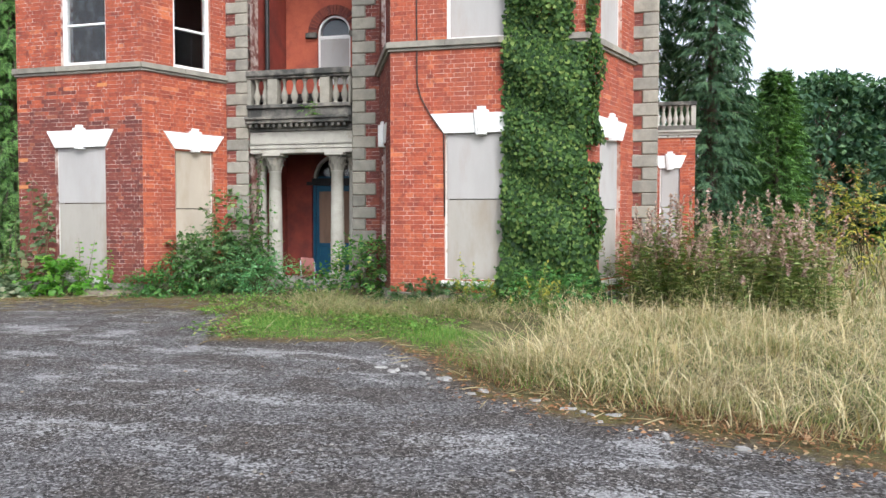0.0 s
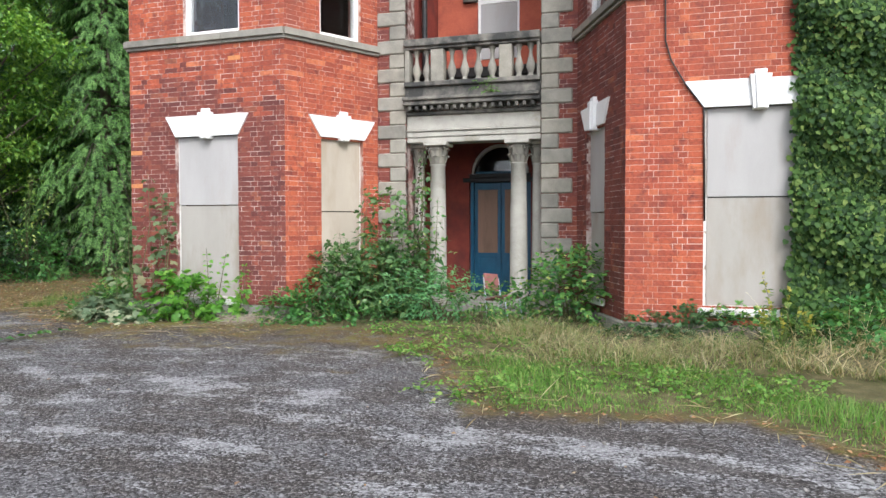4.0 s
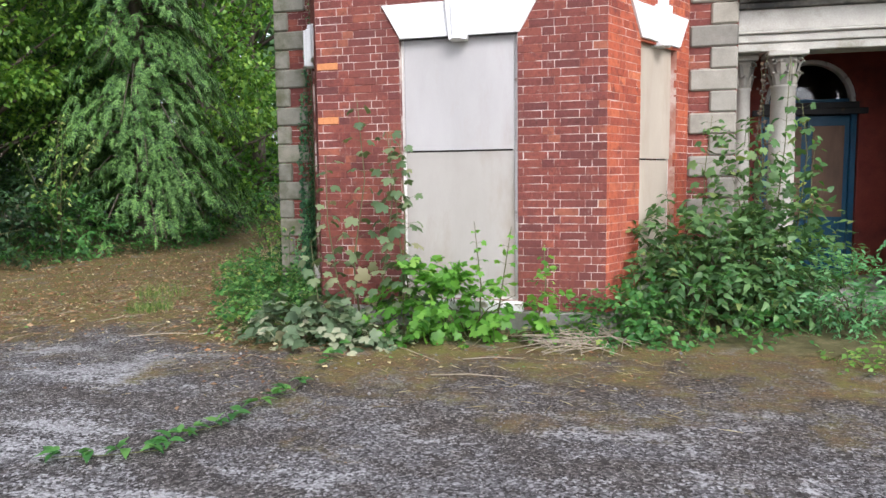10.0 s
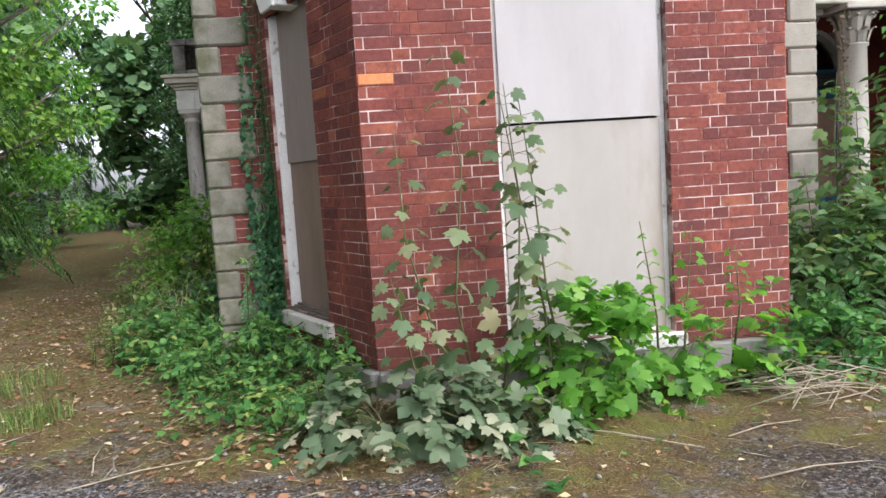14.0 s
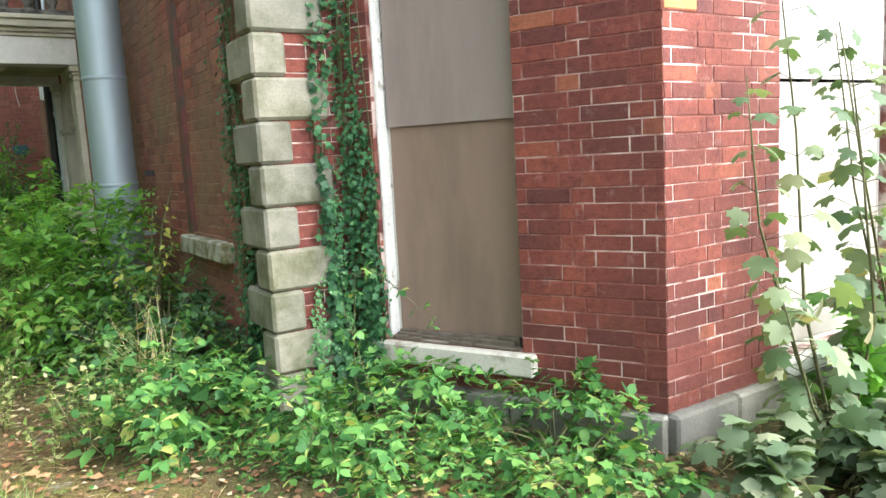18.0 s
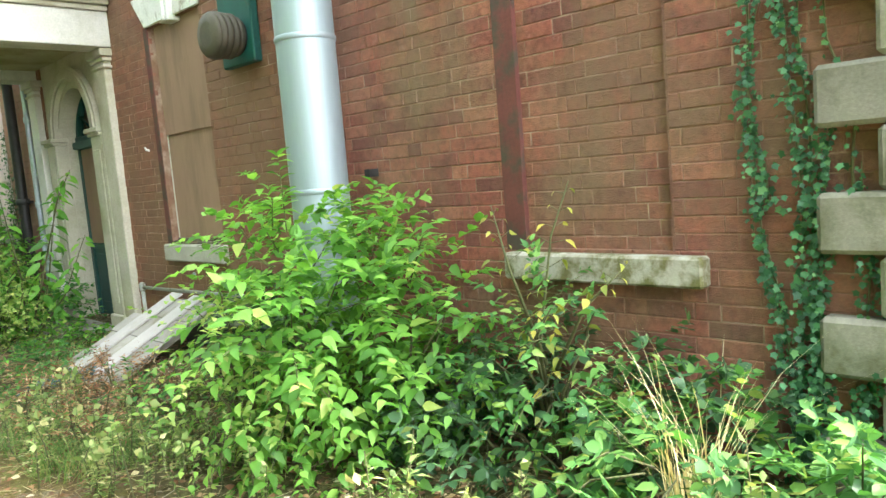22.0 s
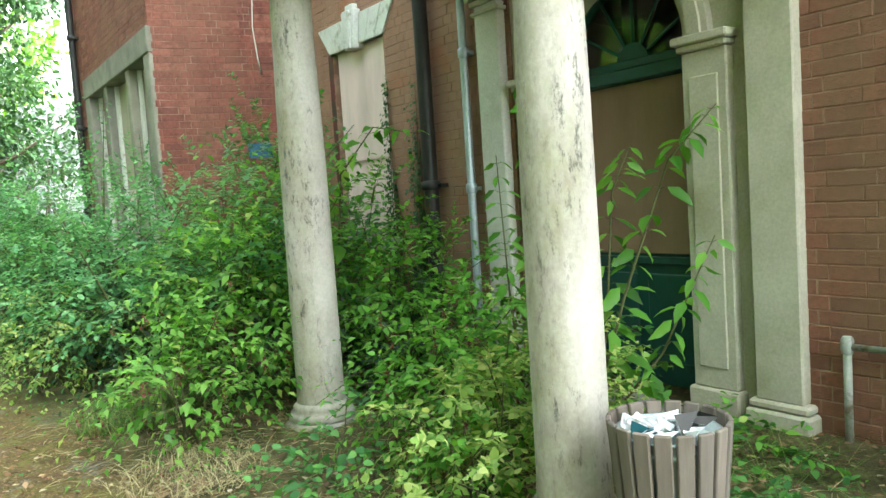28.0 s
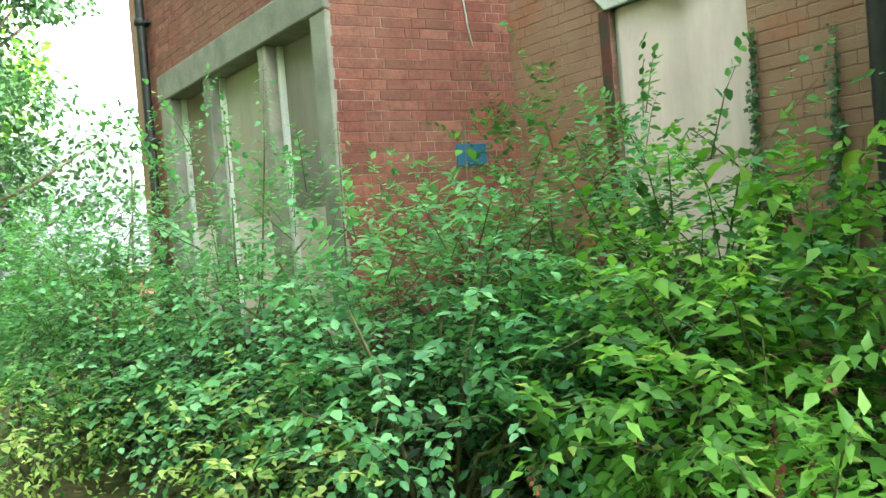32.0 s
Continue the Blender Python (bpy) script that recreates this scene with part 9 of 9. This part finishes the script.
broadleaf("broadleaf_tree", "dark leafy tree beside the far drive", -15.0, 37.0, 10.0, 2.5, 0.135, L_DARK, 29, 125, 330, 0.24)

for i, (x, y, rx, ry, h, lf, m, n) in enumerate(((-13.3, 21.35, 0.5, 0.35, 0.30, 0.06, L_LIME, 60), (-13.7, 20.45, 0.4, 0.4, 0.26, 0.055, L_MID, 60), (-14.35, 20.3, 0.3, 0.4, 0.24, 0.05, L_LIME, 40), (-13.9, 21.9, 0.35, 0.4, 0.5, 0.065, L_LIME, 60), (-13.0, 22.7, 0.4, 0.5, 0.8, 0.08, L_MID, 90), (-14.6, 22.4, 0.3, 0.4, 0.4, 0.06, L_MID, 50), (-13.9, 18.4, 0.4, 0.5, 0.35, 0.05, L_MID, 60))):
    shrub("weed_clump", "leafy green weed clump in the rough ground", (x, y), (rx, ry), h, lf, m, OVAL, n, 8, 0.26, 0.4, 170 + i, low=0.05, lumps=5, stems=5, category="weeds")
# ivy runner over the tarmac
runner = thing("ivy_runner", "single green bramble runner creeping over tarmac", "runner", pose(-11.0, 10.2, 0))
line = [(-0.02, 1.39, 0.05), (0.08, 0.75, 0.02), (0.14, -0.10, 0.02), (0.05, -0.30, 0.02), (0.0, -0.80, 0.02), (-0.13, -1.0, 0.02), (-0.12, -1.26, 0.02), (-0.40, -1.4, 0.02), (-0.72, -1.49, 0.02)]
part("stem", Geo().tube(line, 0.003, 5), STEM, runner)
rr = np.random.default_rng(3)
pts = np.array([np.array(a) + (np.array(b) - np.array(a)) * u for a, b in zip(line, line[1:]) for c_ in (0.2, 0.75) for u in rr.normal(c_, 0.06, 5)])
part("foliage", leaf_mesh("foliage", pts + np.array([0, 0, 0.03]), np.stack([rr.normal(0, 1, len(pts)), rr.normal(0, 1, len(pts)), rr.uniform(0, 0.4, len(pts))], 1), np.array([0, 0, 1.0]) + rr.normal(0, 0.25, (len(pts), 3)), rr.uniform(0.08, 0.135, len(pts)), POINT, L_MID), L_MID, runner)

PALE_STONE = surface("pale_broken_stone", (0.25, 0.245, 0.23), (0.38, 0.37, 0.35), 20, 0.9, 0.5, 60)
# twigs, litter of leaves and small stones
tw = thing("twig_heap", "heap of dry pale twigs by the plinth", "twigs", pose(-9.0, 11.85, 0))
for i in range(40):
    a, L = rr.normal(0.1, 0.8), rr.uniform(0.3, 0.95)
    c = np.array([rr.normal(0, 0.22), rr.normal(0, 0.12), 0.02 + 0.06 * rr.random()])
    d = np.array([math.cos(a), math.sin(a), rr.normal(0, 0.08)]) * L / 2
    b = np.array([rr.normal(0, 0.15), rr.normal(0, 0.15), 0.06])
    lo = lambda p: (p[0], p[1], max(p[2], 0.008))
    part("twig", Geo().tube([lo(c - d), lo(c + b), lo(c + d)], [0.004, 0.0035, 0.002], 4), TWIG, tw)
for x, y, a, L in ((-10.4, 11.45, -40, 0.95), (-9.7, 10.75, 3, 0.6), (-9.6, 11.3, 12, 0.5), (-13.9, 12.4, 60, 0.6), (-13.2, 12.0, 100, 0.5), (-12.9, 11.7, 20, 0.7), (-12.4, 12.0, 50, 0.6), (-14.5, 17.0, 30, 0.6), (-14.9, 18.5, 70, 0.5)):
    st = thing("stick", "thin dry stick lying on the drive", "stick", pose(x, y, 0.012, 0, 0, a))
    part("stick", Geo().tube([(-L / 2, 0, 0), (0, 0.02, 0.01), (L / 2, 0, 0)], [0.005, 0.004, 0.002], 5), TWIG, st)


def litter(name, label, box, count, size, material, seed, keep):
    r = np.random.default_rng(seed)
    x, y = r.uniform(box[0], box[1], count), r.uniform(box[2], box[3], count)
    ok = keep(x, y, r)
    x, y = x[ok], y[ok]
    n = len(x)
    z = np.clip(grassy(x, y), 0, 1.5) * 0.035 + 0.02
    pos = np.stack([x, y, z], 1)
    axis = np.stack([r.normal(0, 1, n), r.normal(0, 1, n), r.normal(0, 0.12, n)], 1)
    up = np.array([0, 0, 1.0]) + r.normal(0, 0.22, (n, 3))
    return tagged(part(name, leaf_mesh(name, pos, axis, up, size * r.uniform(0.5, 1.4, n), DIAMOND, material), material), label, "leaf litter", kind="stuff")


litter("fallen_leaves", "brown fallen leaves along the grass edge", (-6, 8, 3, 12.5), 60000, 0.038, L_RUSSET, 1, lambda x, y, r: np.abs(signed(x, y, GRASS_EDGE, [(60, -20), (60, 80), (-8.6, 80)]) + 0.10) < np.abs(r.normal(0, 0.24, len(x))) * np.clip(0.6 + (x + 1.5) * 0.3, 0.2, 1.2) - 0.02)
litter("fallen_leaves", "brown fallen leaves over the mossy drive", (-23, -8, 8, 32), 26000, 0.034, L_RUSSET, 2, lambda x, y, r: mossy(x, y) * r.random(len(x)) > 0.45)
litter("fallen_leaves", "scattered brown leaves on the tarmac", (-16, 6, 0, 12), 420, 0.035, L_FALLEN, 3, lambda x, y, r: r.random(len(x)) > 0.3)
litter("fallen_leaves", "orange-brown leaves drifted over the bend of the drive", (-21.5, -11.5, 8.5, 20), 9000, 0.055, L_RUSSET, 21, lambda x, y, r: mossy(x, y) * r.random(len(x)) > 0.35)
litter("fallen_leaves", "pale dry leaves scattered on the mossy drive", (-21.5, -8.5, 9.0, 20), 2600, 0.045, L_STRAW, 22, lambda x, y, r: mossy(x, y) * r.random(len(x)) > 0.4)
litter("small_weeds", "tiny green weeds rooted in the moss", (-18, -8, 9, 26), 9000, 0.04, L_MID, 4, lambda x, y, r: (mossy(x, y) * r.random(len(x)) > 0.55))


litter("fallen_leaves", "brown leaves and scraps thick on the mossy drive", (-16.2, -11.0, 9.0, 24.5), 26000, 0.038, L_FALLEN, 11, lambda x, y, r: mossy(x, y) * r.random(len(x)) > 0.3)


def straw(name, label, box, count, size, seed, keep):
    r = np.random.default_rng(seed)
    x, y = r.uniform(box[0], box[1], count), r.uniform(box[2], box[3], count)
    ok = keep(x, y, r)
    x, y = x[ok], y[ok]
    n = len(x)
    thin = (NARROW[0] * np.array([0.11, 1.0, 0.3]), NARROW[1])
    pos = np.stack([x, y, np.clip(grassy(x, y), 0, 1.5) * 0.035 + r.uniform(0.016, 0.04, n)], 1)
    axis = np.stack([r.normal(0, 1, n), r.normal(0, 1, n), r.normal(0, 0.08, n)], 1)
    return tagged(part(name, leaf_mesh(name, pos, axis, np.array([0, 0, 1.0]) + r.normal(0, 0.2, (n, 3)), size * r.uniform(0.4, 1.4, n), thin, L_DRY), L_DRY), label, "straw", kind="stuff")


straw("dry_straw", "dry grass stalks strewn on the soil", (-15.6, -13.2, 15.5, 25.0), 7000, 0.11, 12, lambda x, y, r: grassy(x, y) > r.uniform(-0.9, 0.1, len(x)))
straw("dry_straw", "dry stalks and twigs strewn on the mossy drive", (-15.5, -8.0, 9.8, 15.5), 3000, 0.12, 13, lambda x, y, r: mossy(x, y) > r.uniform(0.1, 0.9, len(x)))
straw("dry_straw", "flattened dry grass along the drive edge", (-5.5, 7.5, 3.5, 9.5), 4000, 0.24, 14, lambda x, y, r: np.abs(signed(x, y, GRASS_EDGE, [(60, -20), (60, 80), (-8.6, 80)]) - 0.1) < r.uniform(0, 0.5, len(x)))
for i in range(16):
    a = rr.uniform(0, 360)
    x, y, L = rr.uniform(-15.2, -11.5), rr.uniform(10.8, 16.5), rr.uniform(0.2, 0.5)
    if grassy(np.array([x]), np.array([y]))[0] > 0.3:
        continue
    st = thing("stick", "thin dry stick lying on the drive", "stick", pose(x, y, 0.012, 0, 0, a))
    part("stick", Geo().tube([(-L / 2, 0, 0), (0, 0.03, 0.008), (L / 2, 0, 0)], [0.004, 0.003, 0.0015], 5), TWIG, st)


def pebbles(name, label, box, count, seed, lo, hi):
    r = np.random.default_rng(seed)
    x, y = r.uniform(box[0], box[1], count), r.uniform(box[2], box[3], count)
    ok = grassy(x, y) < 0.1
    x, y = x[ok], y[ok]
    n = len(x)
    s = r.uniform(lo, hi, n) ** 1.0
    shape = (np.array([(0.5, 0, 0), (0.1, 0.45, 0.05), (-0.5, 0.05, 0), (-0.05, -0.45, 0.03), (0, 0, 0.38), (0.05, 0.02, -0.2)]), [(0, 1, 4), (1, 2, 4), (2, 3, 4), (3, 0, 4), (1, 0, 5), (2, 1, 5), (3, 2, 5), (0, 3, 5)])
    axis = np.stack([r.normal(0, 1, n), r.normal(0, 1, n), r.normal(0, 0.2, n)], 1)
    return tagged(part(name, leaf_mesh(name, np.stack([x, y, np.full(n, 0.008)], 1), axis, np.array([0, 0, 1.0]) + r.normal(0, 0.3, (n, 3)), s, shape, GRAVEL), GRAVEL), label, "gravel", kind="stuff")


GRAVEL = surface("drive_chippings", (0.10, 0.095, 0.09), (0.30, 0.29, 0.275), 30, 0.9, 0.3, 120, piece=0.9)
pebbles("chippings", "loose grey chippings on the drive", (-12, 4, 1.5, 11.5), 7000, 6, 0.006, 0.022)
pebbles("stones", "small pale stones on the drive", (-17, 5, 1.5, 13), 900, 7, 0.02, 0.05)
rags = thing("plastic_rag", "crumpled blue-green plastic by the planks", "rubbish", pose(-13.75, 19.75, 0.05))
for i in range(9):
    v = [(rr.normal(0, 0.10) + 0.05 * i - 0.2, rr.normal(0, 0.10), abs(rr.normal(0.02, 0.03))) for _ in range(7)]
    part("plastic_fold", Geo().add(v, [(0, 1, 2), (0, 2, 3), (0, 3, 4), (0, 4, 5), (0, 5, 6), (1, 3, 5)]), TEAL_BAG, rags)

# pale broken kerb stones at the lip of the drive
for i in range(22):
    u = rr.random()
    x, y = -2.2 + 3.0 * u + rr.normal(0, 0.10), 7.2 - 2.3 * u ** 0.75 + rr.normal(0, 0.07) - 0.12
    r = abs(rr.normal(0.012, 0.022)) + 0.010
    st = thing("broken_stone", "pale flat broken stone at the drive edge", "stone", pose(x, y, 0.004, 0, 0, -38 + rr.normal(0, 30)), "broken kerb stones")
    n = 7
    ring = [(r * rr.uniform(0.5, 1.3) * math.cos(6.283 * k / n) * 1.7, r * rr.uniform(0.5, 1.2) * math.sin(6.283 * k / n)) for k in range(n)]
    part("stone", Geo().add([(a, b, -0.01) for a, b in ring] + [(a * 0.8, b * 0.8, 0.005 + 0.008 * rr.random()) for a, b in ring], [tuple(range(n, 2 * n))] + [(k, (k + 1) % n, (k + 1) % n + n, k + n) for k in range(n)]), PALE_STONE, st)
